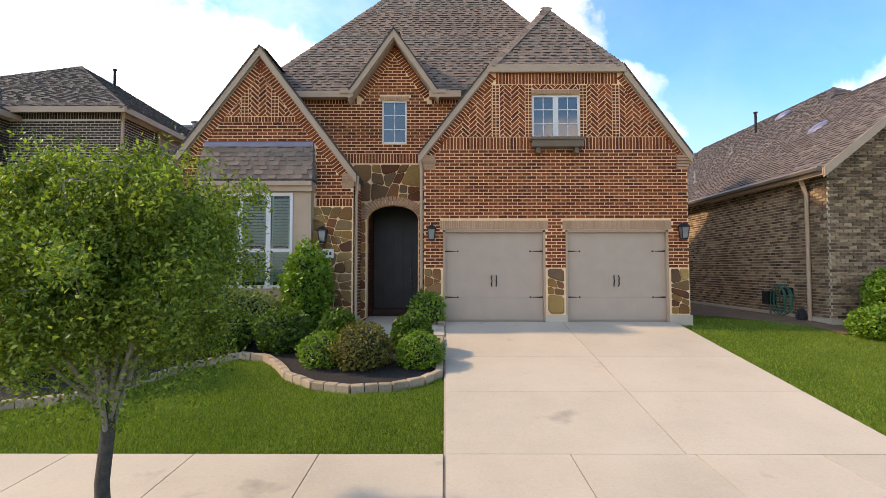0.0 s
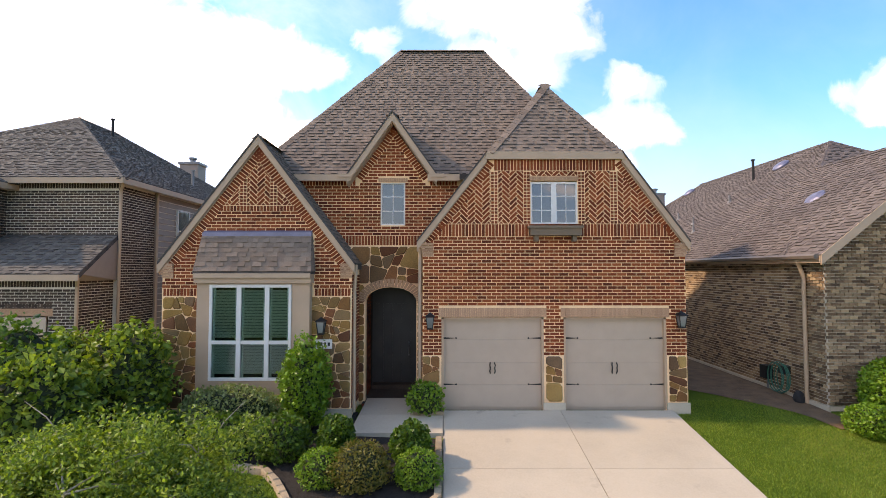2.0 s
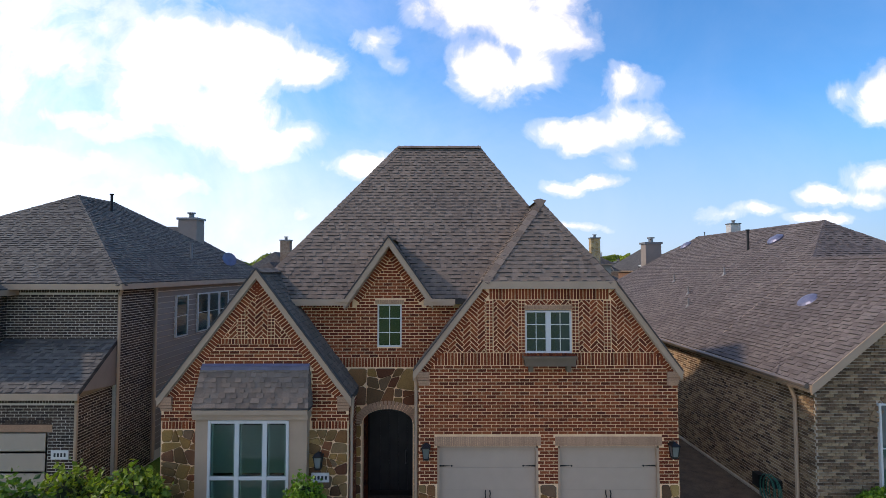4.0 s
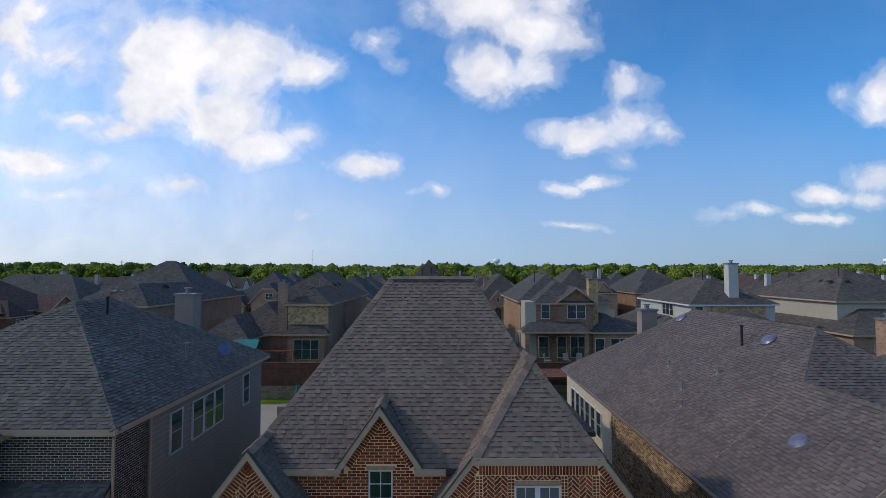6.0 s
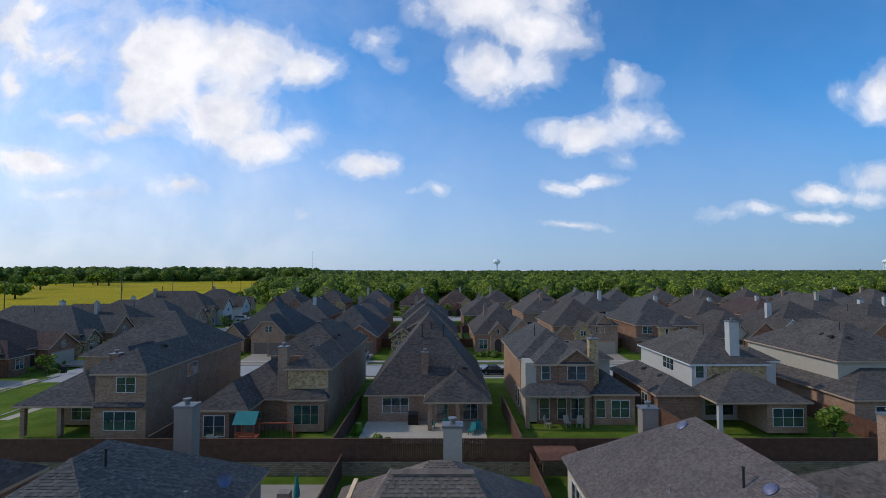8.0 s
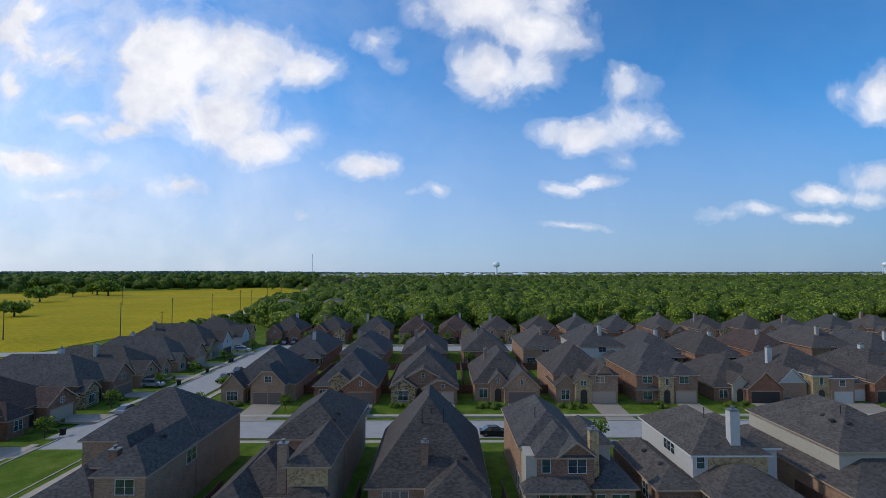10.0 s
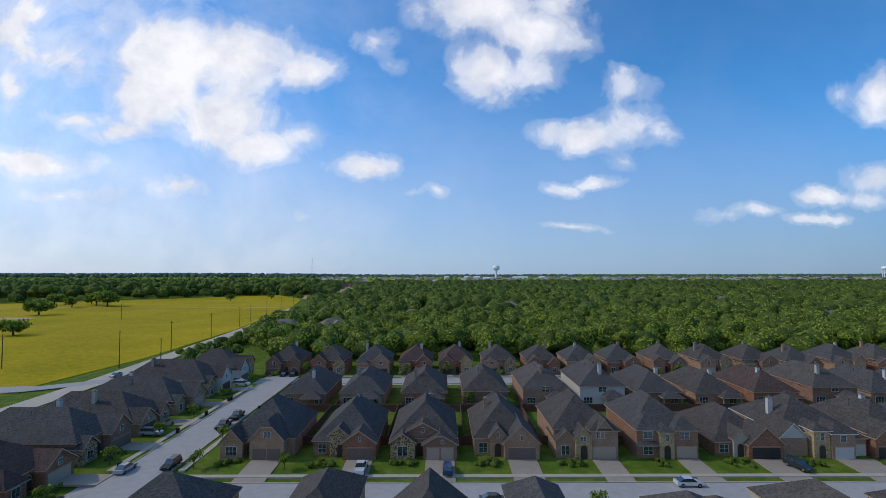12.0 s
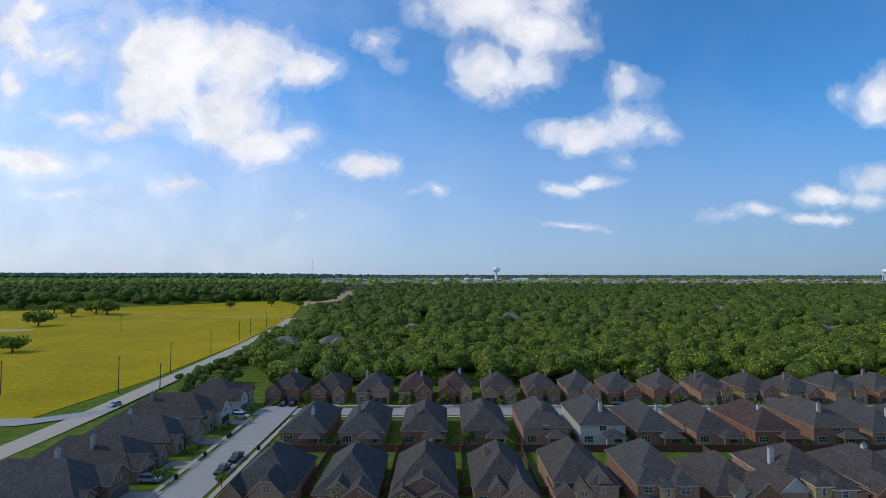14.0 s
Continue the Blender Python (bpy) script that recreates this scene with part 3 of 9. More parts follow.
def lay(mesh, pl, pieces, proud=0.006, wobble=0.003, rng=random):
    """Lays pieces (rectangles or polygons in the wall's own u, v) as bricks standing proud of the plane."""
    for q in pieces:
        if len(q) == 4 and not isinstance(q[0], (tuple, list)):
            q = [(q[0], q[1]), (q[2], q[1]), (q[2], q[3]), (q[0], q[3])]
        d = proud + rng.uniform(-wobble, wobble)
        sg = sum(q[i][0] * q[(i + 1) % len(q)][1] - q[(i + 1) % len(q)][0] * q[i][1] for i in range(len(q)))
        if (sg < 0) != (pl.u.cross(pl.up).dot(pl.n) < 0):
            q = q[::-1]
        mesh.prism([pl.at(u, v, d) for u, v in q], pl.n * (-d - 0.004), False)


def stones(region, cell, rng, gap=0.020):
    """Roughly squared stones: the region is cut again and again by slanting joints."""
    out, todo = [], [(list(region), 0)]
    while todo:
        q, k = todo.pop()
        us, vs = [p[0] for p in q], [p[1] for p in q]
        du, dv = max(us) - min(us), max(vs) - min(vs)
        if max(du, dv * 1.15) < cell * rng.uniform(0.95, 1.75) or k > 9:
            cx, cy = (max(us) + min(us)) / 2, (max(vs) + min(vs)) / 2
            q = [(cx + (u - cx) * (1 - gap / du), cy + (v - cy) * (1 - gap / dv)) for u, v in q]
            # blunt corners
            b = []
            for i in range(len(q)):
                p, a, z = q[i], q[i - 1], q[(i + 1) % len(q)]
                e = rng.uniform(0.06, 0.2)
                b += [(p[0] + (a[0] - p[0]) * e, p[1] + (a[1] - p[1]) * e), (p[0] + (z[0] - p[0]) * e, p[1] + (z[1] - p[1]) * e)]
            if area(b) > 0.002:
                out.append(b)
            continue
        f = rng.uniform(0.36, 0.64)
        if du > dv * 1.15:
            m, t = (min(us) + du * f, (min(vs) + max(vs)) / 2), (rng.uniform(-0.5, 0.5), 1.0)
        else:
            m, t = ((min(us) + max(us)) / 2, min(vs) + dv * f), (1.0, rng.uniform(-0.42, 0.42))
        for sg in (1, -1):
            n = (-t[1] * sg, t[0] * sg)
            far = [(m[0] - t[0] * sg * 9, m[1] - t[1] * sg * 9), (m[0] + t[0] * sg * 9, m[1] + t[1] * sg * 9)]
            half = far + [(far[1][0] + n[0] * 9, far[1][1] + n[1] * 9), (far[0][0] + n[0] * 9, far[0][1] + n[1] * 9)]
            piece = clip(q, half)
            if len(piece) > 2:
                todo.append((piece, k + 1))
    return out


def lay_stones(parent, pl, pieces, rng, proud=0.03):
    for q in pieces:
        mesh = Mesh()
        d = proud + rng.uniform(-0.012, 0.015)
        cx, cy = sum(p[0] for p in q) / len(q), sum(p[1] for p in q) / len(q)
        sg = sum(q[i][0] * q[(i + 1) % len(q)][1] - q[(i + 1) % len(q)][0] * q[i][1] for i in range(len(q)))
        if (sg < 0) != (pl.u.cross(pl.up).dot(pl.n) < 0):
            q = q[::-1]
        n = len(q)
        top = [pl.at(cx + (u - cx) * 0.86, cy + (v - cy) * 0.86, d) for u, v in q]
        mid = [pl.at(u, v, d * 0.55) for u, v in q]
        low = [pl.at(u, v, -0.004) for u, v in q]
        mesh.put(top + mid + low, [tuple(range(n))] + [(i, n + i, n + (i + 1) % n, (i + 1) % n) for i in range(n)]
                 + [(n + i, 2 * n + i, 2 * n + (i + 1) % n, n + (i + 1) % n) for i in range(n)])
        part("stone", mesh, MAT["stone"], parent)


def wall_sheet(mesh, pl, outline, holes=(), thick=0.2):
    """A wall of real thickness with openings through it; the outline and holes are in u, v."""
    bm = bmesh.new()
    edges = []
    loops = [outline] + [[(a, b), (c, b), (c, d), (a, d)] if not isinstance(h[0], (tuple, list)) else h for h in holes for a, b, c, d in [h if not isinstance(h[0], (tuple, list)) else (0, 0, 0, 0)]]
    for lp in loops:
        vs = [bm.verts.new(pl.at(u, v)) for u, v in lp]
        edges += [bm.edges.new((vs[i], vs[(i + 1) % len(vs)])) for i in range(len(vs))]
    bmesh.ops.triangle_fill(bm, use_beauty=True, use_dissolve=False, edges=edges, normal=pl.n)
    faces = [f for f in bm.faces]
    r = bmesh.ops.extrude_face_region(bm, geom=faces)
    bmesh.ops.translate(bm, vec=pl.n * -thick, verts=[g for g in r["geom"] if isinstance(g, bmesh.types.BMVert)])
    bmesh.ops.recalc_face_normals(bm, faces=bm.faces)
    bm.verts.index_update()
    mesh.put([v.co.copy() for v in bm.verts], [tuple(v.index for v in f.verts) for f in bm.faces])
    bm.free()


def slab(mesh, poly, thick=0.16):
    """A roof plane of some thickness, straight down."""
    nrm = (Vector(poly[1]) - Vector(poly[0])).cross(Vector(poly[2]) - Vector(poly[0]))
    if nrm.z < 0:
        poly = poly[::-1]
    return mesh.prism(poly, (0, 0, -thick))


def hip_faces(x0, x1, y0, y1, z, pitch, over=0.3, front="hip", back="hip", left="hip", right="hip", clip_front=0.0):
    """Roof planes over a rectangle whose walls end at z. A gable end has no plane of its own. clip_front: height of a clipped gable's top."""
    tp = math.tan(radians(pitch))
    X0, X1, Y0, Y1 = x0 - over, x1 + over, y0 - over, y1 + over
    ze = z - over * tp * 0.5
    faces = []
    if (X1 - X0) <= (Y1 - Y0) or front == "gable" or back == "gable":
        h = (X1 - X0) / 2
        xm, zr = (X0 + X1) / 2, ze + h * tp
        ya = Y0 if front == "gable" else Y0 + h
        yb = Y1 if back == "gable" else Y1 - h
        if front == "gable" and clip_front:
            t = (clip_front - ze) / (zr - ze)
            ya = Y0 + (1 - t) * h
            a, b = (X0 + t * h, Y0, clip_front), (X1 - t * h, Y0, clip_front)
            faces.append([a, b, (xm, ya, zr)])
            faces.append([(X0, Y0, ze), a, (xm, ya, zr), (xm, yb, zr), (X0, Y1, ze)])
            faces.append([(X1, Y0, ze), (X1, Y1, ze), (xm, yb, zr), (xm, ya, zr), b])
        else:
            faces.append([(X0, Y0, ze), (xm, ya, zr), (xm, yb, zr), (X0, Y1, ze)])
            faces.append([(X1, Y0, ze), (X1, Y1, ze), (xm, yb, zr), (xm, ya, zr)])
            if front != "gable":
                faces.append([(X0, Y0, ze), (X1, Y0, ze), (xm, ya, zr)])
        if back != "gable":
            faces.append([(X0, Y1, ze), (xm, yb, zr), (X1, Y1, ze)])
        ridge = [(xm, ya, zr), (xm, yb, zr)]
    else:
        h = (Y1 - Y0) / 2
        ym, zr = (Y0 + Y1) / 2, ze + h * tp
        xa = X0 if left == "gable" else X0 + h
        xb = X1 if right == "gable" else X1 - h
        faces.append([(X0, Y0, ze), (X1, Y0, ze), (xb, ym, zr), (xa, ym, zr)])
        faces.append([(X0, Y1, ze), (xa, ym, zr), (xb, ym, zr), (X1, Y1, ze)])
        if left != "gable":
            faces.append([(X0, Y0, ze), (xa, ym, zr), (X0, Y1, ze)])
        if right != "gable":
            faces.append([(X1, Y0, ze), (X1, Y1, ze), (xb, ym, zr)])
        ridge = [(xa, ym, zr), (xb, ym, zr)]
    return faces, ridge, ze


def tabs_on(mesh, poly, rng, expo=0.125, width=0.135, thick=0.011, butts=None, each=None):
    """Shingle tabs in rows on a sloping plane: raised and low tabs by turns, with dark butt edges."""
    P = [Vector(p) for p in poly]
    n = (P[1] - P[0]).cross(P[2] - P[0]).normalized()
    if n.z < 0:
        n = -n
    up = (Vector((0, 0, 1)) - n * n.z).normalized()
    e = up.cross(n).normalized()
    o = P[0]
    q = [((p - o).dot(e), (p - o).dot(up)) for p in P]
    v, v1 = min(p[1] for p in q), max(p[1] for p in q)
    while v < v1 - 0.04:
        top = min(v + expo * 1.15, v1)
        for a, b in spans(q, v, min(v + expo, v1)):
            u = a - rng.uniform(0, 2 * width)
            high = rng.random() < 0.5
            while u < b:
                w = width * rng.uniform(0.6, 1.35)
                s, t = max(u, a), min(u + w, b)
                if t - s > 0.02:
                    h = thick * (rng.uniform(1.7, 2.3) if high else rng.uniform(0.4, 0.7))
                    c = [o + e * i + up * j + n * d for i, j, d in ((s, v, h), (t, v, h), (t, top, 0.002), (s, top, 0.002), (s, v, -0.004), (t, v, -0.004))]
                    if each:
                        each(c, [(0, 1, 2, 3), (4, 5, 1, 0), (4, 0, 3), (5, 2, 1)])
                    elif butts is None:
                        mesh.put(c, [(0, 1, 2, 3), (4, 5, 1, 0), (4, 0, 3), (5, 2, 1)])
                    else:
                        mesh.put(c, [(0, 1, 2, 3), (4, 0, 3), (5, 2, 1)])
                        # Dark butt edges: printed shadow line and notch shade in one colour.
                        d = thick * 1.2
                        lift = [c[0] + up * d + n * 0.003, c[1] + up * d + n * 0.003, c[0] + n * 0.003, c[1] + n * 0.003, c[4], c[5]]
                        butts.put(lift, [(2, 3, 1, 0), (4, 5, 3, 2)] if high else [(4, 5, 3, 2)])
                u += w
                high = not high if rng.random() < 0.85 else high
        v += expo


def ridge_caps(mesh, a, b, rng, step=0.2, w=0.16):
    """Cap shingles folded over a ridge or hip."""
    a, b = Vector(a), Vector(b)
    d = (b - a)
    n = max(1, int(d.length / step))
    e = d.normalized()
    s = e.cross(Vector((0, 0, 1))).normalized()
    up = s.cross(e).normalized()
    for i in range(n):
        p, q = a + d * (i / n), a + d * ((i + 1.25) / n)
        h = 0.02 + rng.uniform(-0.004, 0.006)
        c = [p + s * -w - up * 0.085, p + up * h, p + s * w - up * 0.085, q + s * -w - up * 0.09, q + up * (h - 0.015), q + s * w - up * 0.09]
        mesh.put(c, [(0, 1, 4, 3), (1, 2, 5, 4), (0, 2, 1)])


def eave_boards(parent, edges, mat, h=0.17, w=0.05):
    """Eave boards, one part an edge."""
    for a, b in edges:
        a, b = Vector(a), Vector(b)
        dz = Vector((0, 0, -h / 2 - 0.02))
        m = Mesh()
        m.bar(a + dz, b + dz, w, h)
        part("fascia", m, mat, parent)


def roof_planes(parent, faces, mat, name="roof_plane", thick=0.14, label=""):
    for f in faces:
        m = Mesh()
        slab(m, f, thick)
        part(name, m, mat, parent, label)


def window(parent, o, u, out, w, h, cols=2, rows=2, frame_mat="trim_white", glass="glass", bar=0.05, sill=False, grille=True, depth=0.06, mullion=None, subs=1):
    """A window: one frame, with mullions, grille bars, sill and panes as parts; o is the lower left corner on the wall."""
    pl = Plane(o, u, out)
    fr = Mesh()
    ring = [pl.at(a, b, d) for d in (-0.05, 0.03) for k in (0.0, bar) for a, b in ((k, k), (w - k, k), (w - k, h - k), (k, h - k))]
    faces = []
    for i in range(4):
        j = (i + 1) % 4
        faces += [(8 + i, 8 + j, 12 + j, 12 + i), (i, j, 8 + j, 8 + i), (4 + i, 12 + i, 12 + j, 4 + j), (i, 4 + i, 4 + j, j)]
    fr.put(ring, faces)
    ob = part("window", fr, MAT[frame_mat], parent, fix=True)

    def strip(name, u0, v0, u1, v1, d0, d1, mat):
        p = [pl.at(a, b, d) for d in (d0, d1) for b in (v0, v1) for a in (u0, u1)]
        m = Mesh()
        m.put(p, [(0, 2, 3, 1), (4, 5, 7, 6), (0, 1, 5, 4), (2, 6, 7, 3), (0, 4, 6, 2), (1, 3, 7, 5)])
        return part(name, m, MAT[mat], ob, fix=True)
    mw = mullion or bar
    for i in range(1, cols):
        strip("mullion", w * i / cols - mw / 2, bar, w * i / cols + mw / 2, h - bar, -0.05, 0.026, frame_mat)
    for i in range(cols):
        a, b = w * i / cols + (bar if i == 0 else mw / 2), w * (i + 1) / cols - (bar if i == cols - 1 else mw / 2)
        strip("pane", a, bar, b, h - bar, -0.04, 0.002, glass)
        if grille:
            for j in range(1, rows):
                strip("grille_bar", a, h * j / rows - 0.011, b, h * j / rows + 0.011, 0.0, 0.012, frame_mat)
            for j in range(1, subs):
                c = a + (b - a) * j / subs
                strip("grille_bar", c - 0.009, bar, c + 0.009, h - bar, 0.0, 0.010, frame_mat)
    if sill:
        strip("sill", -0.05, -0.06, w + 0.05, 0, -0.05, 0.09, frame_mat)
    return ob


# ---------------------------------------------------------------- ground
def ground_z(y, x=0.0):
    """Ground height; the lots behind the retaining wall lie a good metre higher."""
    lot = 1.2 if x > -45 else 0.9
    pts = [(-60, -1.05), (-19.0, -1.05), (-18.9, -1.2), (-9.0, -1.2), (-8.95, -1.02), (-7.25, -0.97), (-6.0, -0.93), (-0.3, -0.12), (1.5, -0.05), (29.55, -0.05), (29.7, lot), (60, lot - 0.1), (65, 0.35), (76, 0.35), (84, 0.75), (120, 0.6), (160, 0.3), (400, 0.0), (5000, 0.0)]
    for (a, p), (b, q) in zip(pts, pts[1:]):
        if y <= b:
            return p + (q - p) * (y - a) / (b - a)
    return 0.0


gm = Mesh()
xs = [-4500, -1500, -700, -300, -130, -60, -46, -44, -30, -20, -12, -8, -5, -2, 0, 3, 6, 9, 12, 20, 40, 90, 200, 500, 1200, 4500]
ys = [-900, -200, -60, -30, -19.0, -18.9, -14, -9.0, -8.95, -7.25, -6.0, -4.5, -3, -1.5, -0.3, 1.5, 10, 29.55, 29.7, 60, 65, 76, 84, 120, 160, 230, 400, 800, 1600, 3000, 4800]
gm.put([(x, y, ground_z(y, x) - (0.05 if y < -5.9 else 0.0)) for y in ys for x in xs],
       [(j * len(xs) + i, j * len(xs) + i + 1, (j + 1) * len(xs) + i + 1, (j + 1) * len(xs) + i) for j in range(len(ys) - 1) for i in range(len(xs) - 1)])
whole("ground", gm, MAT["lawn"], "mown green lawn and grassland running out to the horizon", "ground", "structure")


def sheet(name, poly, mat, z, label, category, thick=0.06):
    m = Mesh()
    slab(m, [(x, y, z(x, y) if callable(z) else z) for x, y in poly], thick)
    return whole(name, m, MAT[mat], label, category, "structure")


# street in front of the house, under the camera
road = Mesh()
road.box(-200, -18.9, -1.3, 200, -9.0, -1.15)
road_ob = whole("road", road, MAT["concrete_road"], "pale grey concrete residential street with kerbs", "road", "structure")
for y, s in ((-8.9, 1), (-19.0, -1)):
    k = Mesh()
    k.box(-200, y - 0.09, -1.2, 200, y + 0.09, -0.99)
    whole("kerb", k, MAT["concrete"], "raised pale concrete kerb along the street", "kerb", "structure")

# driveway and sidewalk: slabs with joints between them
drive = thing("driveway", (2.6, -3, -0.5), "pale concrete driveway with saw-cut joints sloping to the street", "driveway", kind="structure")
jm = Mesh()
slab(jm, [(-0.02, -0.02, -0.03), (5.44, -0.02, -0.03), (5.44, -6.0, -0.905), (-0.02, -6.0, -0.905)], 0.1)
slab(jm, [(-0.02, -6.0, -0.905), (5.44, -6.0, -0.905), (5.9, -8.95, -1.03), (-0.5, -8.95, -1.03)], 0.1)
drive_base = part("bedding", jm, MAT["joint"], drive, "dark joint filler")
drive_base.matrix_parent_inverse = drive.matrix_world.inverted()


def slope_z(y):
    return -0.03 + (-0.905 + 0.03) * min(1.0, (-y) / 6.0) if y > -6.0 else -0.905 - 0.125 * (-6.0 - y) / 2.95


def paving(parent, x0, x1, y0, y1, lift=0.022, g=0.006):
    m = Mesh()
    m.prism([(x0 + g, y0 + g, slope_z(y0) + lift), (x1 - g, y0 + g, slope_z(y0) + lift), (x1 - g, y1 - g, slope_z(y1) + lift), (x0 + g, y1 - g, slope_z(y1) + lift)], (0, 0, -0.08))
    ob = part("slab", m, MAT["concrete"], parent)
    ob.matrix_parent_inverse = parent.matrix_world.inverted()


for ya, yb in ((-2.55, -0.05), (-4.2, -2.55), (-6.0, -4.2), (-7.25, -6.0), (-8.9, -7.25)):
    for xa, xb in (((0.0, 1.43), (1.43, 2.86), (2.86, 4.29), (4.29, 5.42)) if ya == -7.25 else ((0.0, 2.76), (2.76, 5.42))):
        paving(drive, xa, xb, ya, yb)
walkway = thing("sidewalk", (0, -6.6, -0.93), "pale concrete sidewalk of square slabs along the lawn", "sidewalk", kind="structure")
wm = Mesh()
for xa, xb in ((-60, -0.02), (5.44, 60)):
    slab(wm, [(xa, -7.25, slope_z(-7.25)), (xb, -7.25, slope_z(-7.25)), (xb, -6.0, -0.905), (xa, -6.0, -0.905)], 0.1)
part("bedding", wm, MAT["joint"], walkway).matrix_parent_inverse = walkway.matrix_world.inverted()
for i in range(20):
    paving(walkway, -1.43 * (i + 1) - 0.02, -1.43 * i - 0.02, -7.25, -6.0)
    paving(walkway, 5.44 + 1.43 * i, 5.44 + 1.43 * (i + 1), -7.25, -6.0)

# path from the porch to the driveway
path = thing("front_path", (-1.3, 0, -0.1), "pale concrete path from the porch to the driveway", "path", kind="structure")
for poly in ([(-1.95, -0.35), (-0.72, -0.35), (-0.72, 0.9), (-1.95, 0.9)], [(-2.0, -1.25), (-0.02, -1.25), (-0.02, -0.36), (-1.95, -0.36)]):
    m = Mesh()
    m.prism([(x, y, ground_z(y) + 0.10) for x, y in poly], (0, 0, -0.3))
    part("slab", m, MAT["concrete"], path).matrix_parent_inverse = path.matrix_world.inverted()

# ---------------------------------------------------------------- the brick house
RNG = random.Random(7)
home = thing("house", (0, 0, 0), "red brick two-storey house with steep gables and two garage doors", "house")
G_HOLES = [(-0.05, -0.2, 2.39, 2.16), (2.87, -0.2, 5.32, 2.16), (2.10, 4.40, 3.24, 5.45)]
pg = Plane((0, 0, 0), (1, 0, 0), (0, -1, 0))
pm = Plane((0.05, 0.70, 0), (1, 0, 0), (0, -1, 0))
# the left gable stands a little forward of the garage wall
pl = Plane((0.135, -0.36, 0), (1, 0, 0), (0, -1, 0))
g_out = [(-0.5, -0.3), (5.8, -0.3), (5.8, 4.02), (4.32, 5.98), (1.06, 5.98), (-0.5, 4.02)]
l_out = [(-6.68, -0.3), (-2.27, -0.3), (-2.27, 3.34), (-4.475, 6.2), (-6.68, 3.34)]
m_out = [(-4.6, -0.3), (0.6, -0.3), (0.6, 5.68), (-0.42, 5.68), (-1.35, 7.0), (-2.28, 5.68), (-4.6, 5.68)]
arch = [(-2.03, -0.02), (-0.74, -0.02)] + [(-1.385 + 0.645 * math.cos(a), 2.50 + 0.36 * math.sin(a)) for a in [math.pi * k / 12 for k in range(13)]]

w = Mesh()
wall_sheet(w, pg, g_out, G_HOLES, 0.22)
part("garage_wall", w, MAT["mortar"], home, "cream mortar behind red brick")
w = Mesh()
wall_sheet(w, pl, l_out, [(-5.55, 0.62, -3.3, 3.1)], 0.22)
part("gable_wall", w, MAT["mortar"], home, "cream mortar behind red brick and stone")
w = Mesh()
wall_sheet(w, pm, m_out, [arch, (-1.66, 4.44, -1.03, 5.54)], 0.22)
part("entry_wall", w, MAT["mortar"], home, "cream mortar behind red brick and stone")
for c in ((-6.545, -0.14, -0.3, -6.325, 15.3, 3.34), (-2.355, -0.14, -0.3, -2.135, 0.70, 3.4), (-0.5, 0.22, -0.3, -0.28, 0.70, 4.0), (5.58, 0.22, -0.3, 5.8, 15.3, 4.0),
          (-4.6, 0.92, 3.0, -4.38, 15.3, 5.6), (-6.545, 15.3, -0.3, 5.8, 15.5, 4.0)):
    w = Mesh()
    w.box(*c)
    part("side_wall", w, MAT["mortar"], home, "plain brick side wall")
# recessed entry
# Darker brick than the house walls: the recess's shade put into the colour.
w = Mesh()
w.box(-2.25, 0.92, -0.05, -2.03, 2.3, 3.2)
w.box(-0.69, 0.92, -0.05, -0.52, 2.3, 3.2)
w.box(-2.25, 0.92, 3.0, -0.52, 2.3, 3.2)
part("entry_recess", w, MAT["brick_dark"], home, "entry recess in darker brick, its shade put into the colour")
w = Mesh()
w.box(-2.2, 2.3, -0.05, -0.55, 2.4, 3.1)
door = part("front_door", w, MAT["dark_door"], home, "dark stained front door in shade")
for i in range(4):
    w = Mesh()
    w.box(-1.93 + i * 0.26, 2.275, 0.12, -1.71 + i * 0.26, 2.3, 2.35)
    part("door_panel", w, MAT["dark_door"], door)
w = Mesh()
w.tube([(-0.98, 2.22, 0.9), (-0.98, 2.22, 1.25)], 0.014)
w.box(-1.0, 2.22, 0.88, -0.96, 2.3, 0.92)
w.box(-1.0, 2.22, 1.23, -0.96, 2.3, 1.27)
part("door_handle", w, MAT["metal"], door)
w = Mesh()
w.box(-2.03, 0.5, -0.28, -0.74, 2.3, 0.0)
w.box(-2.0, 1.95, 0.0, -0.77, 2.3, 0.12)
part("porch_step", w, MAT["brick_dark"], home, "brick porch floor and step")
pf = Plane((0, 0.49, 0), (1, 0, 0), (0, -1, 0))

# laid brick, band by band
bulk, tan = Mesh(), Mesh()
single = []
stone_zones = [(-0.52, -0.3, -0.07, 1.27), (2.41, -0.3, 2.85, 1.27), (5.34, -0.3, 5.82, 1.27)]
tan_zones = [(-0.12, 2.13, 2.46, 2.40), (2.80, 2.13, 5.39, 2.40)]
body = courses([(-0.5, 0.0), (5.8, 0.0), (5.8, 3.78), (5.52, 4.12), (-0.22, 4.12), (-0.5, 3.78)], G_HOLES + stone_zones + tan_zones, 0.01, 4.105)
for q in body:
    if 2.45 < q[1] < 3.35 and q[2] - q[0] > 0.211 and len(single) < 300:
        single.append(q)
    else:
        lay(bulk, pg, [q], rng=RNG)
lay(bulk, pg, soldiers(-0.12, 2.04, 4.105, 4.40) + soldiers(2.04, 3.30, 4.105, 4.34) + soldiers(3.30, 5.46, 4.105, 4.40), rng=RNG)
lay(bulk, pg, soldiers(1.22, 4.16, 5.705, 5.97), rng=RNG)
for a, b in (((-0.5, 4.02), (1.06, 5.98)), ((5.8, 4.02), (4.32, 5.98))):
    lay(bulk, pg, rake_band(a, b, 0.22, (2.65, 4.0)), rng=RNG)
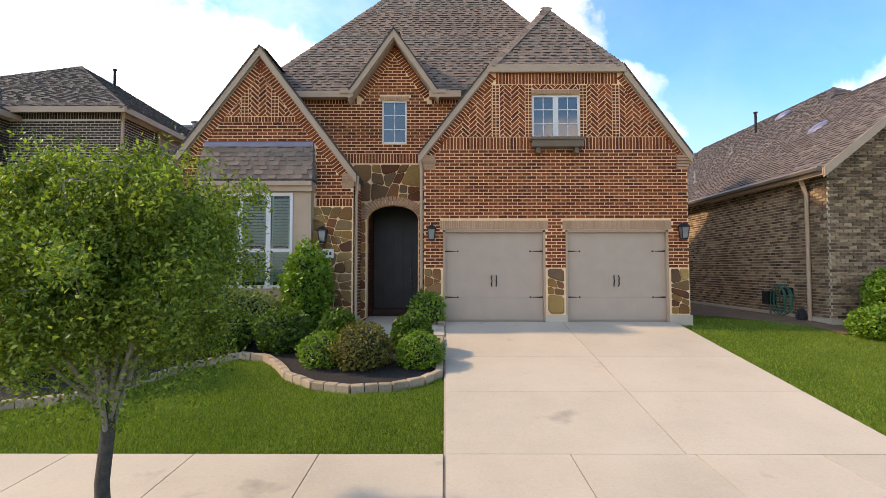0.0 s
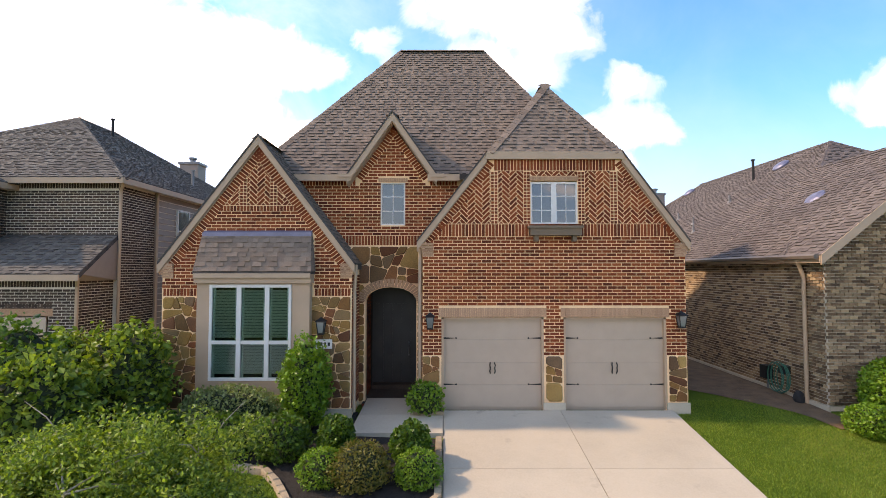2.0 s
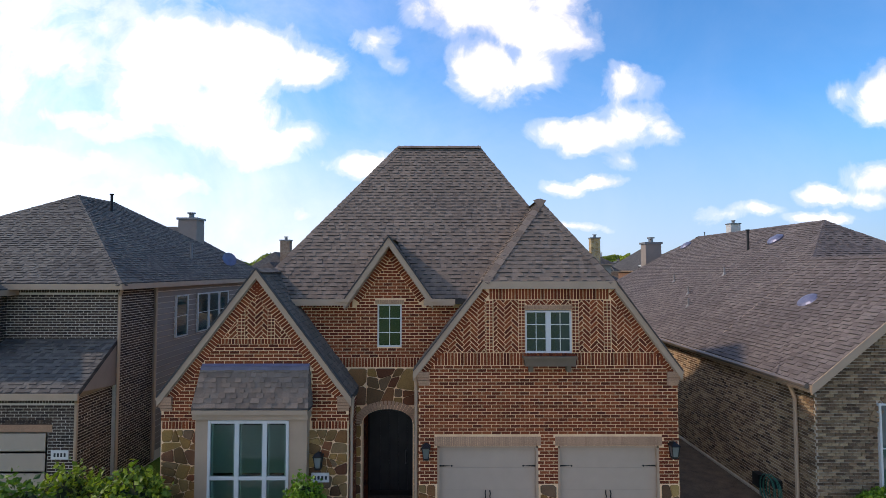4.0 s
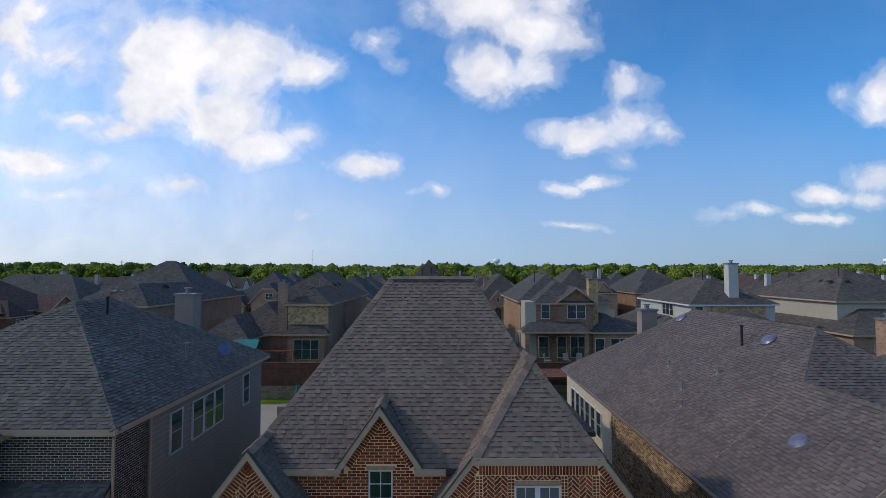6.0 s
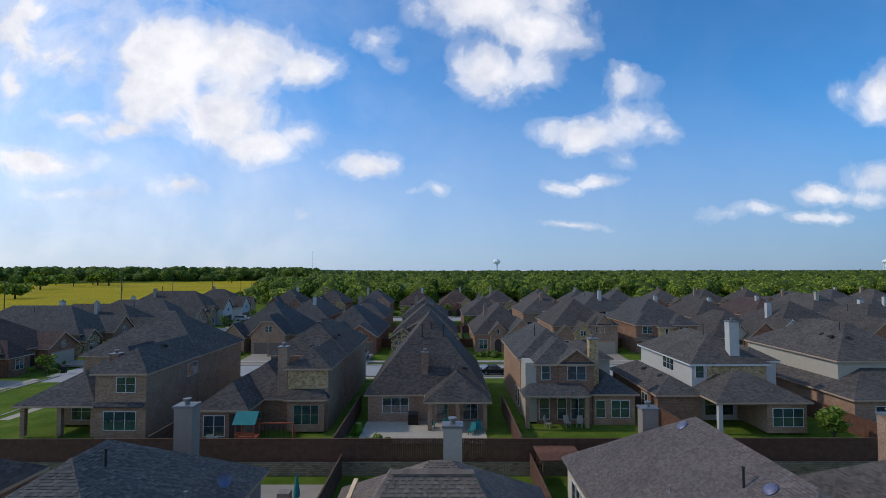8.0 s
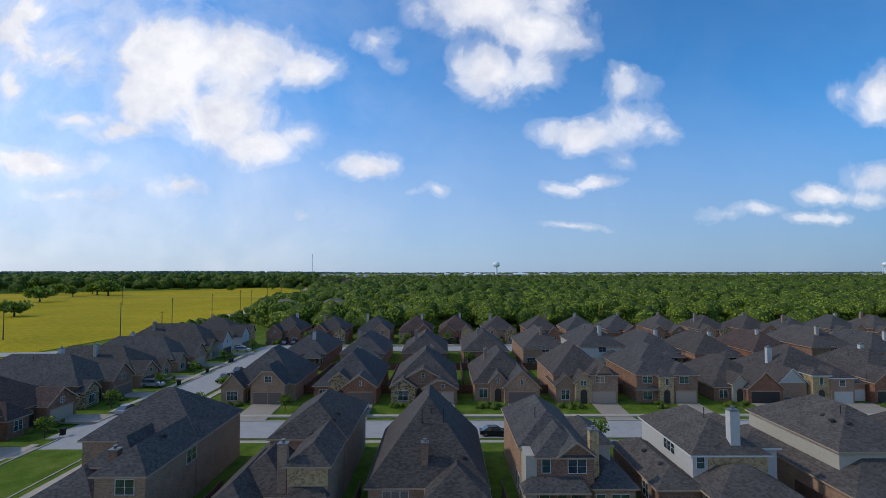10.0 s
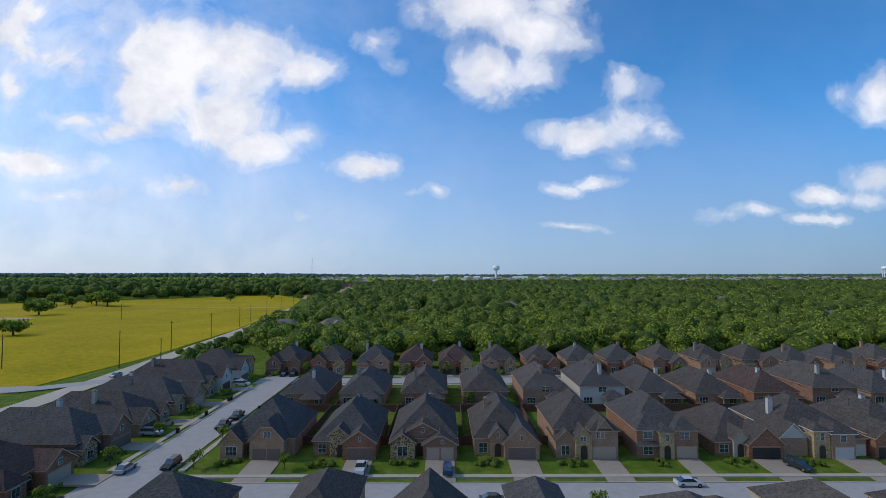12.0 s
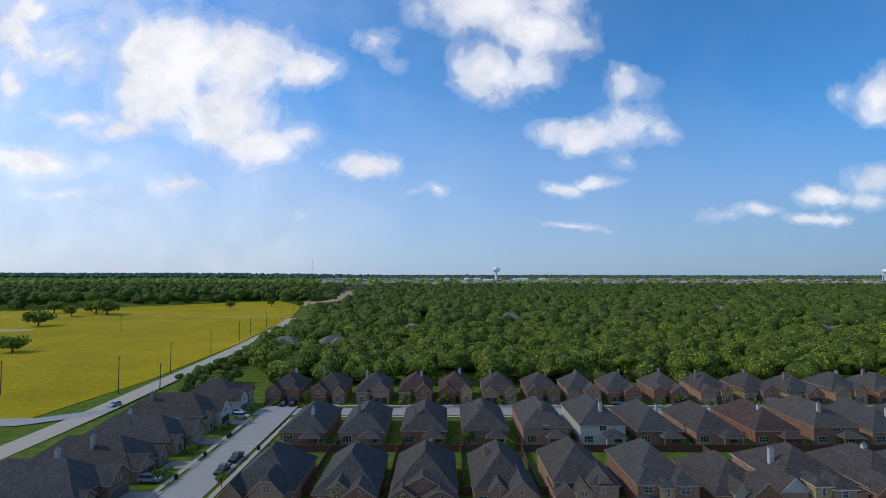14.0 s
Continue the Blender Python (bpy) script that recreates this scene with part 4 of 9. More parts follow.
# herringbone panels beside the window, parted by stacked bricks
for reg in ([(1.325, 4.415), (1.925, 4.415), (1.925, 5.69), (1.325, 5.69)], [(3.42, 4.415), (4.02, 4.415), (4.02, 5.69), (3.42, 5.69)],
            [(0.09, 4.415), (1.135, 4.415), (1.135, 5.69), (1.10, 5.69)], [(4.21, 4.415), (5.25, 4.415), (4.26, 5.69), (4.21, 5.69)],
            [(2.10, 5.575), (3.24, 5.575), (3.24, 5.69), (2.10, 5.69)]):
    lay(bulk, pg, herringbone(reg), rng=RNG)
for u in (1.15, 1.236, 1.94, 2.022, 3.255, 3.338, 4.035, 4.12):
    v = 4.415
    while v < 5.64:
        lay(bulk, pg, [(u, v, u + 0.066, v + 0.061)], rng=RNG)
        v += 0.0795
lay(tan, pg, soldiers(-0.12, 2.46, 2.18, 2.39, 0.05, 0.005) + soldiers(2.80, 5.39, 2.18, 2.39, 0.05, 0.005) + soldiers(2.08, 3.26, 5.46, 5.56, 0.05, 0.006), 0.022, rng=RNG)
# left gable
bay_hole = (-5.7, 0.3, -3.15, 4.15)
lay(bulk, pl, courses([(-6.68, 2.8), (-2.27, 2.8), (-2.27, 3.02), (-3.62, 4.77), (-5.33, 4.77), (-6.68, 3.02)], [bay_hole], 2.885, 4.685), rng=RNG)
lay(bulk, pl, soldiers(-6.66, -5.72, 2.70, 2.87) + soldiers(-3.13, -2.29, 2.70, 2.87) + soldiers(-5.37, -3.58, 4.68, 4.80), rng=RNG)
for a, b in (((-6.68, 3.34), (-4.475, 6.2)), ((-2.27, 3.34), (-4.475, 6.2))):
    lay(bulk, pl, rake_band(a, b, 0.215, (-4.475, 3.0)), rng=RNG)
for reg in ([(-4.74, 4.815), (-4.21, 4.815), (-4.21, 5.49), (-4.475, 5.835), (-4.74, 5.49)], [(-5.255, 4.815), (-4.92, 4.815), (-4.92, 5.25)], [(-4.03, 4.815), (-3.695, 4.815), (-4.03, 5.25)]):
    lay(bulk, pl, herringbone(reg), rng=RNG)
for u in (-4.905, -4.822, -4.197, -4.114):
    v = 4.815
    while v < 5.45:
        q = clip([(u, v), (u + 0.066, v), (u + 0.066, v + 0.061), (u, v + 0.061)], [(-5.285, 4.8), (-3.665, 4.8), (-4.475, 5.85)])
        if len(q) > 2 and area(q) > 0.001:
            lay(bulk, pl, [q], rng=RNG)
        v += 0.0795
# middle wall with the dormer gable
mid_hole = [(-1.66, 4.44, -1.03, 5.54), (-1.72, 5.54, -0.97, 5.66)]
lay(bulk, pm, courses([(-4.6, 4.0), (0.6, 4.0), (0.6, 5.46), (-0.47, 5.46), (-1.35, 6.72), (-2.23, 5.46), (-4.6, 5.46)], mid_hole, 4.185, 6.66), rng=RNG)
lay(bulk, pm, soldiers(-4.6, 0.3, 3.93, 4.17) + soldiers(-4.6, -2.3, 5.46, 5.66) + soldiers(-0.4, 0.3, 5.46, 5.66), rng=RNG)
for a, b in (((-2.28, 5.68), (-1.35, 7.0)), ((-0.42, 5.68), (-1.35, 7.0))):
    lay(bulk, pm, rake_band(a, b, 0.17, (-1.35, 5.0)), rng=RNG)
lay(tan, pm, soldiers(-1.72, -0.97, 5.55, 5.65, 0.05, 0.006), 0.02, rng=RNG)
# arch ring
ring = []
for k in range(26):
    a0, a1 = math.pi * k / 26 + 0.012, math.pi * (k + 1) / 26 - 0.012
    ring.append([(-1.385 + r * math.cos(a), 2.50 + (r - 0.285) * math.sin(a)) for r, a in ((0.655, a0), (0.655, a1), (0.86, a1), (0.86, a0))])
lay(tan, pm, [r[::-1] for r in ring], 0.045, rng=RNG)
for y, s in ((0.0, 1),):
    lay(bulk, Plane((-2.135, 0, 0), (0, 1, 0), (1, 0, 0)), courses([(-0.34, 0.1), (0.69, 0.1), (0.69, 3.3), (-0.34, 3.3)], (), 0.1, 3.2), rng=RNG)
    lay(bulk, Plane((-0.5, 0, 0), (0, 1, 0), (-1, 0, 0)), courses([(0.02, 0.1), (0.69, 0.1), (0.69, 4.0), (0.02, 4.0)], (), 0.1, 3.9), rng=RNG)
    lay(bulk, Plane((-2.03, 0.70, 0), (0, 1, 0), (1, 0, 0)), courses([(0.22, 0.0), (1.3, 0.0), (1.3, 2.9), (0.22, 2.9)], (), 0.0, 2.85), rng=RNG)
lay(bulk, pf, soldiers(-2.03, -0.74, -0.2, -0.01), rng=RNG)
lay(bulk, Plane((5.8, 0, 0), (0, 1, 0), (1, 0, 0)), courses([(0.02, 0.1), (4.0, 0.1), (4.0, 3.9), (0.02, 3.9)], (), 0.1, 3.8), rng=RNG)
tagged(part("brickwork", bulk, MAT["brick"], home, "laid red-brown brick with herringbone panels"), kind="stuff")
tagged(part("tan_brickwork", tan, MAT["brick_tan"], home, "tan soldier bricks over the openings"), kind="stuff")

# field stone at the corners and round the entry
st = Mesh()
st.box(-6.52, -0.372, 0.0, -5.50, -0.366, 0.12)
stone_base = part("stonework", st, MAT["mortar"], home, "irregular brown and ochre field stone")
for reg, cell in (([(-6.66, 0.12), (-5.62, 0.12), (-5.62, 2.68), (-6.66, 2.68)], 0.33), ([(-3.23, 0.12), (-2.29, 0.12), (-2.29, 2.68), (-3.23, 2.68)], 0.31)):
    lay_stones(stone_base, pl, stones(reg, cell, RNG), RNG)
for reg, cell in (([(-0.5, 0.12), (-0.09, 0.12), (-0.09, 1.25), (-0.5, 1.25)], 0.34), ([(2.43, 0.17), (2.83, 0.17), (2.83, 1.25), (2.43, 1.25)], 0.34),
                  ([(5.36, 0.17), (5.79, 0.17), (5.79, 1.25), (5.36, 1.25)], 0.34)):
    lay_stones(stone_base, pg, stones(reg, cell, RNG), RNG)
for reg, cell in (([(-2.44, 2.95), (-0.58, 2.95), (-0.58, 3.9), (-2.44, 3.9)], 0.42), ([(-2.26, 0.0), (-2.06, 0.0), (-2.06, 2.93), (-2.26, 2.93)], 0.32),
                  ([(-0.72, 0.0), (-0.52, 0.0), (-0.52, 2.93), (-0.72, 2.93)], 0.32)):
    lay_stones(stone_base, pm, stones(reg, cell, RNG), RNG, 0.028)
lay_stones(stone_base, Plane((5.8, 0, 0), (0, 1, 0), (1, 0, 0)), stones([(0.0, 0.17), (0.5, 0.17), (0.5, 1.25), (0.0, 1.25)], 0.32, RNG), RNG)
for a, b, y, zt in ((2.37, 2.89, 0.0, 0.15), (5.30, 5.84, 0.0, 0.15), (-6.58, -2.11, -0.36, 0.10)):
    pb = Mesh()
    pb.box(a, y - 0.05, -0.3, b, y, zt)
    part("plinth", pb, MAT["concrete"], home, "pale concrete footing")

# garage doors, recessed behind the brick
for x0, x1 in ((-0.05, 2.39), (2.87, 5.32)):
    m = Mesh()
    m.box(x0 - 0.1, 0.12, -0.05, x1 + 0.1, 0.17, 2.25)
    gd = part("garage_door", m, MAT["garage"], home, "closed taupe carriage-style garage door")
    for i in range(4):
        z0, z1 = 0.015 + i * 0.535, 0.015 + (i + 1) * 0.535 - 0.003
        p = Mesh()
        p.box(x0 + 0.01, 0.098, z0, x1 - 0.01, 0.125, z1)
        part("door_section", p, MAT["garage"], gd)
    p = Mesh()
    xm = (x0 + x1) / 2
    p.box(xm - 0.004, 0.096, 0.02, xm + 0.004, 0.099, 2.1)
    part("centre_seam", p, MAT["garage"], gd)
    for sx, xe in ((1, x0 + 0.05), (-1, x1 - 0.05)):
        for z in (0.56, 1.66):
            p = Mesh()
            p.prism([(xe, 0.09, z - 0.02), (xe + sx * 0.12, 0.09, z - 0.014), (xe + sx * 0.34, 0.09, z), (xe + sx * 0.12, 0.09, z + 0.014), (xe, 0.09, z + 0.02)], (0, 0.012, 0))
            p.tube([(xe + sx * 0.3, 0.088, z), (xe + sx * 0.3, 0.1, z)], 0.022)
            part("strap_hinge", p, MAT["black_iron"], gd, "black iron strap hinge", fix=True)
    for s in (-1, 1):
        p = Mesh()
        p.tube([(xm + s * 0.05, 0.09, 0.82), (xm + s * 0.065, 0.055, 0.88), (xm + s * 0.05, 0.05, 0.95), (xm + s * 0.065, 0.055, 1.02), (xm + s * 0.05, 0.09, 1.08)], 0.013, 6)
        part("pull_handle", p, MAT["black_iron"], gd, "black iron pull handle")
    m = Mesh()
    m.box(x0 - 0.004, 0.0, 0.0, x0 + 0.05, 0.1, 2.165)
    m.box(x1 - 0.05, 0.0, 0.0, x1 + 0.004, 0.1, 2.165)
    m.box(x0, 0.0, 2.12, x1, 0.1, 2.167)
    part("door_casing", m, MAT["trim"], gd)

# windows
window(home, (2.10, 0.05, 4.40), (1, 0, 0), (0, -1, 0), 1.14, 1.03, 2, 3, bar=0.045, mullion=0.13, subs=2)
window(home, (-1.61, 0.75, 4.44), (1, 0, 0), (0, -1, 0), 0.63, 1.10, 1, 3, bar=0.04, subs=2, glass="glass_green")
sb = Mesh()
sb.box(2.06, -0.24, 4.12, 3.27, -0.01, 4.30)
sb.box(2.02, -0.28, 4.29, 3.31, -0.01, 4.345)
sb.box(2.16, -0.18, 3.98, 2.26, -0.01, 4.13)
sb.box(3.07, -0.18, 3.98, 3.17, -0.01, 4.13)
part("window_box", sb, MAT["box_wood"], home, "taupe wooden flower box on brackets")
sl = Mesh()
for q in soldiers(2.04, 3.29, 0, 1):
    sl.box(q[0], -0.10, 4.345, q[2], -0.005, 4.40)
tagged(part("brick_sill", sl, MAT["brick"], home), kind="stuff")

# bay window
bay = Mesh()
bay.box(-5.70, -0.58, 3.0, -3.05, -0.26, 3.13)
bay_ob = part("bay_window", bay, MAT["trim"], home, "taupe boxed bay window with white shutters inside")
bay_ob.location = (0.04, -0.10, 0.0)
for nm, c in (("side_panel", (-5.66, -0.5, 0.60, -5.36, -0.26, 3.0)), ("side_panel", (-3.50, -0.5, 0.60, -3.09, -0.26, 3.0)), ("apron", (-5.36, -0.5, 0.60, -3.50, -0.26, 0.80)),
              ("head", (-5.36, -0.5, 2.97, -3.50, -0.26, 3.0)), ("sill", (-5.70, -0.54, 0.50, -3.06, -0.26, 0.60))):
    bay = Mesh()
    bay.box(*c)
    part(nm, bay, MAT["trim"], bay_ob)
fr = Mesh()
for x in (-5.36, -4.74, -4.10, -3.56):
    wd = 0.06 if x in (-5.36, -3.56) else 0.10
    fr.box(x, -0.53, 0.80, x + wd, -0.44, 2.97)
for z, h in ((0.80, 0.07), (1.62, 0.08), (2.90, 0.07)):
    fr.box(-5.34, -0.525, z, -3.5, -0.445, z + h)
part("frame", fr, MAT["trim_white"], bay_ob, "white painted window frame")
for a, b in ((-5.30, -4.74), (-4.64, -4.10), (-4.0, -3.56)):
    for z0, z1 in ((0.87, 1.62), (1.70, 2.90)):
        gl = Mesh()
        gl.box(a, -0.49, z0, b, -0.482, z1)
        p = part("pane", gl, MAT["glass_clear"], bay_ob)
        p.visible_shadow = False
    sh = Mesh()
    z = 0.95
    while z < 2.85:
        if not 1.58 < z < 1.74:
            sh.put([(a + 0.05, -0.470, z), (b - 0.05, -0.470, z), (b - 0.05, -0.447, z + 0.058), (a + 0.05, -0.447, z + 0.058)], [(0, 1, 2, 3), (3, 2, 1, 0)])
        z += 0.068
    sh.box(a + 0.01, -0.473, 0.85, a + 0.05, -0.445, 2.92)
    sh.box(b - 0.05, -0.473, 0.85, b - 0.01, -0.445, 2.92)
    sh.box(a + 0.01, -0.472, 1.6, b - 0.01, -0.446, 1.7)
    part("shutter", sh, MAT["shutter"], bay_ob, "white louvred plantation shutter")
# Flat panel behind the bay: the unlit room's darkness put into its colour.
dk = Mesh()
dk.box(-5.6, 0.02, 0.5, -3.2, 0.08, 3.2)
part("dark_room", dk, MAT["ink"], bay_ob, "dark panel standing for the unlit room behind the shutters")
fl = Mesh()
slab(fl, [(-5.59, -0.37, 4.22), (-3.06, -0.37, 4.22), (-3.06, -0.45, 4.15), (-5.59, -0.45, 4.15)], 0.02)
fl.box(-5.59, -0.47, 4.08, -3.06, -0.37, 4.17)
part("flashing", fl, MAT["copper"], home, "grey metal flashing over the bay roof")
bf = [[(-5.67, -0.72, 3.27), (-2.99, -0.72, 3.27), (-3.06, -0.46, 4.10), (-5.59, -0.46, 4.10)],
      [(-5.67, -0.72, 3.27), (-5.59, -0.46, 4.10), (-5.59, -0.37, 4.10), (-5.67, -0.37, 3.27)],
      [(-2.99, -0.72, 3.27), (-2.99, -0.37, 3.27), (-3.06, -0.37, 4.10), (-3.06, -0.46, 4.10)]]
bm_, BUTT = Mesh(), Mesh()
for f in bf:
    slab(bm_, f, 0.06)
bay_roof = part("bay_roof", bm_, MAT["roof_a"], home, "shingled roof over the bay window")


def bay_tab(pts, faces):
    m = Mesh()
    m.put(pts, faces)
    part("shingle", m, MAT["shingle"], bay_roof)


for f in bf:
    tabs_on(None, f, RNG, 0.115, 0.15, each=bay_tab)
m = Mesh()
m.box(-5.65, -0.735, 3.12, -3.01, -0.37, 3.225)
part("bay_fascia", m, MAT["trim"], home)

# ---- roofs
TAB = Mesh()
pl_left = [[(-6.60, -0.43, 3.45), (-4.34, -0.43, 6.46), (-4.34, 5.0, 6.46), (-6.60, 9.8, 3.45)], [(-2.08, -0.43, 3.45), (-2.08, 0.78, 3.45), (-2.57, 2.0, 4.1026), (-4.34, 4.2, 6.46), (-4.34, -0.43, 6.46)]]
gx = 2.76
pl_gar = [[(-0.62, -0.07, 3.98), (1.05, -0.07, 6.15), (gx, 1.45, 8.37), (gx, 6.0, 8.37), (-0.62, 4.0, 3.98)],
          [(5.88, -0.07, 3.98), (5.88, 6.0, 3.98), (gx, 6.0, 8.37), (gx, 1.45, 8.37), (4.30, -0.07, 6.15)],
          [(1.05, -0.07, 6.15), (4.30, -0.07, 6.15), (gx, 1.45, 8.37)]]
ex0, ex1, ey0, ey1, ez = -4.95, 4.2, 0.40, 8.0, 5.70
rl, rr = (-1.4, 4.11, 10.54), (1.3, 4.11, 10.54)
pl_main = [[(ex0, ey0, ez), (-2.36, ey0, ez), (-1.29, 1.62, 7.2916), (-0.22, ey0, ez), (ex1, ey0, ez), rr, rl], [(ex0, ey0, ez), rl, (ex0, ey1, ez)], [(ex1, ey0, ez), (ex1, ey1, ez), rr], [(ex0, ey1, ez), rl, rr, (ex1, ey1, ez)]]
dx0, dx1, dxm = -2.42, -0.16, -1.29
pl_dorm = [[(dx0, 0.40, 5.66), (dxm, 0.40, 7.28), (dxm, 1.85, 7.28), (dx0, 0.55, 5.66)], [(dx1, 0.40, 5.66), (dx1, 0.55, 5.66), (dxm, 1.85, 7.28), (dxm, 0.40, 7.28)]]
rear, r_ridge, _ = hip_faces(-5.0, 5.5, 6.0, 15.5, 5.0, 34, 0.35)
low_left = [[(-6.65, 3.0, 3.4), (-4.5, 3.0, 4.9), (-4.5, 16.0, 4.9), (-6.65, 16.0, 3.4)]]
roof_planes(home, pl_left + pl_gar + pl_main + pl_dorm + rear + low_left, MAT["roof_a"])
for f in pl_left + pl_gar + pl_main[:3] + pl_dorm + rear + low_left:
    tabs_on(TAB, f, RNG, butts=BUTT)
for a, b in ((rl, rr), ((ex0, ey0, ez), rl), ((ex1, ey0, ez), rr), ((1.05, -0.07, 6.15), (gx, 1.45, 8.37)), ((4.30, -0.07, 6.15), (gx, 1.45, 8.37)), ((gx, 1.45, 8.37), (gx, 3.2, 8.37)),
             ((-4.34, -0.43, 6.46), (-4.34, 4.0, 6.46)), ((dxm, 0.40, 7.28), (dxm, 1.75, 7.28)), r_ridge):
    ridge_caps(TAB, a, b, RNG)
tagged(part("shingles", TAB, MAT["shingle"], home, "weathered brown-grey asphalt shingles"), kind="stuff")
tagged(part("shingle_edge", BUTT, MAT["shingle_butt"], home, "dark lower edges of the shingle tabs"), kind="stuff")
# rake boards, fascias and returns
def rake(a, b, w=0.125, d=0.05, dy=-0.02):
    a, b = Vector(a), Vector(b)
    e = (b - a).normalized()
    down = Vector((e.z, 0, -e.x))
    if down.z > 0:
        down = -down
    drop = Vector((0, 0, -w / abs(e.x)))
    p = [v + Vector((0, dy, 0)) for v in (a, b, b + drop, a + drop)]
    m = Mesh()
    m.prism(p, (0, d, 0))
    part("rake_board", m, MAT["trim"], home, fix=True)
    m = Mesh()
    lift = Vector((0, 0, 0.055))
    m.prism([a + lift + Vector((0, dy - 0.02, 0)), b + lift + Vector((0, dy - 0.02, 0)), b + Vector((0, dy - 0.02, 0.002)), a + Vector((0, dy - 0.02, 0.002))], (0, 0.09, 0))
    part("drip_edge", m, MAT["shingle_butt"], home, "dark shingle edge over the rake board", fix=True)
    m = Mesh()
    q = [x + Vector((0, d + 0.001, 0)) + drop * 0.9 for x in (a, b)]
    m.prism([q[0], q[1], q[1] + drop * 0.25, q[0] + drop * 0.25], (0, 0.28 if a.y > 0 else 0.02, 0))
    part("soffit", m, MAT["trim"], home, fix=True)


def trim_box(name, *c):
    m = Mesh()
    m.box(*c)
    part(name, m, MAT["trim"], home)


for a, b in (((-6.62, -0.43, 3.43), (-4.34, -0.43, 6.44)), ((-2.06, -0.43, 3.43), (-4.34, -0.43, 6.44)), ((-0.64, -0.07, 3.96), (1.05, -0.07, 6.13)), ((5.90, -0.07, 3.96), (4.30, -0.07, 6.13)),
             ((dx0, 0.38, 5.66), (dxm, 0.38, 7.26)), ((dx1, 0.38, 5.66), (dxm, 0.38, 7.26))):
    rake(a, b)
trim_box("fascia", 1.01, -0.11, 5.965, 4.34, -0.025, 6.15)
# corbelled bricks under the feet of the gables
for x, s, z, y in ((-6.545, -1, 3.12, -0.36), (-2.135, 1, 3.12, -0.36), (-0.5, -1, 3.62, 0.0), (5.8, 1, 3.62, 0.0)):
    for i in range(5):
        m = Mesh()
        o = 0.008 + 0.016 * i
        m.box(min(x - s * 0.26, x + s * o), y - 0.03 - 0.012 * i, z + i * 0.068, max(x - s * 0.26, x + s * o), y - 0.008, z + i * 0.068 + 0.058)
        part("corbel_brick", m, MAT["brick_tan"], home, "pale corbelled brick")
for a, b in ((-4.6, -2.3), (-0.4, 0.4)):
    trim_box("fascia", a, 0.37, 5.53, b, 0.43, 5.69)
    trim_box("soffit", a, 0.432, 5.57, b, 0.70, 5.61)
for x in (-2.62, -0.32):
    trim_box("eave_return", x, 0.33, 5.62, x + 0.34, 0.72, 5.70)
for pth in ([(-2.05, -0.30, 3.42), (-2.07, -0.26, 3.1), (-2.09, -0.24, 2.9), (-2.09, -0.24, 0.0)], [(-0.58, -0.02, 3.9), (-0.57, 0.05, 3.6), (-0.57, 0.08, 0.1)]):
    m = Mesh()
    m.tube(pth, 0.042, 8)
    part("downspout", m, MAT["trim"], home, "taupe metal downspout")
for a, b in (((5.92, 0.0, 3.93), (5.92, 8.0, 3.93)), ((-6.64, -0.38, 3.40), (-6.64, 9.0, 3.40))):
    g = Mesh()
    g.tube([a, b], 0.06, 6)
    part("gutter", g, MAT["trim"], home)
ch = Mesh()
ch.box(0.35, 14.0, 4.0, 1.35, 14.8, 8.75)
ch_ob = part("chimney", ch, MAT["siding_light"], home, "beige boxed chimney with a metal cap")
ch = Mesh()
ch.box(0.28, 13.93, 8.75, 1.42, 14.87, 8.87)
ch.tube([(0.85, 14.4, 8.87), (0.85, 14.4, 9.1)], 0.16, 12)
ch.tube([(0.85, 14.4, 9.12), (0.85, 14.4, 9.2)], 0.24, 12)
part("chimney_cap", ch, MAT["metal"], ch_ob)


def lantern(parent, x, y, z, s=1.0):
    m = Mesh()
    m.box(x - 0.05, y - 0.02, z - 0.1, x + 0.05, y, z + 0.2)
    ob = part("wall_lantern", m, MAT["black_iron"], parent, "black iron wall lantern")
    m = Mesh()
    m.tube([(x, y - 0.02, z + 0.16), (x, y - 0.1, z + 0.24), (x, y - 0.14, z + 0.2)], 0.012, 6)
    part("arm", m, MAT["black_iron"], ob)
    m = Mesh()
    m.put([(x + a * 0.11, y - 0.14 + b * 0.11, z + c) for c in (0.14, 0.16) for a, b in ((-1, -1), (1, -1), (1, 1), (-1, 1))] + [(x, y - 0.14, z + 0.25)],
          [(3, 2, 1, 0), (0, 1, 5, 4), (1, 2, 6, 5), (2, 3, 7, 6), (3, 0, 4, 7), (4, 5, 8), (5, 6, 8), (6, 7, 8), (7, 4, 8)])
    part("cap", m, MAT["black_iron"], ob)
    for sx in (-1, 1):
        for sy in (-1, 1):
            m = Mesh()
            m.bar((x + sx * 0.09, y - 0.14 + sy * 0.09, z + 0.14), (x + sx * 0.06, y - 0.14 + sy * 0.06, z - 0.12), 0.016, 0.016, (0, 1, 0))
            part("post", m, MAT["black_iron"], ob)
    m = Mesh()
    m.box(x - 0.07, y - 0.21, z - 0.15, x + 0.07, y - 0.07, z - 0.12)
    part("base", m, MAT["black_iron"], ob)
    g = Mesh()
    g.put([(x + i * (0.085 if k else 0.055), y - 0.14 + j * (0.085 if k else 0.055), z + (0.13 if k else -0.11)) for k in (0, 1) for i, j in ((-1, -1), (1, -1), (1, 1), (-1, 1))],
          [(3, 2, 1, 0), (4, 5, 6, 7), (0, 1, 5, 4), (1, 2, 6, 5), (2, 3, 7, 6), (3, 0, 4, 7)])
    part("lantern_glass", g, MAT["lamp_glass"], ob)


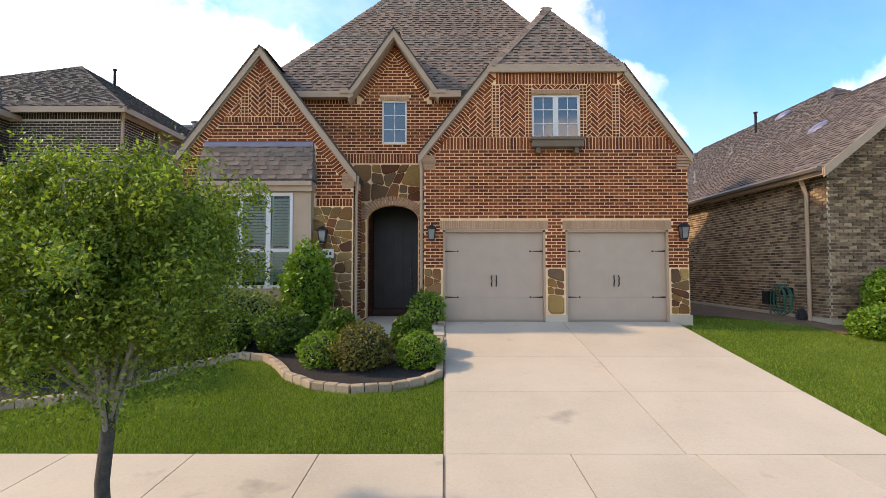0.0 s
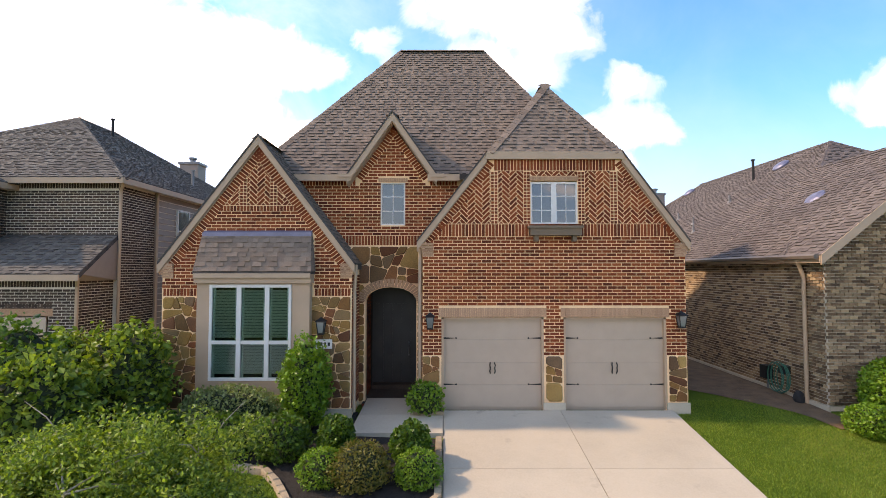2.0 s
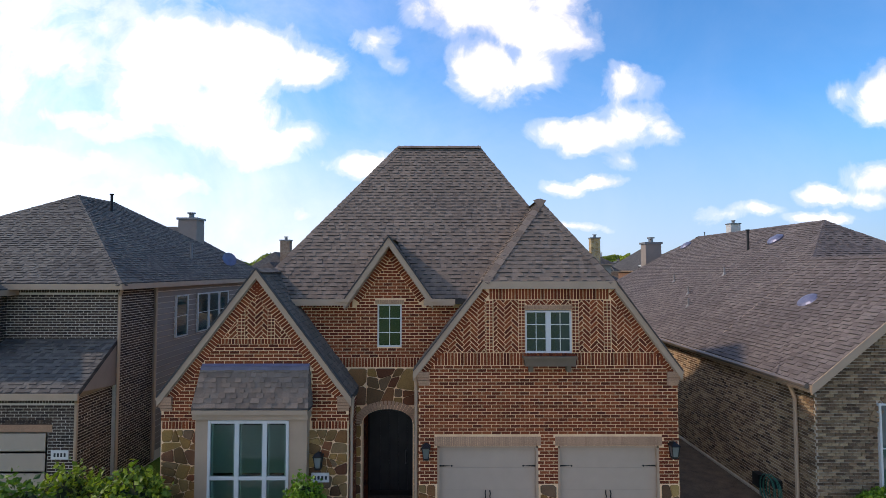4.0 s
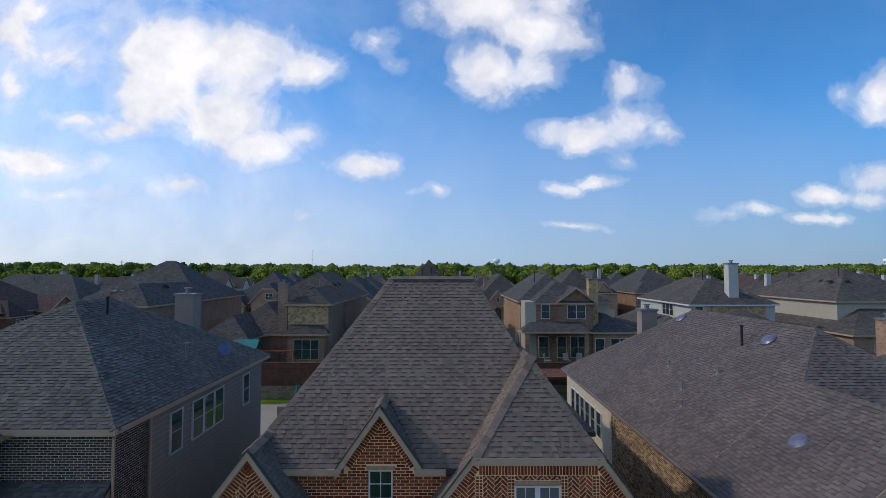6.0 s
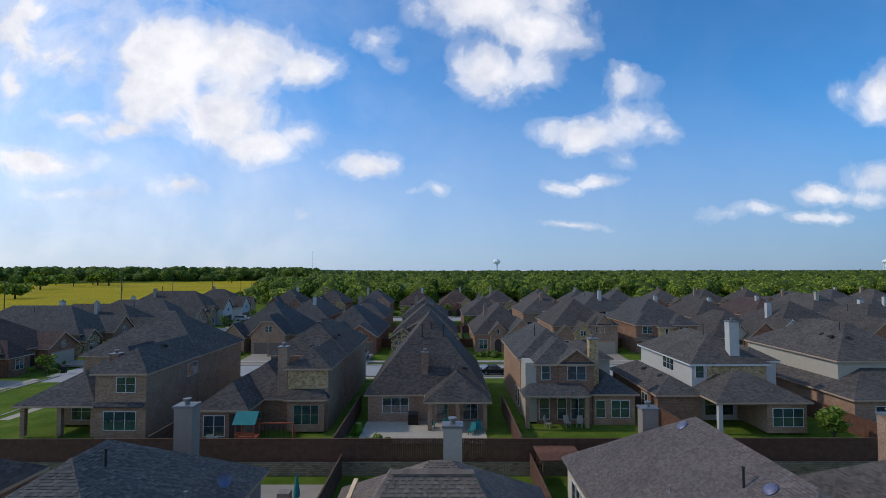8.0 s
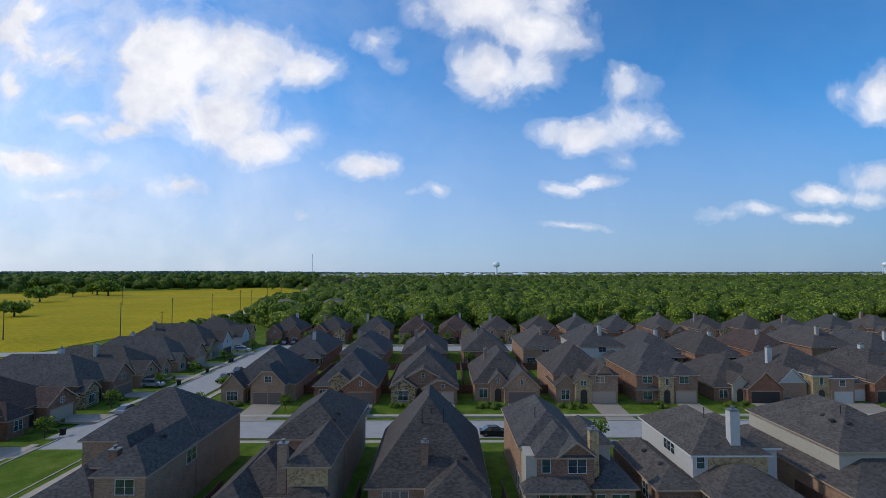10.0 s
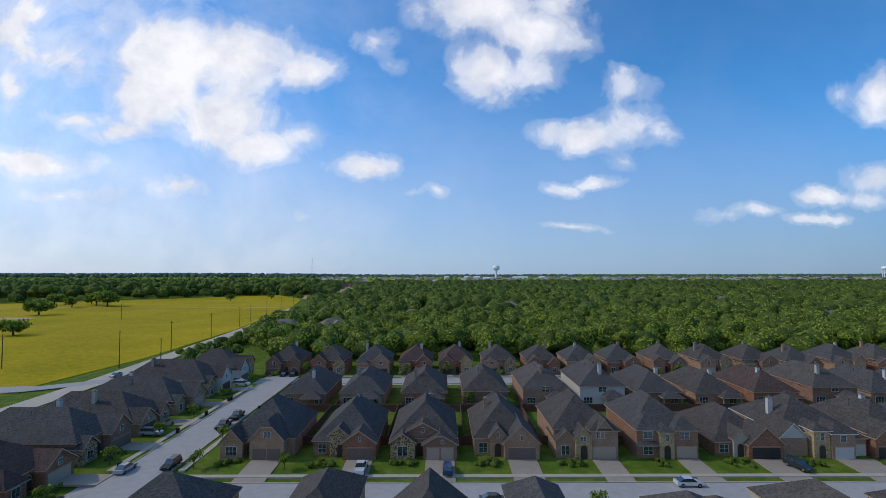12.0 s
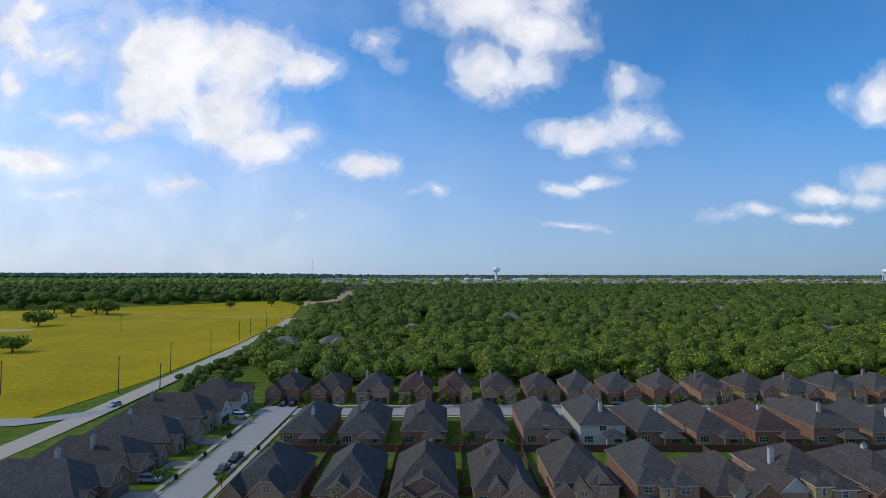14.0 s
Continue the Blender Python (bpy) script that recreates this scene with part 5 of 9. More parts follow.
for x, y, z in ((-2.80, -0.39, 1.98), (-0.32, -0.01, 2.05), (5.62, -0.01, 2.08)):
    lantern(home, x, y, z)
# plaque with bars in place of its figures
m = Mesh()
m.box(-2.98, -0.435, 1.49, -2.57, -0.40, 1.70)
plq = part("plaque", m, MAT["plaque"], home, "pale stone plaque with dark figures")
for i in range(4):
    m = Mesh()
    m.box(-2.92 + i * 0.085, -0.44, 1.555, -2.87 + i * 0.085, -0.434, 1.635)
    part("bar", m, MAT["ink"], plq)

# ---------------------------------------------------------------- a kit for the other houses
SIDE = {"f": ((1, 0, 0), (0, -1, 0)), "b": ((-1, 0, 0), (0, 1, 0)), "l": ((0, -1, 0), (-1, 0, 0)), "r": ((0, 1, 0), (1, 0, 0))}


def spot(side, u, z, wall):
    """A place on a wall: for f and b u is x and wall is y, for l and r u is y and wall is x."""
    return (u, wall, z) if side in "fb" else (wall, u, z)


def wing(h, x0, x1, y0, y1, top, pitch, brick, roof, front="hip", back="hip", left="hip", right="hip", over=0.35, base=-0.9, bottom=None, clip_at=0.0, trim="trim", tabs=None, gable=None):
    """One block of a house: walls, gable walls, roof planes and eave boards."""
    step = 0.004 * (len(h.children) % 6)
    x0, x1, y0, y1, top = x0 + step, x1 - step, y0 + step, y1 - step, top - step
    m = Mesh()
    b = base if bottom is None else bottom
    m.box(x0, y0, b, x1, y1, top)
    part("wall", m, brick, h)
    faces, ridge, ze = hip_faces(x0, x1, y0, y1, top, pitch, over, front, back, left, right, clip_at)
    tp = math.tan(radians(pitch))
    zr = ridge[0][2]
    for which, y in (("front", y0), ("back", y1)):
        if (front if which == "front" else back) == "gable":
            g = Mesh()
            s = 0.18 if which == "front" else -0.18
            xm = (x0 + x1) / 2
            if which == "front" and clip_at:
                k = (zr - clip_at) / tp
                pts = [(x0, y, top - 0.1), (x1, y, top - 0.1), (x1, y, top), (xm + k, y, clip_at - 0.1), (xm - k, y, clip_at - 0.1), (x0, y, top)]
            else:
                pts = [(x0, y, top - 0.1), (x1, y, top - 0.1), (x1, y, top), (xm, y, zr - over * tp * 0.6), (x0, y, top)]
            g.prism([(a, b2 - (0.004 if s > 0 else -0.004), c) for a, b2, c in pts], (0, s, 0))
            part("gable", g, gable or brick, h, fix=True)
    for side, x in (("left", x0), ("right", x1)):
        if (left if side == "left" else right) == "gable" and not (x1 - x0) <= (y1 - y0):
            g = Mesh()
            s = 0.18 if side == "left" else -0.18
            ym = (y0 + y1) / 2
            g.prism([(x - s * 0.02, y0, top - 0.1), (x - s * 0.02, y1, top - 0.1), (x - s * 0.02, y1, top), (x - s * 0.02, ym, zr - over * tp * 0.6), (x - s * 0.02, y0, top)], (s, 0, 0))
            part("gable", g, gable or brick, h, fix=True)
    roof_planes(h, faces, roof)
    X0, X1, Y0, Y1 = x0 - over, x1 + over, y0 - over, y1 + over
    c = [(X0, Y0), (X1, Y0), (X1, Y1), (X0, Y1)]
    kinds = (front, right, back, left)
    for i in range(4):
        a, d = c[i], c[(i + 1) % 4]
        if kinds[i] != "gable":
            eave_boards(h, [((*a, ze), (*d, ze))], MAT[trim])
    if front == "gable" or back == "gable":
        xm = (X0 + X1) / 2
        for kind, y in ((front, Y0 - 0.02), (back, Y1 + 0.02)):
            if kind == "gable":
                if kind is front and clip_at:
                    k = (zr - clip_at) / tp
                    runs = [((X0, ze), (xm - k, clip_at)), ((X1, ze), (xm + k, clip_at)), ((xm - k, clip_at), (xm + k, clip_at))]
                else:
                    runs = [((X0, ze), (xm, zr)), ((X1, ze), (xm, zr))]
                for (xa, za), (xb, zb) in runs:
                    t = Mesh()
                    t.prism([(xa, y, za), (xb, y, zb), (xb, y, zb - 0.24), (xa, y, za - 0.24)], (0, 0.05 if y < (y0 + y1) / 2 else -0.05, 0))
                    part("rake_board", t, MAT[trim], h)
    if tabs:
        k, bt = Mesh(), Mesh()
        for f in faces:
            tabs_on(k, f, RNG, 0.14, 0.18, 0.012, bt)
        ridge_caps(k, ridge[0], ridge[1], RNG)
        for f in faces:
            if len(f) == 3:
                apex = max(f, key=lambda p: p[2])
                for p in f:
                    if p is not apex:
                        ridge_caps(k, p, apex, RNG)
        tagged(part("shingles", k, tabs, h), kind="stuff")
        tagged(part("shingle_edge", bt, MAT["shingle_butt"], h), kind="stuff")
    return faces, ridge, ze


def garage(h, x0, x1, y, z=0.0, hgt=2.1, mat="garage", doors=1):
    w = (x1 - x0) / doors
    for i in range(doors):
        a, b = x0 + i * w + (0.12 if i else 0), x0 + (i + 1) * w - (0.12 if i < doors - 1 else 0)
        m = Mesh()
        m.box(a, y - 0.02, z, b, y + 0.05, z + hgt)
        g = part("garage_door", m, MAT[mat], h)
        for k in range(4):
            s = Mesh()
            s.box(a + 0.04, y - 0.04, z + 0.03 + k * hgt / 4, b - 0.04, y - 0.019, z + (k + 1) * hgt / 4 - 0.03)
            part("door_section", s, MAT[mat], g)
    c = Mesh()
    c.box(x0 - 0.12, y - 0.03, z + hgt, x1 + 0.12, y + 0.05, z + hgt + 0.2)
    part("lintel", c, MAT["brick_tan"], h)


def entry(h, x, y, z=0.0, w=1.2, hgt=2.5):
    m = Mesh()
    pts = [(x - w / 2, y - 0.012, z), (x + w / 2, y - 0.012, z)] + [(x + w / 2 * math.cos(a), y - 0.012, z + hgt - w / 2 + w / 2 * math.sin(a)) for a in [math.pi * k / 8 for k in range(9)]]
    m.prism(pts, (0, 0.06, 0))
    d = part("entry_door", m, MAT["dark_door"], h, "dark arched entry", fix=True)
    ring = Mesh()
    prev = None
    for k in range(9):
        a = math.pi * k / 8
        p = [(x + (w / 2 + e) * math.cos(a), y - 0.03, z + hgt - w / 2 + (w / 2 + e) * math.sin(a)) for e in (0.0, 0.16)]
        if prev:
            ring.prism([prev[0], prev[1], p[1], p[0]], (0, 0.06, 0))
        prev = p
    part("arch", ring, MAT["brick_tan"], d, fix=True)


def flue(h, x, y, z0, z1, w=0.9, d=0.7, mat="siding_white"):
    m = Mesh()
    m.box(x - w / 2, y - d / 2, z0, x + w / 2, y + d / 2, z1)
    ob = part("chimney", m, MAT[mat] if mat in MAT else BRICKS[mat], h)
    m = Mesh()
    m.box(x - w / 2 - 0.07, y - d / 2 - 0.07, z1, x + w / 2 + 0.07, y + d / 2 + 0.07, z1 + 0.12)
    m.tube([(x, y, z1 + 0.12), (x, y, z1 + 0.34)], 0.15, 10)
    m.tube([(x, y, z1 + 0.37), (x, y, z1 + 0.45)], 0.23, 10)
    part("chimney_cap", m, MAT["metal"], ob)


def stack_pipe(h, x, y, z0, z1, r=0.05, mat="metal"):
    m = Mesh()
    m.tube([(x, y, z0), (x, y, z1)], r, 8)
    m.tube([(x, y, z0), (x, y, z0 + 0.16)], [r * 3.2, r * 1.2], 8)
    if r > 0.045:
        m.tube([(x, y, z1), (x, y, z1 + 0.05)], r * 1.6, 8)
    part("vent_pipe", m, MAT[mat], h)


def roof_vent(h, x, y, z, nx=-0.6, mat="copper"):
    """A round low ventilator lying on a slope that faces left (nx < 0) or right."""
    m = Mesh()
    n = Vector((nx, 0, math.sqrt(1 - nx * nx)))
    a = Vector((0, 1, 0))
    b = n.cross(a)
    rings = []
    for r, e in ((0.34, -0.02), (0.34, 0.05), (0.26, 0.11), (0.12, 0.15)):
        rings.append([Vector((x, y, z)) + (a * math.cos(t) + b * math.sin(t)) * r + n * e for t in [2 * math.pi * k / 14 for k in range(14)]])
    m.put([p for r in rings for p in r], [(i * 14 + k, i * 14 + (k + 1) % 14, (i + 1) * 14 + (k + 1) % 14, (i + 1) * 14 + k) for i in range(3) for k in range(14)] + [tuple(range(42, 56))])
    part("roof_vent", m, MAT[mat], h, fix=True)


# ---------------------------------------------------------------- neighbour on the left side
ln = thing("house", (-14.4, 2.0, -0.1), "dark brown brick two-storey neighbouring house with a charcoal hip roof", "house")
ln.matrix_world = pose(0, 0, 0)
DB = MAT["mortar_pale"]
wing(ln, -19.9, -9.75, 2.85, 15.2, 6.15, 32.5, DB, MAT["roof_b"], tabs=MAT["shingle_ln"])
wing(ln, -19.6, -13.1, 1.9, 6.0, 6.0, 34, DB, MAT["roof_b"], tabs=MAT["shingle_ln"])
m = Mesh()
m.box(-14.6, 1.35, -0.9, -9.85, 2.85, 3.15)
part("wall", m, DB, ln)
k, bt = Mesh(), Mesh()
lf = [[(-15.0, 1.0, 3.2), (-9.52, 1.0, 3.2), (-9.72, 2.85, 4.36), (-15.0, 2.85, 4.36)]]
m = Mesh()
m.prism([(-9.54, 1.02, 3.2), (-9.72, 2.85, 4.36), (-9.72, 2.85, 3.0), (-9.72, 1.35, 3.0)], (-0.1, 0, 0))
part("gable", m, MAT["siding"], ln, "taupe boarded end of the low roof", fix=True)
for f in lf:
    tabs_on(k, f, RNG, 0.14, 0.18, 0.012, bt)
roof_planes(ln, lf, MAT["roof_b"])
tagged(part("shingles", k, MAT["shingle_ln"], ln), kind="stuff")
tagged(part("shingle_edge", bt, MAT["shingle_butt"], ln), kind="stuff")
eave_boards(ln, [((-15.0, 0.98, 3.2), (-9.5, 0.98, 3.2))], MAT["trim"])
bk = Mesh()
lay(bk, Plane((0, 1.35, 0), (1, 0, 0), (0, -1, 0)), courses([(-14.6, -0.2), (-9.85, -0.2), (-9.85, 3.1), (-14.6, 3.1)], [(-13.4, -0.2, -10.55, 2.12)], 0.0, 2.80) + soldiers(-14.6, -9.85, 2.84, 3.05) + soldiers(-13.5, -10.45, 2.12, 2.4), rng=RNG)
lay(bk, Plane((-9.85, 0, 0), (0, 1, 0), (1, 0, 0)), courses([(1.37, 0.0), (2.85, 0.0), (2.85, 3.1), (1.37, 3.1)], (), 0.0, 3.1), rng=RNG)
lay(bk, Plane((0, 2.85, 0), (1, 0, 0), (0, -1, 0)), courses([(-13.1, 3.2), (-9.75, 3.2), (-9.75, 5.8), (-13.1, 5.8)], (), 3.3, 5.7) + soldiers(-13.1, -9.75, 5.75, 5.98), rng=RNG)
lay(bk, Plane((0, 1.9, 0), (1, 0, 0), (0, -1, 0)), courses([(-16.8, 3.2), (-13.1, 3.2), (-13.1, 5.7), (-16.8, 5.7)], (), 3.3, 5.55) + soldiers(-16.8, -13.1, 5.6, 5.82), rng=RNG)
lay(bk, Plane((-13.1, 0, 0), (0, 1, 0), (1, 0, 0)), courses([(1.9, 3.2), (2.85, 3.2), (2.85, 5.7), (1.9, 5.7)], (), 3.3, 5.7), rng=RNG)
lay(bk, Plane((-9.75, 0, 0), (0, 1, 0), (1, 0, 0)), courses([(2.87, 0.0), (4.75, 0.0), (4.75, 5.95), (2.87, 5.95)], (), 0.0, 5.85), rng=RNG)
tagged(part("brickwork", bk, MAT["brick_dark"], ln, "dark brown laid brick"), kind="stuff")
garage(ln, -13.4, -10.55, 1.37, -0.05, 2.12)
sd = Mesh()
sd.box(-9.78, 4.70, 0.0, -9.70, 4.80, 5.9)
siding = part("siding", sd, MAT["siding"], ln, "taupe lap siding")
for i in range(28):
    z = 0.3 + i * 0.2
    sd = Mesh()
    sd.put([(-9.74, 4.80, z), (-9.74, 15.2, z), (-9.755, 15.2, z + 0.2), (-9.755, 4.80, z + 0.2), (-9.72, 4.80, z), (-9.72, 15.2, z)], [(4, 5, 2, 3), (0, 1, 5, 4)])
    part("board", sd, MAT["siding"], siding)
for y, w_ in ((6.0, 0.85), (7.6, 0.9), (8.55, 0.9), (9.5, 0.9), (12.6, 0.8)):
    window(ln, (-9.69, y, 3.95), (0, 1, 0), (1, 0, 0), w_, 1.55, 1, 2, glass="glass_teal")
m = Mesh()
m.box(-10.42, 1.305, 1.36, -9.95, 1.34, 1.60)
pq = part("plaque", m, MAT["plaque"], ln, "pale plaque with dark figures")
for i in range(4):
    m = Mesh()
    m.box(-10.34 + i * 0.09, 1.30, 1.43, -10.29 + i * 0.09, 1.304, 1.53)
    part("bar", m, MAT["ink"], pq)
for pts in ([(-9.42, 2.55, 5.95), (-9.65, 2.80, 5.65), (-9.65, 2.80, 0.2)], [(-9.6, 1.1, 3.1), (-9.78, 1.32, 2.85), (-9.78, 1.32, 0.0)], [(-9.66, 4.72, 5.9), (-9.66, 4.72, 0.1)]):
    m = Mesh()
    m.tube(pts, 0.045, 8)
    part("downspout", m, MAT["trim"], ln)
flue(ln, -14.45, 16.3, 0.0, 9.3, 1.05, 0.9, "siding")
stack_pipe(ln, -13.9, 8.6, 8.6, 9.6, 0.05, "rubber")
stack_pipe(ln, -10.8, 9.2, 6.75, 7.55, 0.06)
dish = Mesh()
dish.tube([(-10.4, 12.0, 6.3), (-10.4, 12.0, 6.85)], 0.03, 6)
rings = [[Vector((-10.35, 11.9, 6.9)) + Vector((0.5, -0.4, 0.45)).normalized() * e + (Vector((0.62, 0.78, 0)) * math.cos(a) + Vector((-0.3, 0.25, 0.9)) * math.sin(a)) * q for a in [2 * math.pi * i / 12 for i in range(12)]] for q, e in ((0.36, 0.1), (0.2, 0.03), (0.05, 0.0))]
dish.put([p for q in rings for p in q], [(i * 12 + j, i * 12 + (j + 1) % 12, (i + 1) * 12 + (j + 1) % 12, (i + 1) * 12 + j) for i in range(2) for j in range(12)] + [tuple(range(24, 36))])
part("satellite_dish", dish, MAT["copper"], ln)

# ---------------------------------------------------------------- neighbour on the right side
rn = thing("house", (0, 0, 0), "grey-brown brick single-storey neighbouring house with a weathered brown roof", "house")
GB = MAT["mortar_grey"]
wing(rn, 9.25, 21.5, 1.4, 23.3, 3.8, 36.3, GB, MAT["roof_d"], tabs=MAT["shingle_rn"], over=0.3)
wing(rn, 9.25, 16.6, 0.15, 4.6, 3.8, 39, GB, MAT["roof_d"], front="gable", back="gable", tabs=MAT["shingle_rn"], over=0.3)
bk = Mesh()
side_pl = Plane((9.25, 0, 0), (0, 1, 0), (-1, 0, 0))
lay(bk, side_pl, courses([(0.16, -0.4), (14.0, -0.4), (14.0, 3.7), (0.16, 3.7)], (), 0.05, 3.6, 0.19, 0.060, 0.019), 0.010, rng=RNG)
lay(bk, Plane((0, 0.15, 0), (1, 0, 0), (0, -1, 0)), courses([(9.25, -0.4), (16.6, -0.4), (16.6, 3.7), (12.9, 6.6), (9.25, 3.7)], [(10.75, 0.9, 12.3, 3.2)], 0.05, 6.4, 0.19, 0.060, 0.019), 0.013, rng=RNG)
ring = []
for k in range(22):
    a0, a1 = math.pi * k / 22 + 0.02, math.pi * (k + 1) / 22 - 0.02
    ring.append([(11.52 + q * math.cos(a), 2.45 + q * math.sin(a)) for q, a in ((0.78, a1), (0.78, a0), (1.0, a0), (1.0, a1))])
lay(bk, Plane((0, 0.15, 0), (1, 0, 0), (0, -1, 0)), [q[::-1] for q in ring], 0.03, rng=RNG)
tagged(part("brickwork", bk, MAT["brick_grey"], rn, "mixed grey-brown laid brick"), kind="stuff")
window(rn, (10.78, 0.12, 0.95), (1, 0, 0), (0, -1, 0), 1.48, 2.2, 2, 2, glass="glass_teal")
m = Mesh()
m.box(9.20, 0.09, -0.6, 9.26, 14.0, 0.03)
part("plinth", m, MAT["concrete"], rn, "pale concrete footing")
for y in (0.75,):
    m = Mesh()
    m.tube([(8.92, y - 0.1, 3.6), (9.1, y, 3.35), (9.18, y, 3.1), (9.18, y, -0.1)], 0.05, 8)
    part("downspout", m, MAT["trim"], rn)
m = Mesh()
m.tube([(8.88, -0.1, 3.62), (8.88, 23.4, 3.62)], 0.07, 6)
part("gutter", m, MAT["gutter"], rn, "dark brown gutter")
flue(rn, 13.7, 20.0, 0.0, 8.1, 1.0, 0.8, "siding")
stack_pipe(rn, 13.9, 10.1, 6.9, 8.2, 0.055, "rubber")
for x, y, z in ((11.3, 3.0, 5.40), (14.4, 9.0, 7.66), (14.6, 17.2, 7.8)):
    roof_vent(rn, x, y, z + 0.06)
for x, y in ((11.9, 13.0), (11.2, 10.2), (10.6, 9.0), (12.4, 9.4)):
    stack_pipe(rn, x, y, 3.60 + (x - 8.95) * 0.735, 4.0 + (x - 8.95) * 0.735, 0.04, "metal")
for x in range(6):
    window(rn, (9.22, 16.5 + x * 1.1, 1.2), (0, -1, 0), (-1, 0, 0), 0.9, 1.5, 1, 2)
rn2 = thing("house", (0, 0, 0), "brown brick single-storey house with a taupe hip roof further along", "house")
wing(rn2, 24.2, 37.0, 2.5, 21.0, 3.3, 35, BRICKS["brown"], MAT["roof_d"])
flue(rn2, 30.2, 20.8, 0.0, 7.4, 1.0, 0.8, "rose")
ln2 = thing("house", (0, 0, 0), "brown brick two-storey house with a grey hip roof further along", "house")
wing(ln2, -34.5, -23.5, 2.0, 17.0, 5.6, 34, BRICKS["brown"], MAT["roof_a"])

# ---------------------------------------------------------------- second row, seen from behind
PAD = 1.35


def row_house(label, brick, roof, x=0.0, y=0.0, z=PAD, rz=0.0, group=""):
    return tagged(thing("house", (x, y, z), label, "house", group, rz=rz))


def wins(h, side, wall, z, hgt, list_, rows=2, glass="glass", fm="trim_white"):
    for u, w_, c in list_:
        uu = SIDE[side][0]
        start = u if side in "fr" else u + w_
        window(h, spot(side, start, z, wall), SIDE[side][0], SIDE[side][1], w_, hgt, c, rows, fm, glass, bar=0.06)


def posts(h, list_, z0, z1, brick):
    for x, y in list_:
        m = Mesh()
        m.box(x - 0.2, y - 0.2, z0, x + 0.2, y + 0.2, z1)
        part("porch_post", m, brick, h)


def porch_roof(h, x0, x1, y0, y1, z, zt, roof, side_l=0.6, side_r=0.6):
    """A lean-to or hipped porch roof against a wall at y1."""
    roof_planes(h, [[(x0, y0, z), (x1, y0, z), (x1 - side_r, y1, zt), (x0 + side_l, y1, zt)], [(x0, y0, z), (x0 + side_l, y1, zt), (x0, y1, z)],
                    [(x1, y0, z), (x1, y1, z), (x1 - side_r, y1, zt)]], roof, "porch_roof")
    eave_boards(h, [((x0, y0, z), (x1, y0, z)), ((x0, y0, z), (x0, y1, z)), ((x1, y0, z), (x1, y1, z))], MAT["trim"])


# house straight behind
h = row_house("rose brick single-storey house with a tall hip roof and covered patio", "rose", "roof_a")
wing(h, -7.5, 4.9, 39.55, 58.0, 3.05, 50, BRICKS["rose"], MAT["roof_a"])
wing(h, -1.2, 4.8, 36.5, 44.0, 3.0, 34, BRICKS["rose"], MAT["roof_a"], bottom=2.75)
posts(h, [(-0.95, 36.75), (1.8, 36.75), (4.5, 36.75)], 0, 2.75, BRICKS["rose"])
wins(h, "f", 39.52, 0.85, 1.6, [(-6.0, 2.8, 3)])
wins(h, "f", 39.52, 0.2, 2.1, [(-0.4, 1.3, 1), (2.4, 1.6, 2)])
flue(h, -1.6, 41.0, 3.0, 6.85, 0.75, 0.7, "brown")
for x, y in ((-2.0, 43.6), (-1.0, 44.4), (0.4, 43.8)):
    stack_pipe(h, x, y, 8.2, 9.6, 0.05, "rubber")
roof_vent(h, 2.6, 41.2, 5.2, 0.2, "rubber")
# house to its left
h = row_house("tan brick two-storey house with a single-storey wing and a grey roof", "tan", "roof_a")
wing(h, -15.15, -11.05, 37.05, 50.0, 6.15, 33, BRICKS["tan"], MAT["roof_a"])
wing(h, -19.6, -10.9, 45.0, 60.0, 6.15, 34, BRICKS["tan"], MAT["roof_a"])
wing(h, -22.2, -17.75, 33.35, 47.0, 3.15, 38, BRICKS["brown"], MAT["roof_a"])
wing(h, -22.0, -15.0, 37.2, 52.0, 3.2, 37, BRICKS["brown"], MAT["roof_a"])
m = Mesh()
m.box(-15.1, 36.98, 4.0, -11.1, 37.05, 5.95)
part("stone_panel", m, BRICKS["buff"], h, "buff stone wall panel")
m = Mesh()
m.box(-14.8, 36.3, 0, -11.3, 37.05, 3.15)
part("bay", m, BRICKS["tan"], h)
porch_roof(h, -15.2, -10.85, 35.85, 37.05, 3.2, 3.95, MAT["roof_a"], 0.7, 0.7)
wins(h, "f", 36.27, 0.65, 1.95, [(-14.3, 2.5, 3)], fm="trim", glass="glass_teal")
wins(h, "f", 33.32, 0.5, 1.95, [(-21.7, 2.0, 2)], fm="trim_white")
# Dark panel on the wall: patio shade put into its colour.
m = Mesh()
m.box(-19.3, 33.31, 0.0, -18.0, 33.36, 2.6)
part("patio_opening", m, MAT["dark_door"], h, "dark panel standing for the shade of a covered patio")
flue(h, -15.7, 37.5, 2.8, 8.0, 0.95, 0.75, "rose")
stack_pipe(h, -13.0, 41.0, 7.2, 8.4, 0.05)
roof_vent(h, -14.2, 42.4, 7.35, -0.4, "rubber")
for y in (46.5, 49.0):
    roof_vent(h, -12.6, y, 7.7, 0.5, "rubber")
# corner house
h = row_house("tan brick two-storey corner house with a slate-grey hip roof", "tan", "roof_b")
wing(h, -32.75, -27.9, 34.85, 50.0, 6.15, 36, BRICKS["tan"], MAT["roof_b"])
wing(h, -41.0, -27.8, 44.6, 56.6, 6.15, 36, BRICKS["tan"], MAT["roof_b"])
wing(h, -40.0, -32.75, 34.85, 50.0, 3.1, 32, BRICKS["tan"], MAT["roof_b"], bottom=2.75)
wing(h, -36.5, -31.5, 39.0, 50.0, 5.4, 38, BRICKS["tan"], MAT["roof_b"])
m = Mesh()
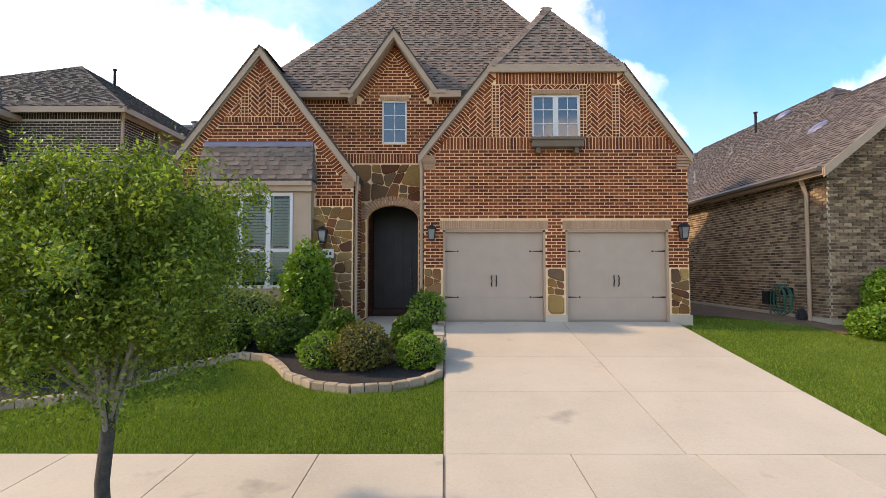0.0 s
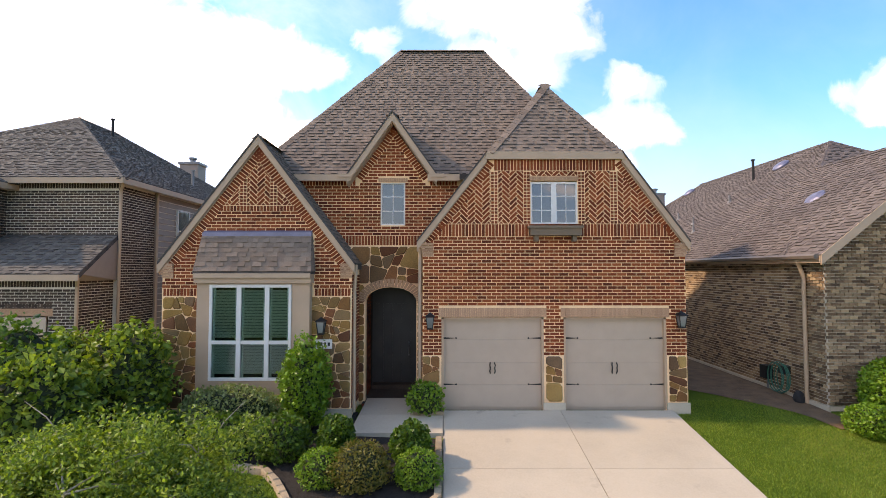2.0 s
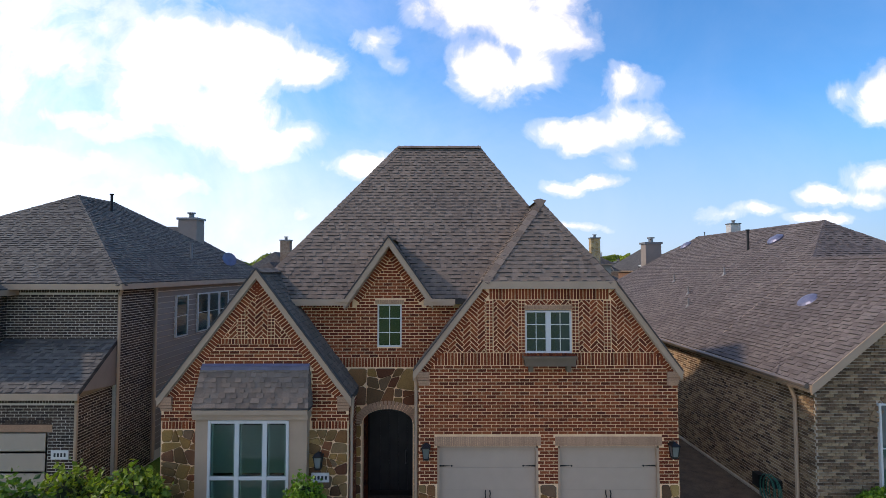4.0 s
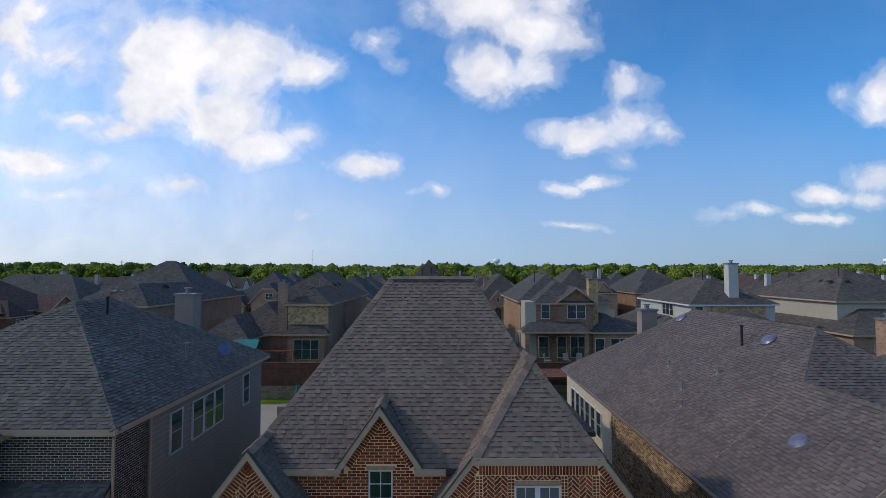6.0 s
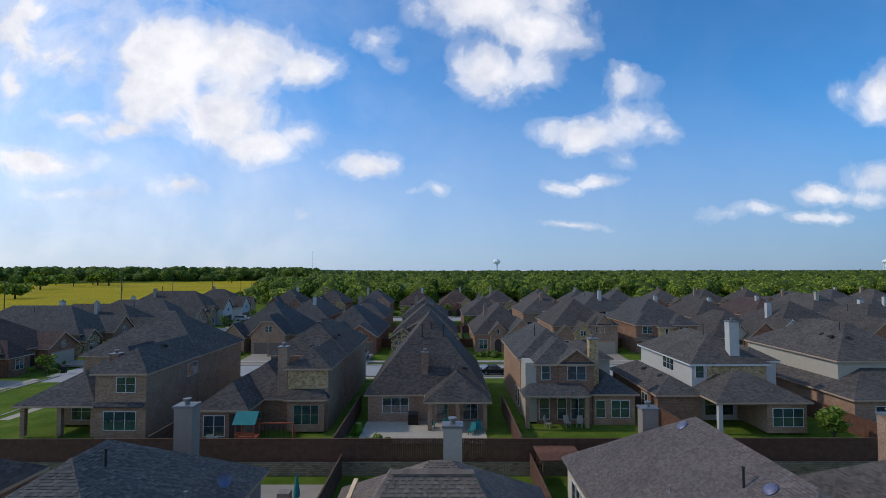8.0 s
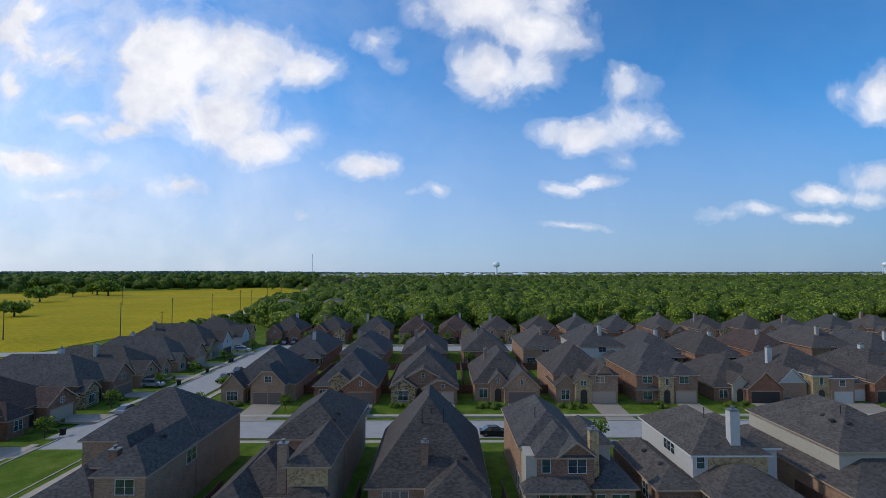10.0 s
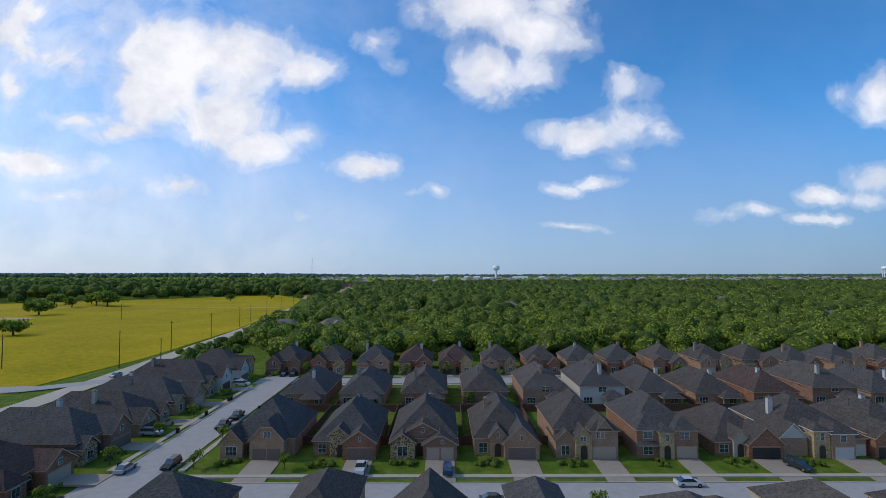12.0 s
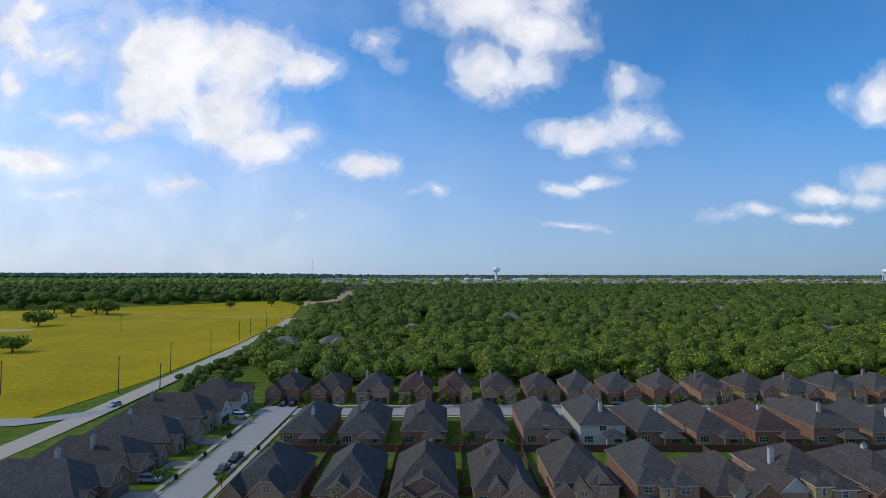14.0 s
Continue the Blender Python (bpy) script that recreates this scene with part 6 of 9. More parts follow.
m.box(-38.8, 38.4, 0, -32.75, 50.0, 2.75)
part("wall", m, BRICKS["tan"], h)
posts(h, [(-39.7, 35.15), (-36.2, 35.15), (-33.0, 35.15)], 0, 2.75, BRICKS["tan"])
m = Mesh()
m.prism([(-32.6, 34.45, 2.95), (-28.0, 34.45, 2.95), (-28.0, 34.84, 3.25), (-32.6, 34.84, 3.25)], (0, 0, -0.12))
part("pent_roof", m, MAT["roof_b"], h)
wins(h, "f", 34.82, 4.15, 1.5, [(-30.75, 1.85, 2)])
wins(h, "f", 34.82, 0.6, 1.8, [(-31.9, 3.1, 3)], glass="glass_teal")
wins(h, "f", 38.37, 0.5, 1.8, [(-37.6, 3.2, 3)], glass="glass_teal")
wins(h, "r", -27.87, 4.0, 1.5, [(42.4, 2.2, 2)])
flue(h, -33.0, 38.2, 3.0, 7.2, 0.95, 0.8, "brown")
roof_vent(h, -29.6, 41.0, 7.7, 0.55, "rubber")
# house to the right
h = row_house("mixed brick two-storey house with a rear gable and a covered patio", "brown", "roof_d")
wing(h, 8.9, 16.2, 42.3, 57.0, 6.15, 36, BRICKS["tan"], MAT["roof_b"])
wing(h, 10.1, 15.9, 39.3, 48.0, 6.15, 34, BRICKS["brown"], MAT["roof_b"])
wing(h, 12.4, 16.05, 39.2, 47.0, 6.2, 36, BRICKS["brown"], MAT["roof_b"], front="gable")
wing(h, 15.9, 20.2, 38.9, 55.0, 3.15, 33, BRICKS["tan"], MAT["roof_b"])
wing(h, 15.8, 19.2, 43.6, 52.0, 5.9, 32, MAT["siding_light"], MAT["roof_b"])
m = Mesh()
m.box(8.96, 39.3, 0.0, 10.1, 42.3, 6.1)
part("side_wall", m, MAT["siding_light"], h, "beige sided upper wall")
porch_roof(h, 8.28, 15.05, 37.0, 39.2, 3.28, 4.0, MAT["roof_b"], 1.2, 0.3)
posts(h, [(8.8, 37.35), (14.75, 37.35)], 0, 3.2, BRICKS["tan"])
wins(h, "f", 39.17, 4.3, 1.5, [(13.3, 1.95, 2)])
wins(h, "f", 39.27, 4.3, 1.5, [(10.6, 0.95, 1)], glass="glass_teal")
wins(h, "f", 39.17, 0.3, 2.2, [(10.3, 1.1, 1), (12.2, 1.0, 1), (13.6, 1.6, 2)])
wins(h, "f", 38.87, 0.55, 1.8, [(16.1, 1.0, 1), (17.7, 1.9, 2)], glass="glass_teal")
wins(h, "l", 8.87, 0.5, 2.0, [(43.0, 1.0, 1), (44.6, 1.0, 1)])
flue(h, 16.3, 40.3, 3.0, 8.4, 0.95, 0.85, "buff")
stack_pipe(h, 11.2, 46.0, 7.6, 9.2, 0.05, "rubber")
# white-sided house
h = row_house("beige-sided two-storey house with a taupe roof and covered patio", "rose", "roof_d")
wing(h, 26.95, 35.0, 40.55, 54.0, 5.85, 32, MAT["siding_white"], MAT["roof_d"], trim="trim_white")
wing(h, 22.4, 26.95, 38.6, 52.0, 3.1, 30, BRICKS["brown"], MAT["roof_d"])
wing(h, 26.95, 35.6, 35.6, 43.0, 3.15, 28, BRICKS["tan"], MAT["roof_d"], bottom=2.75)
wing(h, 34.0, 37.6, 43.0, 54.0, 5.75, 30, MAT["siding_white"], MAT["roof_d"], trim="trim_white")
m = Mesh()
m.box(28.6, 40.49, 3.4, 34.9, 40.55, 5.7)
part("stone_panel", m, BRICKS["buff"], h, "buff brick upper wall")
m = Mesh()
m.box(31.7, 35.65, 0, 35.55, 43.0, 2.75)
part("wall", m, BRICKS["tan"], h)
posts(h, [(27.25, 35.9)], 0, 2.75, MAT["siding_white"])
wins(h, "f", 35.62, 0.6, 1.8, [(32.2, 3.0, 3)], glass="glass_teal")
wins(h, "f", 40.52, 4.2, 1.35, [(27.3, 0.95, 1)], glass="glass_teal")
wins(h, "l", 26.92, 4.1, 1.4, [(44.6, 2.8, 3)])
wins(h, "f", 40.52, 0.3, 2.2, [(28.2, 1.4, 1), (29.9, 1.4, 1)])
wins(h, "l", 22.37, 0.8, 1.6, [(41.0, 1.6, 2)])
flue(h, 32.0, 41.7, 5.0, 10.05, 1.05, 0.9, "siding_white")
stack_pipe(h, 30.6, 45.0, 7.8, 9.4, 0.05, "rubber")
for x, y in ((24.2, 42.0), (24.0, 46.0)):
    roof_vent(h, x, y, 4.2, -0.3, "rubber")
# beige house beyond
h = row_house("beige and brick two-storey house with a long taupe roof", "rose", "roof_d")
wing(h, 42.6, 53.0, 40.55, 56.0, 6.2, 32, MAT["siding_light"], MAT["roof_d"])
wing(h, 41.0, 55.0, 36.6, 58.0, 3.1, 28, BRICKS["rose"], MAT["roof_d"])
wins(h, "f", 36.57, 0.5, 1.8, [(43.0, 2.2, 2), (48.0, 2.2, 2)])
for x, y in ((45.0, 44.5), (45.6, 46.5), (46.0, 43.4)):
    roof_vent(h, x, y, 8.1, -0.3, "rubber")
stack_pipe(h, 46.5, 45.0, 8.4, 9.6, 0.05, "rubber")
h = row_house("brown brick house with a taupe hip roof", "brown", "roof_a")
wing(h, 60.5, 73.0, 41.0, 58.0, 4.5, 36, BRICKS["brown"], MAT["roof_a"])
flue(h, 66.0, 43.0, 4.0, 9.0, 0.9, 0.8, "siding_white")

# ---------------------------------------------------------------- streets of the quarter
def strip(name, x0, x1, y0, y1, z, mat, label, category, thick=0.1):
    m = Mesh()
    m.box(x0, y0, z - thick, x1, y1, z)
    return whole(name, m, MAT[mat], label, category, "structure")


strip("road", -62, 220, 65.6, 74.4, 0.40, "concrete_road", "pale concrete residential street between rows of houses", "road")
strip("road", -62, 260, 150.5, 158.5, 0.42, "concrete_road", "pale concrete back street between rows of houses", "road")
m = Mesh()
m.put([(-58.6, -19, -1.1), (-49.4, -19, -1.1), (-49.4, 29, 0.1), (-58.6, 29, 0.1), (-49.4, 60, 0.80), (-58.6, 60, 0.80), (-49.4, 160, 0.75), (-58.6, 160, 0.75)], [(0, 1, 2, 3), (3, 2, 4, 5), (5, 4, 6, 7)])
whole("road", m, MAT["concrete_road"], "pale concrete cross street between two rows of houses", "road", "structure")
for x, xs_ in ((-59.9, -61.1), (-48.1, -46.9)):
    m = Mesh()
    a, b = min(x, xs_), max(x, xs_)
    for ya, yb in ((33, 62), (79, 146)):
        m.box(a, ya, 0.3, b, yb, 0.86)
    whole("sidewalk", m, MAT["concrete"], "pale concrete sidewalk beside the cross street", "sidewalk", "structure")
for y, z in ((77.0, 0.66), (63.4, 0.66), (148.3, 0.62), (161.0, 0.60)):
    strip("sidewalk", -46, 220, y - 0.6, y + 0.6, z, "concrete", "pale concrete sidewalk beside the street", "sidewalk", 0.3)
for x in (-58.75, -49.25):
    strip("kerb", x - 0.1, x + 0.1, 33, 64.0, 0.92, "concrete", "raised concrete kerb", "kerb", 0.3)
    strip("kerb", x - 0.1, x + 0.1, 76.0, 149.0, 0.90, "concrete", "raised concrete kerb", "kerb", 0.3)
for y in (65.5, 74.5):
    strip("kerb", -49, 220, y - 0.1, y + 0.1, 0.55, "concrete", "raised concrete kerb", "kerb", 0.3)
# grass inside the quarter, the yellow field and the road along it
FIELD = [(-133, 120), (-126, 200), (-130, 300), (-150, 480), (-185, 640), (-250, 745), (-390, 630), (-500, 552), (-900, 470), (-900, 60), (-200, 60), (-135, 100)]
m = Mesh()
slab(m, [(x, y, 0.62 if y < 200 else 0.42) for x, y in FIELD[::-1]], 0.8)
whole("field", m, MAT["field"], "mown yellow-green hay field beyond the houses", "field", "structure")
m = Mesh()
ctr = [(-112, 40), (-113, 100), (-114, 150), (-117, 200), (-120, 250), (-124, 300), (-132, 380), (-146, 470)]
m.put([(x + s * 4.2, y, 0.75) for x, y in ctr for s in (-1, 1)], [(2 * i, 2 * i + 1, 2 * i + 3, 2 * i + 2) for i in range(len(ctr) - 1)])
whole("road", m, MAT["concrete"], "pale country road between the field and the houses", "road", "structure")
m = Mesh()
m.put([(-200, 130, 0.76), (-128, 138, 0.76), (-110, 150, 0.76), (-110, 158, 0.76), (-128, 146, 0.76), (-200, 140, 0.76)], [(0, 1, 4, 5), (1, 2, 3, 4)])
whole("road", m, MAT["concrete_road"], "side road turning off into the field", "road", "structure")
m = Mesh()
m.put([(-900, 128, 0.7), (-138, 128, 0.7), (-140, 60, 0.7), (-900, 60, 0.7)], [(3, 2, 1, 0)])
whole("pasture", m, MAT["ground"], "green grass pasture beside the road", "grass", "structure")

m = Mesh()
trk = [(-470, 484), (-396, 489), (-326, 495), (-240, 493), (-165, 488), (-150, 490)]
m.put([(x, y + d, 0.50 + 0.18 * (y < 200)) for x, y in trk for d in (-2.4, 2.4)], [(2 * i, 2 * i + 2, 2 * i + 3, 2 * i + 1) for i in range(len(trk) - 1)])
whole("farm_track", m, MAT["sand"], "pale dirt track across the hay field", "track", "structure")
m = Mesh()
m.prism([(-345 + 26 * math.cos(a), 374 + 9 * math.sin(a) + 1.5 * math.sin(3 * a), 0.52) for a in [2 * math.pi * k / 24 for k in range(24)]], (0, 0, -0.1))
whole("bare_patch", m, MAT["sand"], "pale bare patch of ground in the hay field", "ground", "structure", fix=True)

# ---------------------------------------------------------------- rows of houses further off
def drive_pad(x0, x1, y0, y1, z0, z1):
    m = Mesh()
    m.prism([(x0, y0, z0), (x1, y0, z0), (x1, y1, z1), (x0, y1, z1)], (0, 0, -0.15))
    whole("driveway", m, MAT["drive_far"], "brownish concrete driveway in front of a garage", "driveway", "structure")


Z3, Y3 = 0.8, 84.0
B = BRICKS
# corner house, like the first one
h = row_house("tan brick house with a bay gable and wooden garage doors", "", "", z=Z3, group="third row")
wing(h, -42.8, -29.0, 86.5, 104.0, 3.6, 40, B["tan"], MAT["roof_b"])
wing(h, -43.0, -38.6, 84.6, 92.0, 3.2, 48, B["tan"], MAT["roof_b"], front="gable")
wing(h, -37.0, -30.4, 84.0, 93.0, 3.9, 46, B["tan"], MAT["roof_b"], front="gable", clip_at=6.4)
garage(h, -36.4, -31.0, 83.98, 0, 2.2, "garage_far", 2)
wins(h, "f", 83.97, 4.2, 1.2, [(-34.3, 1.4, 2)])
wins(h, "f", 84.55, 0.6, 1.8, [(-41.9, 2.2, 3)])
entry(h, -37.8, 86.48)
flue(h, -36.0, 100.0, 3.6, 8.2, 0.85, 0.8, "siding")
# B
h = row_house("red brick house with a stone gable and brown garage door", "", "", z=Z3, group="third row")
wing(h, -25.0, -12.6, 86.5, 106.0, 3.4, 40, B["red"], MAT["roof_b"])
wing(h, -19.0, -12.6, 84.0, 92.0, 3.4, 34, B["red"], MAT["roof_b"], front="gable")
wing(h, -21.8, -18.2, 85.4, 92.0, 4.4, 38, B["stone"], MAT["roof_b"], front="gable")
wing(h, -25.2, -21.4, 86.0, 92.0, 3.2, 34, B["red"], MAT["roof_b"], front="hip")
garage(h, -18.0, -13.3, 83.98, 0, 2.2, "garage_far", 2)
wins(h, "f", 83.97, 3.5, 0.9, [(-15.9, 0.5, 1)])
wins(h, "f", 85.95, 0.6, 1.8, [(-24.2, 1.6, 2)])
entry(h, -19.7, 85.37)
flue(h, -18.6, 99.0, 3.4, 8.4, 0.85, 0.8, "rose")
# C
h = row_house("brown brick house with a stone front and brown hip roof", "", "", z=Z3, group="third row")
wing(h, -9.6, 3.1, 86.5, 106.0, 3.6, 40, B["brown"], MAT["roof_a"])
wing(h, -9.8, -5.0, 84.6, 92.0, 3.2, 34, B["stone"], MAT["roof_a"], front="gable")
wing(h, -7.0, 0.0, 86.2, 93.0, 4.6, 28, B["brown"], MAT["roof_a"], front="gable")
wing(h, -3.4, 3.2, 84.0, 92.0, 3.0, 30, B["brown"], MAT["roof_a"], front="gable", clip_at=4.6)
garage(h, -2.7, 2.5, 83.98, 0, 2.2, "garage", 2)
wins(h, "f", 84.57, 0.5, 1.9, [(-8.4, 2.0, 2)])
wins(h, "f", 86.16, 4.5, 1.0, [(-3.9, 0.7, 1)])
wins(h, "f", 83.96, 3.0, 0.8, [(0.0, 0.7, 1)])
entry(h, -4.2, 86.1)
flue(h, -2.2, 100.0, 3.6, 8.6, 0.85, 0.8, "rose")
# D
h = row_house("tan brick house with two front gables and a wide garage door", "", "", z=Z3, group="third row")
wing(h, 6.7, 18.4, 86.5, 106.0, 3.6, 42, B["tan"], MAT["roof_a"])
wing(h, 12.4, 19.2, 84.0, 96.0, 3.2, 44, B["tan"], MAT["roof_b"], front="gable")
wing(h, 9.8, 13.0, 85.6, 94.0, 4.0, 48, B["tan"], MAT["roof_b"], front="gable")
garage(h, 13.2, 18.4, 83.98, 0, 2.2, "garage_far", 1)
wins(h, "f", 83.97, 3.6, 1.0, [(15.5, 0.5, 1)])
wins(h, "f", 85.57, 3.6, 1.0, [(11.1, 0.5, 1)])
wins(h, "f", 86.47, 0.5, 1.9, [(7.6, 1.7, 2)], glass="glass_teal")
entry(h, 11.3, 85.57, 0, 1.3, 2.6)
flue(h, 9.8, 97.0, 3.6, 8.4, 0.8, 0.8, "rose")
# E
h = row_house("rose brick two-storey house with a buff stone entry gable", "", "", z=Z3, group="third row")
wing(h, 22.6, 34.2, 87.0, 104.0, 5.2, 40, B["rose"], MAT["roof_a"])
wing(h, 29.2, 34.6, 84.4, 95.0, 5.6, 34, B["rose"], MAT["roof_a"])
wing(h, 30.6, 33.2, 84.35, 92.0, 5.8, 52, B["rose"], MAT["roof_a"], front="gable")
wing(h, 26.2, 29.4, 84.0, 93.0, 4.2, 48, B["buff"], MAT["roof_a"], front="gable")
wing(h, 22.6, 26.6, 85.0, 93.0, 3.4, 44, B["rose"], MAT["roof_a"], front="gable")
garage(h, 29.5, 34.1, 84.36, 0, 2.2, "garage", 1)
wins(h, "f", 84.36, 3.9, 1.3, [(30.3, 1.7, 2)], glass="glass_teal")
wins(h, "f", 83.96, 3.4, 1.0, [(27.2, 1.1, 2)])
wins(h, "f", 84.96, 0.5, 1.9, [(23.6, 1.7, 2)])
entry(h, 27.8, 83.97, 0, 1.3, 2.7)
# F
h = row_house("grey-brown brick two-storey house with buff stone entry", "", "", z=Z3, group="third row")
wing(h, 38.4, 50.0, 86.5, 103.0, 5.6, 38, B["brown"], MAT["roof_b"])
wing(h, 38.4, 43.0, 84.8, 92.0, 5.6, 38, B["brown"], MAT["roof_b"])
wing(h, 45.6, 50.2, 84.4, 92.0, 5.6, 36, B["brown"], MAT["roof_b"])
wing(h, 42.6, 45.4, 84.0, 92.0, 5.3, 30, B["buff"], MAT["roof_b"])
porch_roof(h, 38.2, 42.6, 83.8, 84.8, 2.7, 3.2, MAT["roof_b"])
garage(h, 45.9, 49.9, 84.36, 0, 2.2, "garage", 1)
wins(h, "f", 84.76, 3.7, 1.4, [(39.6, 1.9, 2)], glass="glass_teal")
wins(h, "f", 84.76, 0.6, 1.6, [(39.6, 1.9, 2)], glass="glass_teal")
wins(h, "f", 84.36, 3.7, 1.4, [(46.6, 1.9, 2)], glass="glass_teal")
wins(h, "f", 83.96, 3.4, 1.4, [(43.7, 0.7, 1)])
entry(h, 44.0, 83.97, 0, 1.2, 2.6)
# G
h = row_house("brown brick single-storey house with a wide arched timber gable", "", "", z=Z3, group="third row")
wing(h, 54.2, 67.0, 86.5, 104.0, 3.0, 34, B["brown"], MAT["roof_a"])
wing(h, 59.8, 66.6, 84.0, 93.0, 2.9, 42, B["red"], MAT["roof_a"], front="gable")
wing(h, 57.6, 60.6, 85.2, 93.0, 3.6, 48, MAT["siding_light"], MAT["roof_a"], front="gable")
wing(h, 54.2, 58.0, 86.0, 92.0, 2.9, 36, B["red"], MAT["roof_a"])
garage(h, 60.5, 65.9, 83.98, 0, 2.2, "dark_door", 1)
wins(h, "f", 85.97, 0.5, 1.7, [(55.2, 1.8, 2)])
entry(h, 58.9, 85.17)
# H
h = row_house("rose brick two-storey house with white trim", "", "", z=Z3, group="third row")
wing(h, 68.0, 83.0, 87.0, 104.0, 4.4, 34, B["rose"], MAT["roof_a"], trim="trim_white")
wing(h, 66.8, 72.4, 85.6, 95.0, 3.6, 44, B["rose"], MAT["roof_a"], front="gable", trim="trim_white", gable=MAT["siding_white"])
wing(h, 72.8, 76.0, 84.4, 94.0, 5.4, 30, B["buff"], MAT["roof_a"], trim="trim_white")
wing(h, 76.0, 80.6, 84.0, 94.0, 5.0, 30, B["rose"], MAT["roof_a"], trim="trim_white")
wing(h, 80.6, 84.0, 85.6, 94.0, 3.6, 30, B["tan"], MAT["roof_a"])
garage(h, 76.6, 80.2, 83.98, 0, 2.2, "siding_white", 1)
garage(h, 80.9, 83.8, 85.58, 0, 2.2, "siding_white", 1)
wins(h, "f", 83.96, 3.2, 1.3, [(77.6, 1.2, 1)])
wins(h, "f", 84.36, 3.4, 1.5, [(74.0, 0.8, 1)])
entry(h, 74.4, 84.37)
flue(h, 70.5, 94.0, 4.4, 9.2, 1.0, 0.8, "siding_white")
for x0, x1 in ((-36.6, -30.8), (-18.2, -13.1), (-2.9, 2.7), (13.0, 18.6), (29.3, 34.3), (45.7, 50.1), (60.4, 66.0), (76.5, 83.9)):
    drive_pad(x0, x1, 74.5, Y3 - 0.05, 0.50, Z3 + 0.03)
ROOFS = [MAT["roof_a"], MAT["roof_b"], MAT["roof_a"], MAT["roof_d"], MAT["roof_b"]]
WALLS = ["red", "brown", "tan", "rose", "brown", "red"]


def plain_house(label, x, y, z, rz, w_, d_, top, pitch, brick, roof, rng, back=False, chim=None, group=""):
    """A house of the common kind: hipped block, two front gables, garage, entry and windows. Its front looks along -y before turning."""
    hh = tagged(thing("house", (x, y, z), label, "house", group, rz=rz))
    wing(hh, -w_ / 2, w_ / 2, 2.2, d_, top, pitch, brick, roof)
    if not back:
        s = rng.choice((-1, 1))
        a, b = (0.3, w_ / 2) if s > 0 else (-w_ / 2, -0.3)
        acc = rng.choice((brick, brick, B["buff"], B["stone"]))
        wing(hh, a - 0.2, b + 0.02 * s + (0.1 if s > 0 else -0.1), 0.0, 8.0, top * rng.uniform(0.78, 0.98), rng.uniform(34, 44), brick, roof, front="gable")
        c, e = (-w_ / 2 - 0.1, -w_ / 2 + 4.0) if s > 0 else (w_ / 2 - 4.0, w_ / 2 + 0.1)
        wing(hh, c, e, 0.9, 8.0, top * rng.uniform(0.7, 0.95), rng.uniform(38, 48), acc, roof, front=rng.choice(("gable", "gable", "hip")))
        garage(hh, a + 0.4, b - 0.6, -0.02, 0, 2.2, rng.choice(("garage", "garage_far", "dark_door")), rng.choice((1, 2)))
        wins(hh, "f", 0.87, 0.6, 1.7, [((c + e) / 2 - 0.8, 1.6, 2)])
        wins(hh, "f", -0.03, top * 0.78 + 0.1 if top < 4.5 else 3.6, 1.1, [((a + b) / 2 - 0.5, 1.0, 2)])
        entry(hh, -0.7 * s if s > 0 else 0.7, 2.18, 0)
        wins(hh, "f", 2.17, top - 1.7, 1.1, [(-1.6 * s - 0.4, 0.8, 1)] if top > 4.5 else [])
    else:
        wins(hh, "f", 2.17, 0.6, 1.7, [(-w_ / 2 + 1.0, 2.4, 3), (w_ / 2 - 3.0, 2.0, 2)])
        if top > 4.5:
            wins(hh, "f", 2.17, 3.7, 1.4, [(-1.0, 2.0, 2)])
        wing(hh, 0.0, w_ / 2 - 0.8, -0.6, 4.0, 2.9, 30, brick, roof, bottom=2.6)
        posts(hh, [(0.3, -0.3), (w_ / 2 - 1.1, -0.3)], 0, 2.6, brick)
    cx, cy = chim or (rng.uniform(-0.3, 0.3) * w_, rng.uniform(0.45, 0.8) * d_)
    zt = top + min(w_, d_ - 2.2) / 2 * math.tan(radians(pitch)) + 0.7
    flue(hh, cx, cy, top, zt, 0.85, 0.8, rng.choice(("siding_white", "siding_white", "siding_light", "rose", "siding")))
    stack_pipe(hh, rng.uniform(-0.2, 0.2) * w_, d_ * 0.55, zt - 2.4, zt - 0.9, 0.05, "rubber")
    return hh


RH = random.Random(21)
# third row, further to the right
for i, x in enumerate((91.0, 106.5, 122.0)):
    plain_house("brick house with steep front gables and a grey roof", x, Y3, Z3, 0, 12.6, 20, 4.4, 36, B[WALLS[i]], ROOFS[i], RH, group="third row")
    drive_pad(x + 0.5, x + 5.5, 74.5, Y3 - 0.1, 0.5, Z3 + 0.03)
# fourth row, seen from behind
for i, (x, tp) in enumerate(zip((-37.5, -21.5, -4.6, 12.2, 28.5, 44.0, 59.5, 75.5, 91.5, 107.5, 123.5, 139.5), (3.6, 3.6, 3.8, 4.2, 4.8, 5.4, 3.8, 3.4, 3.8, 5.0, 3.6, 3.6))):
    rf = MAT["roof_c"] if i in (8,) else ROOFS[(i * 3 + 1) % 5]
    wl = MAT["siding_white"] if i in (5,) else B[WALLS[(i * 2 + 1) % 6]]
    plain_house("brick house seen from its garden side under a grey hip roof", x, 120.5, 0.6, 0, 12.2, 24, tp, 36, wl, rf, RH, back=True, chim=(RH.uniform(-3, 4), RH.uniform(4.5, 9)), group="fourth row")
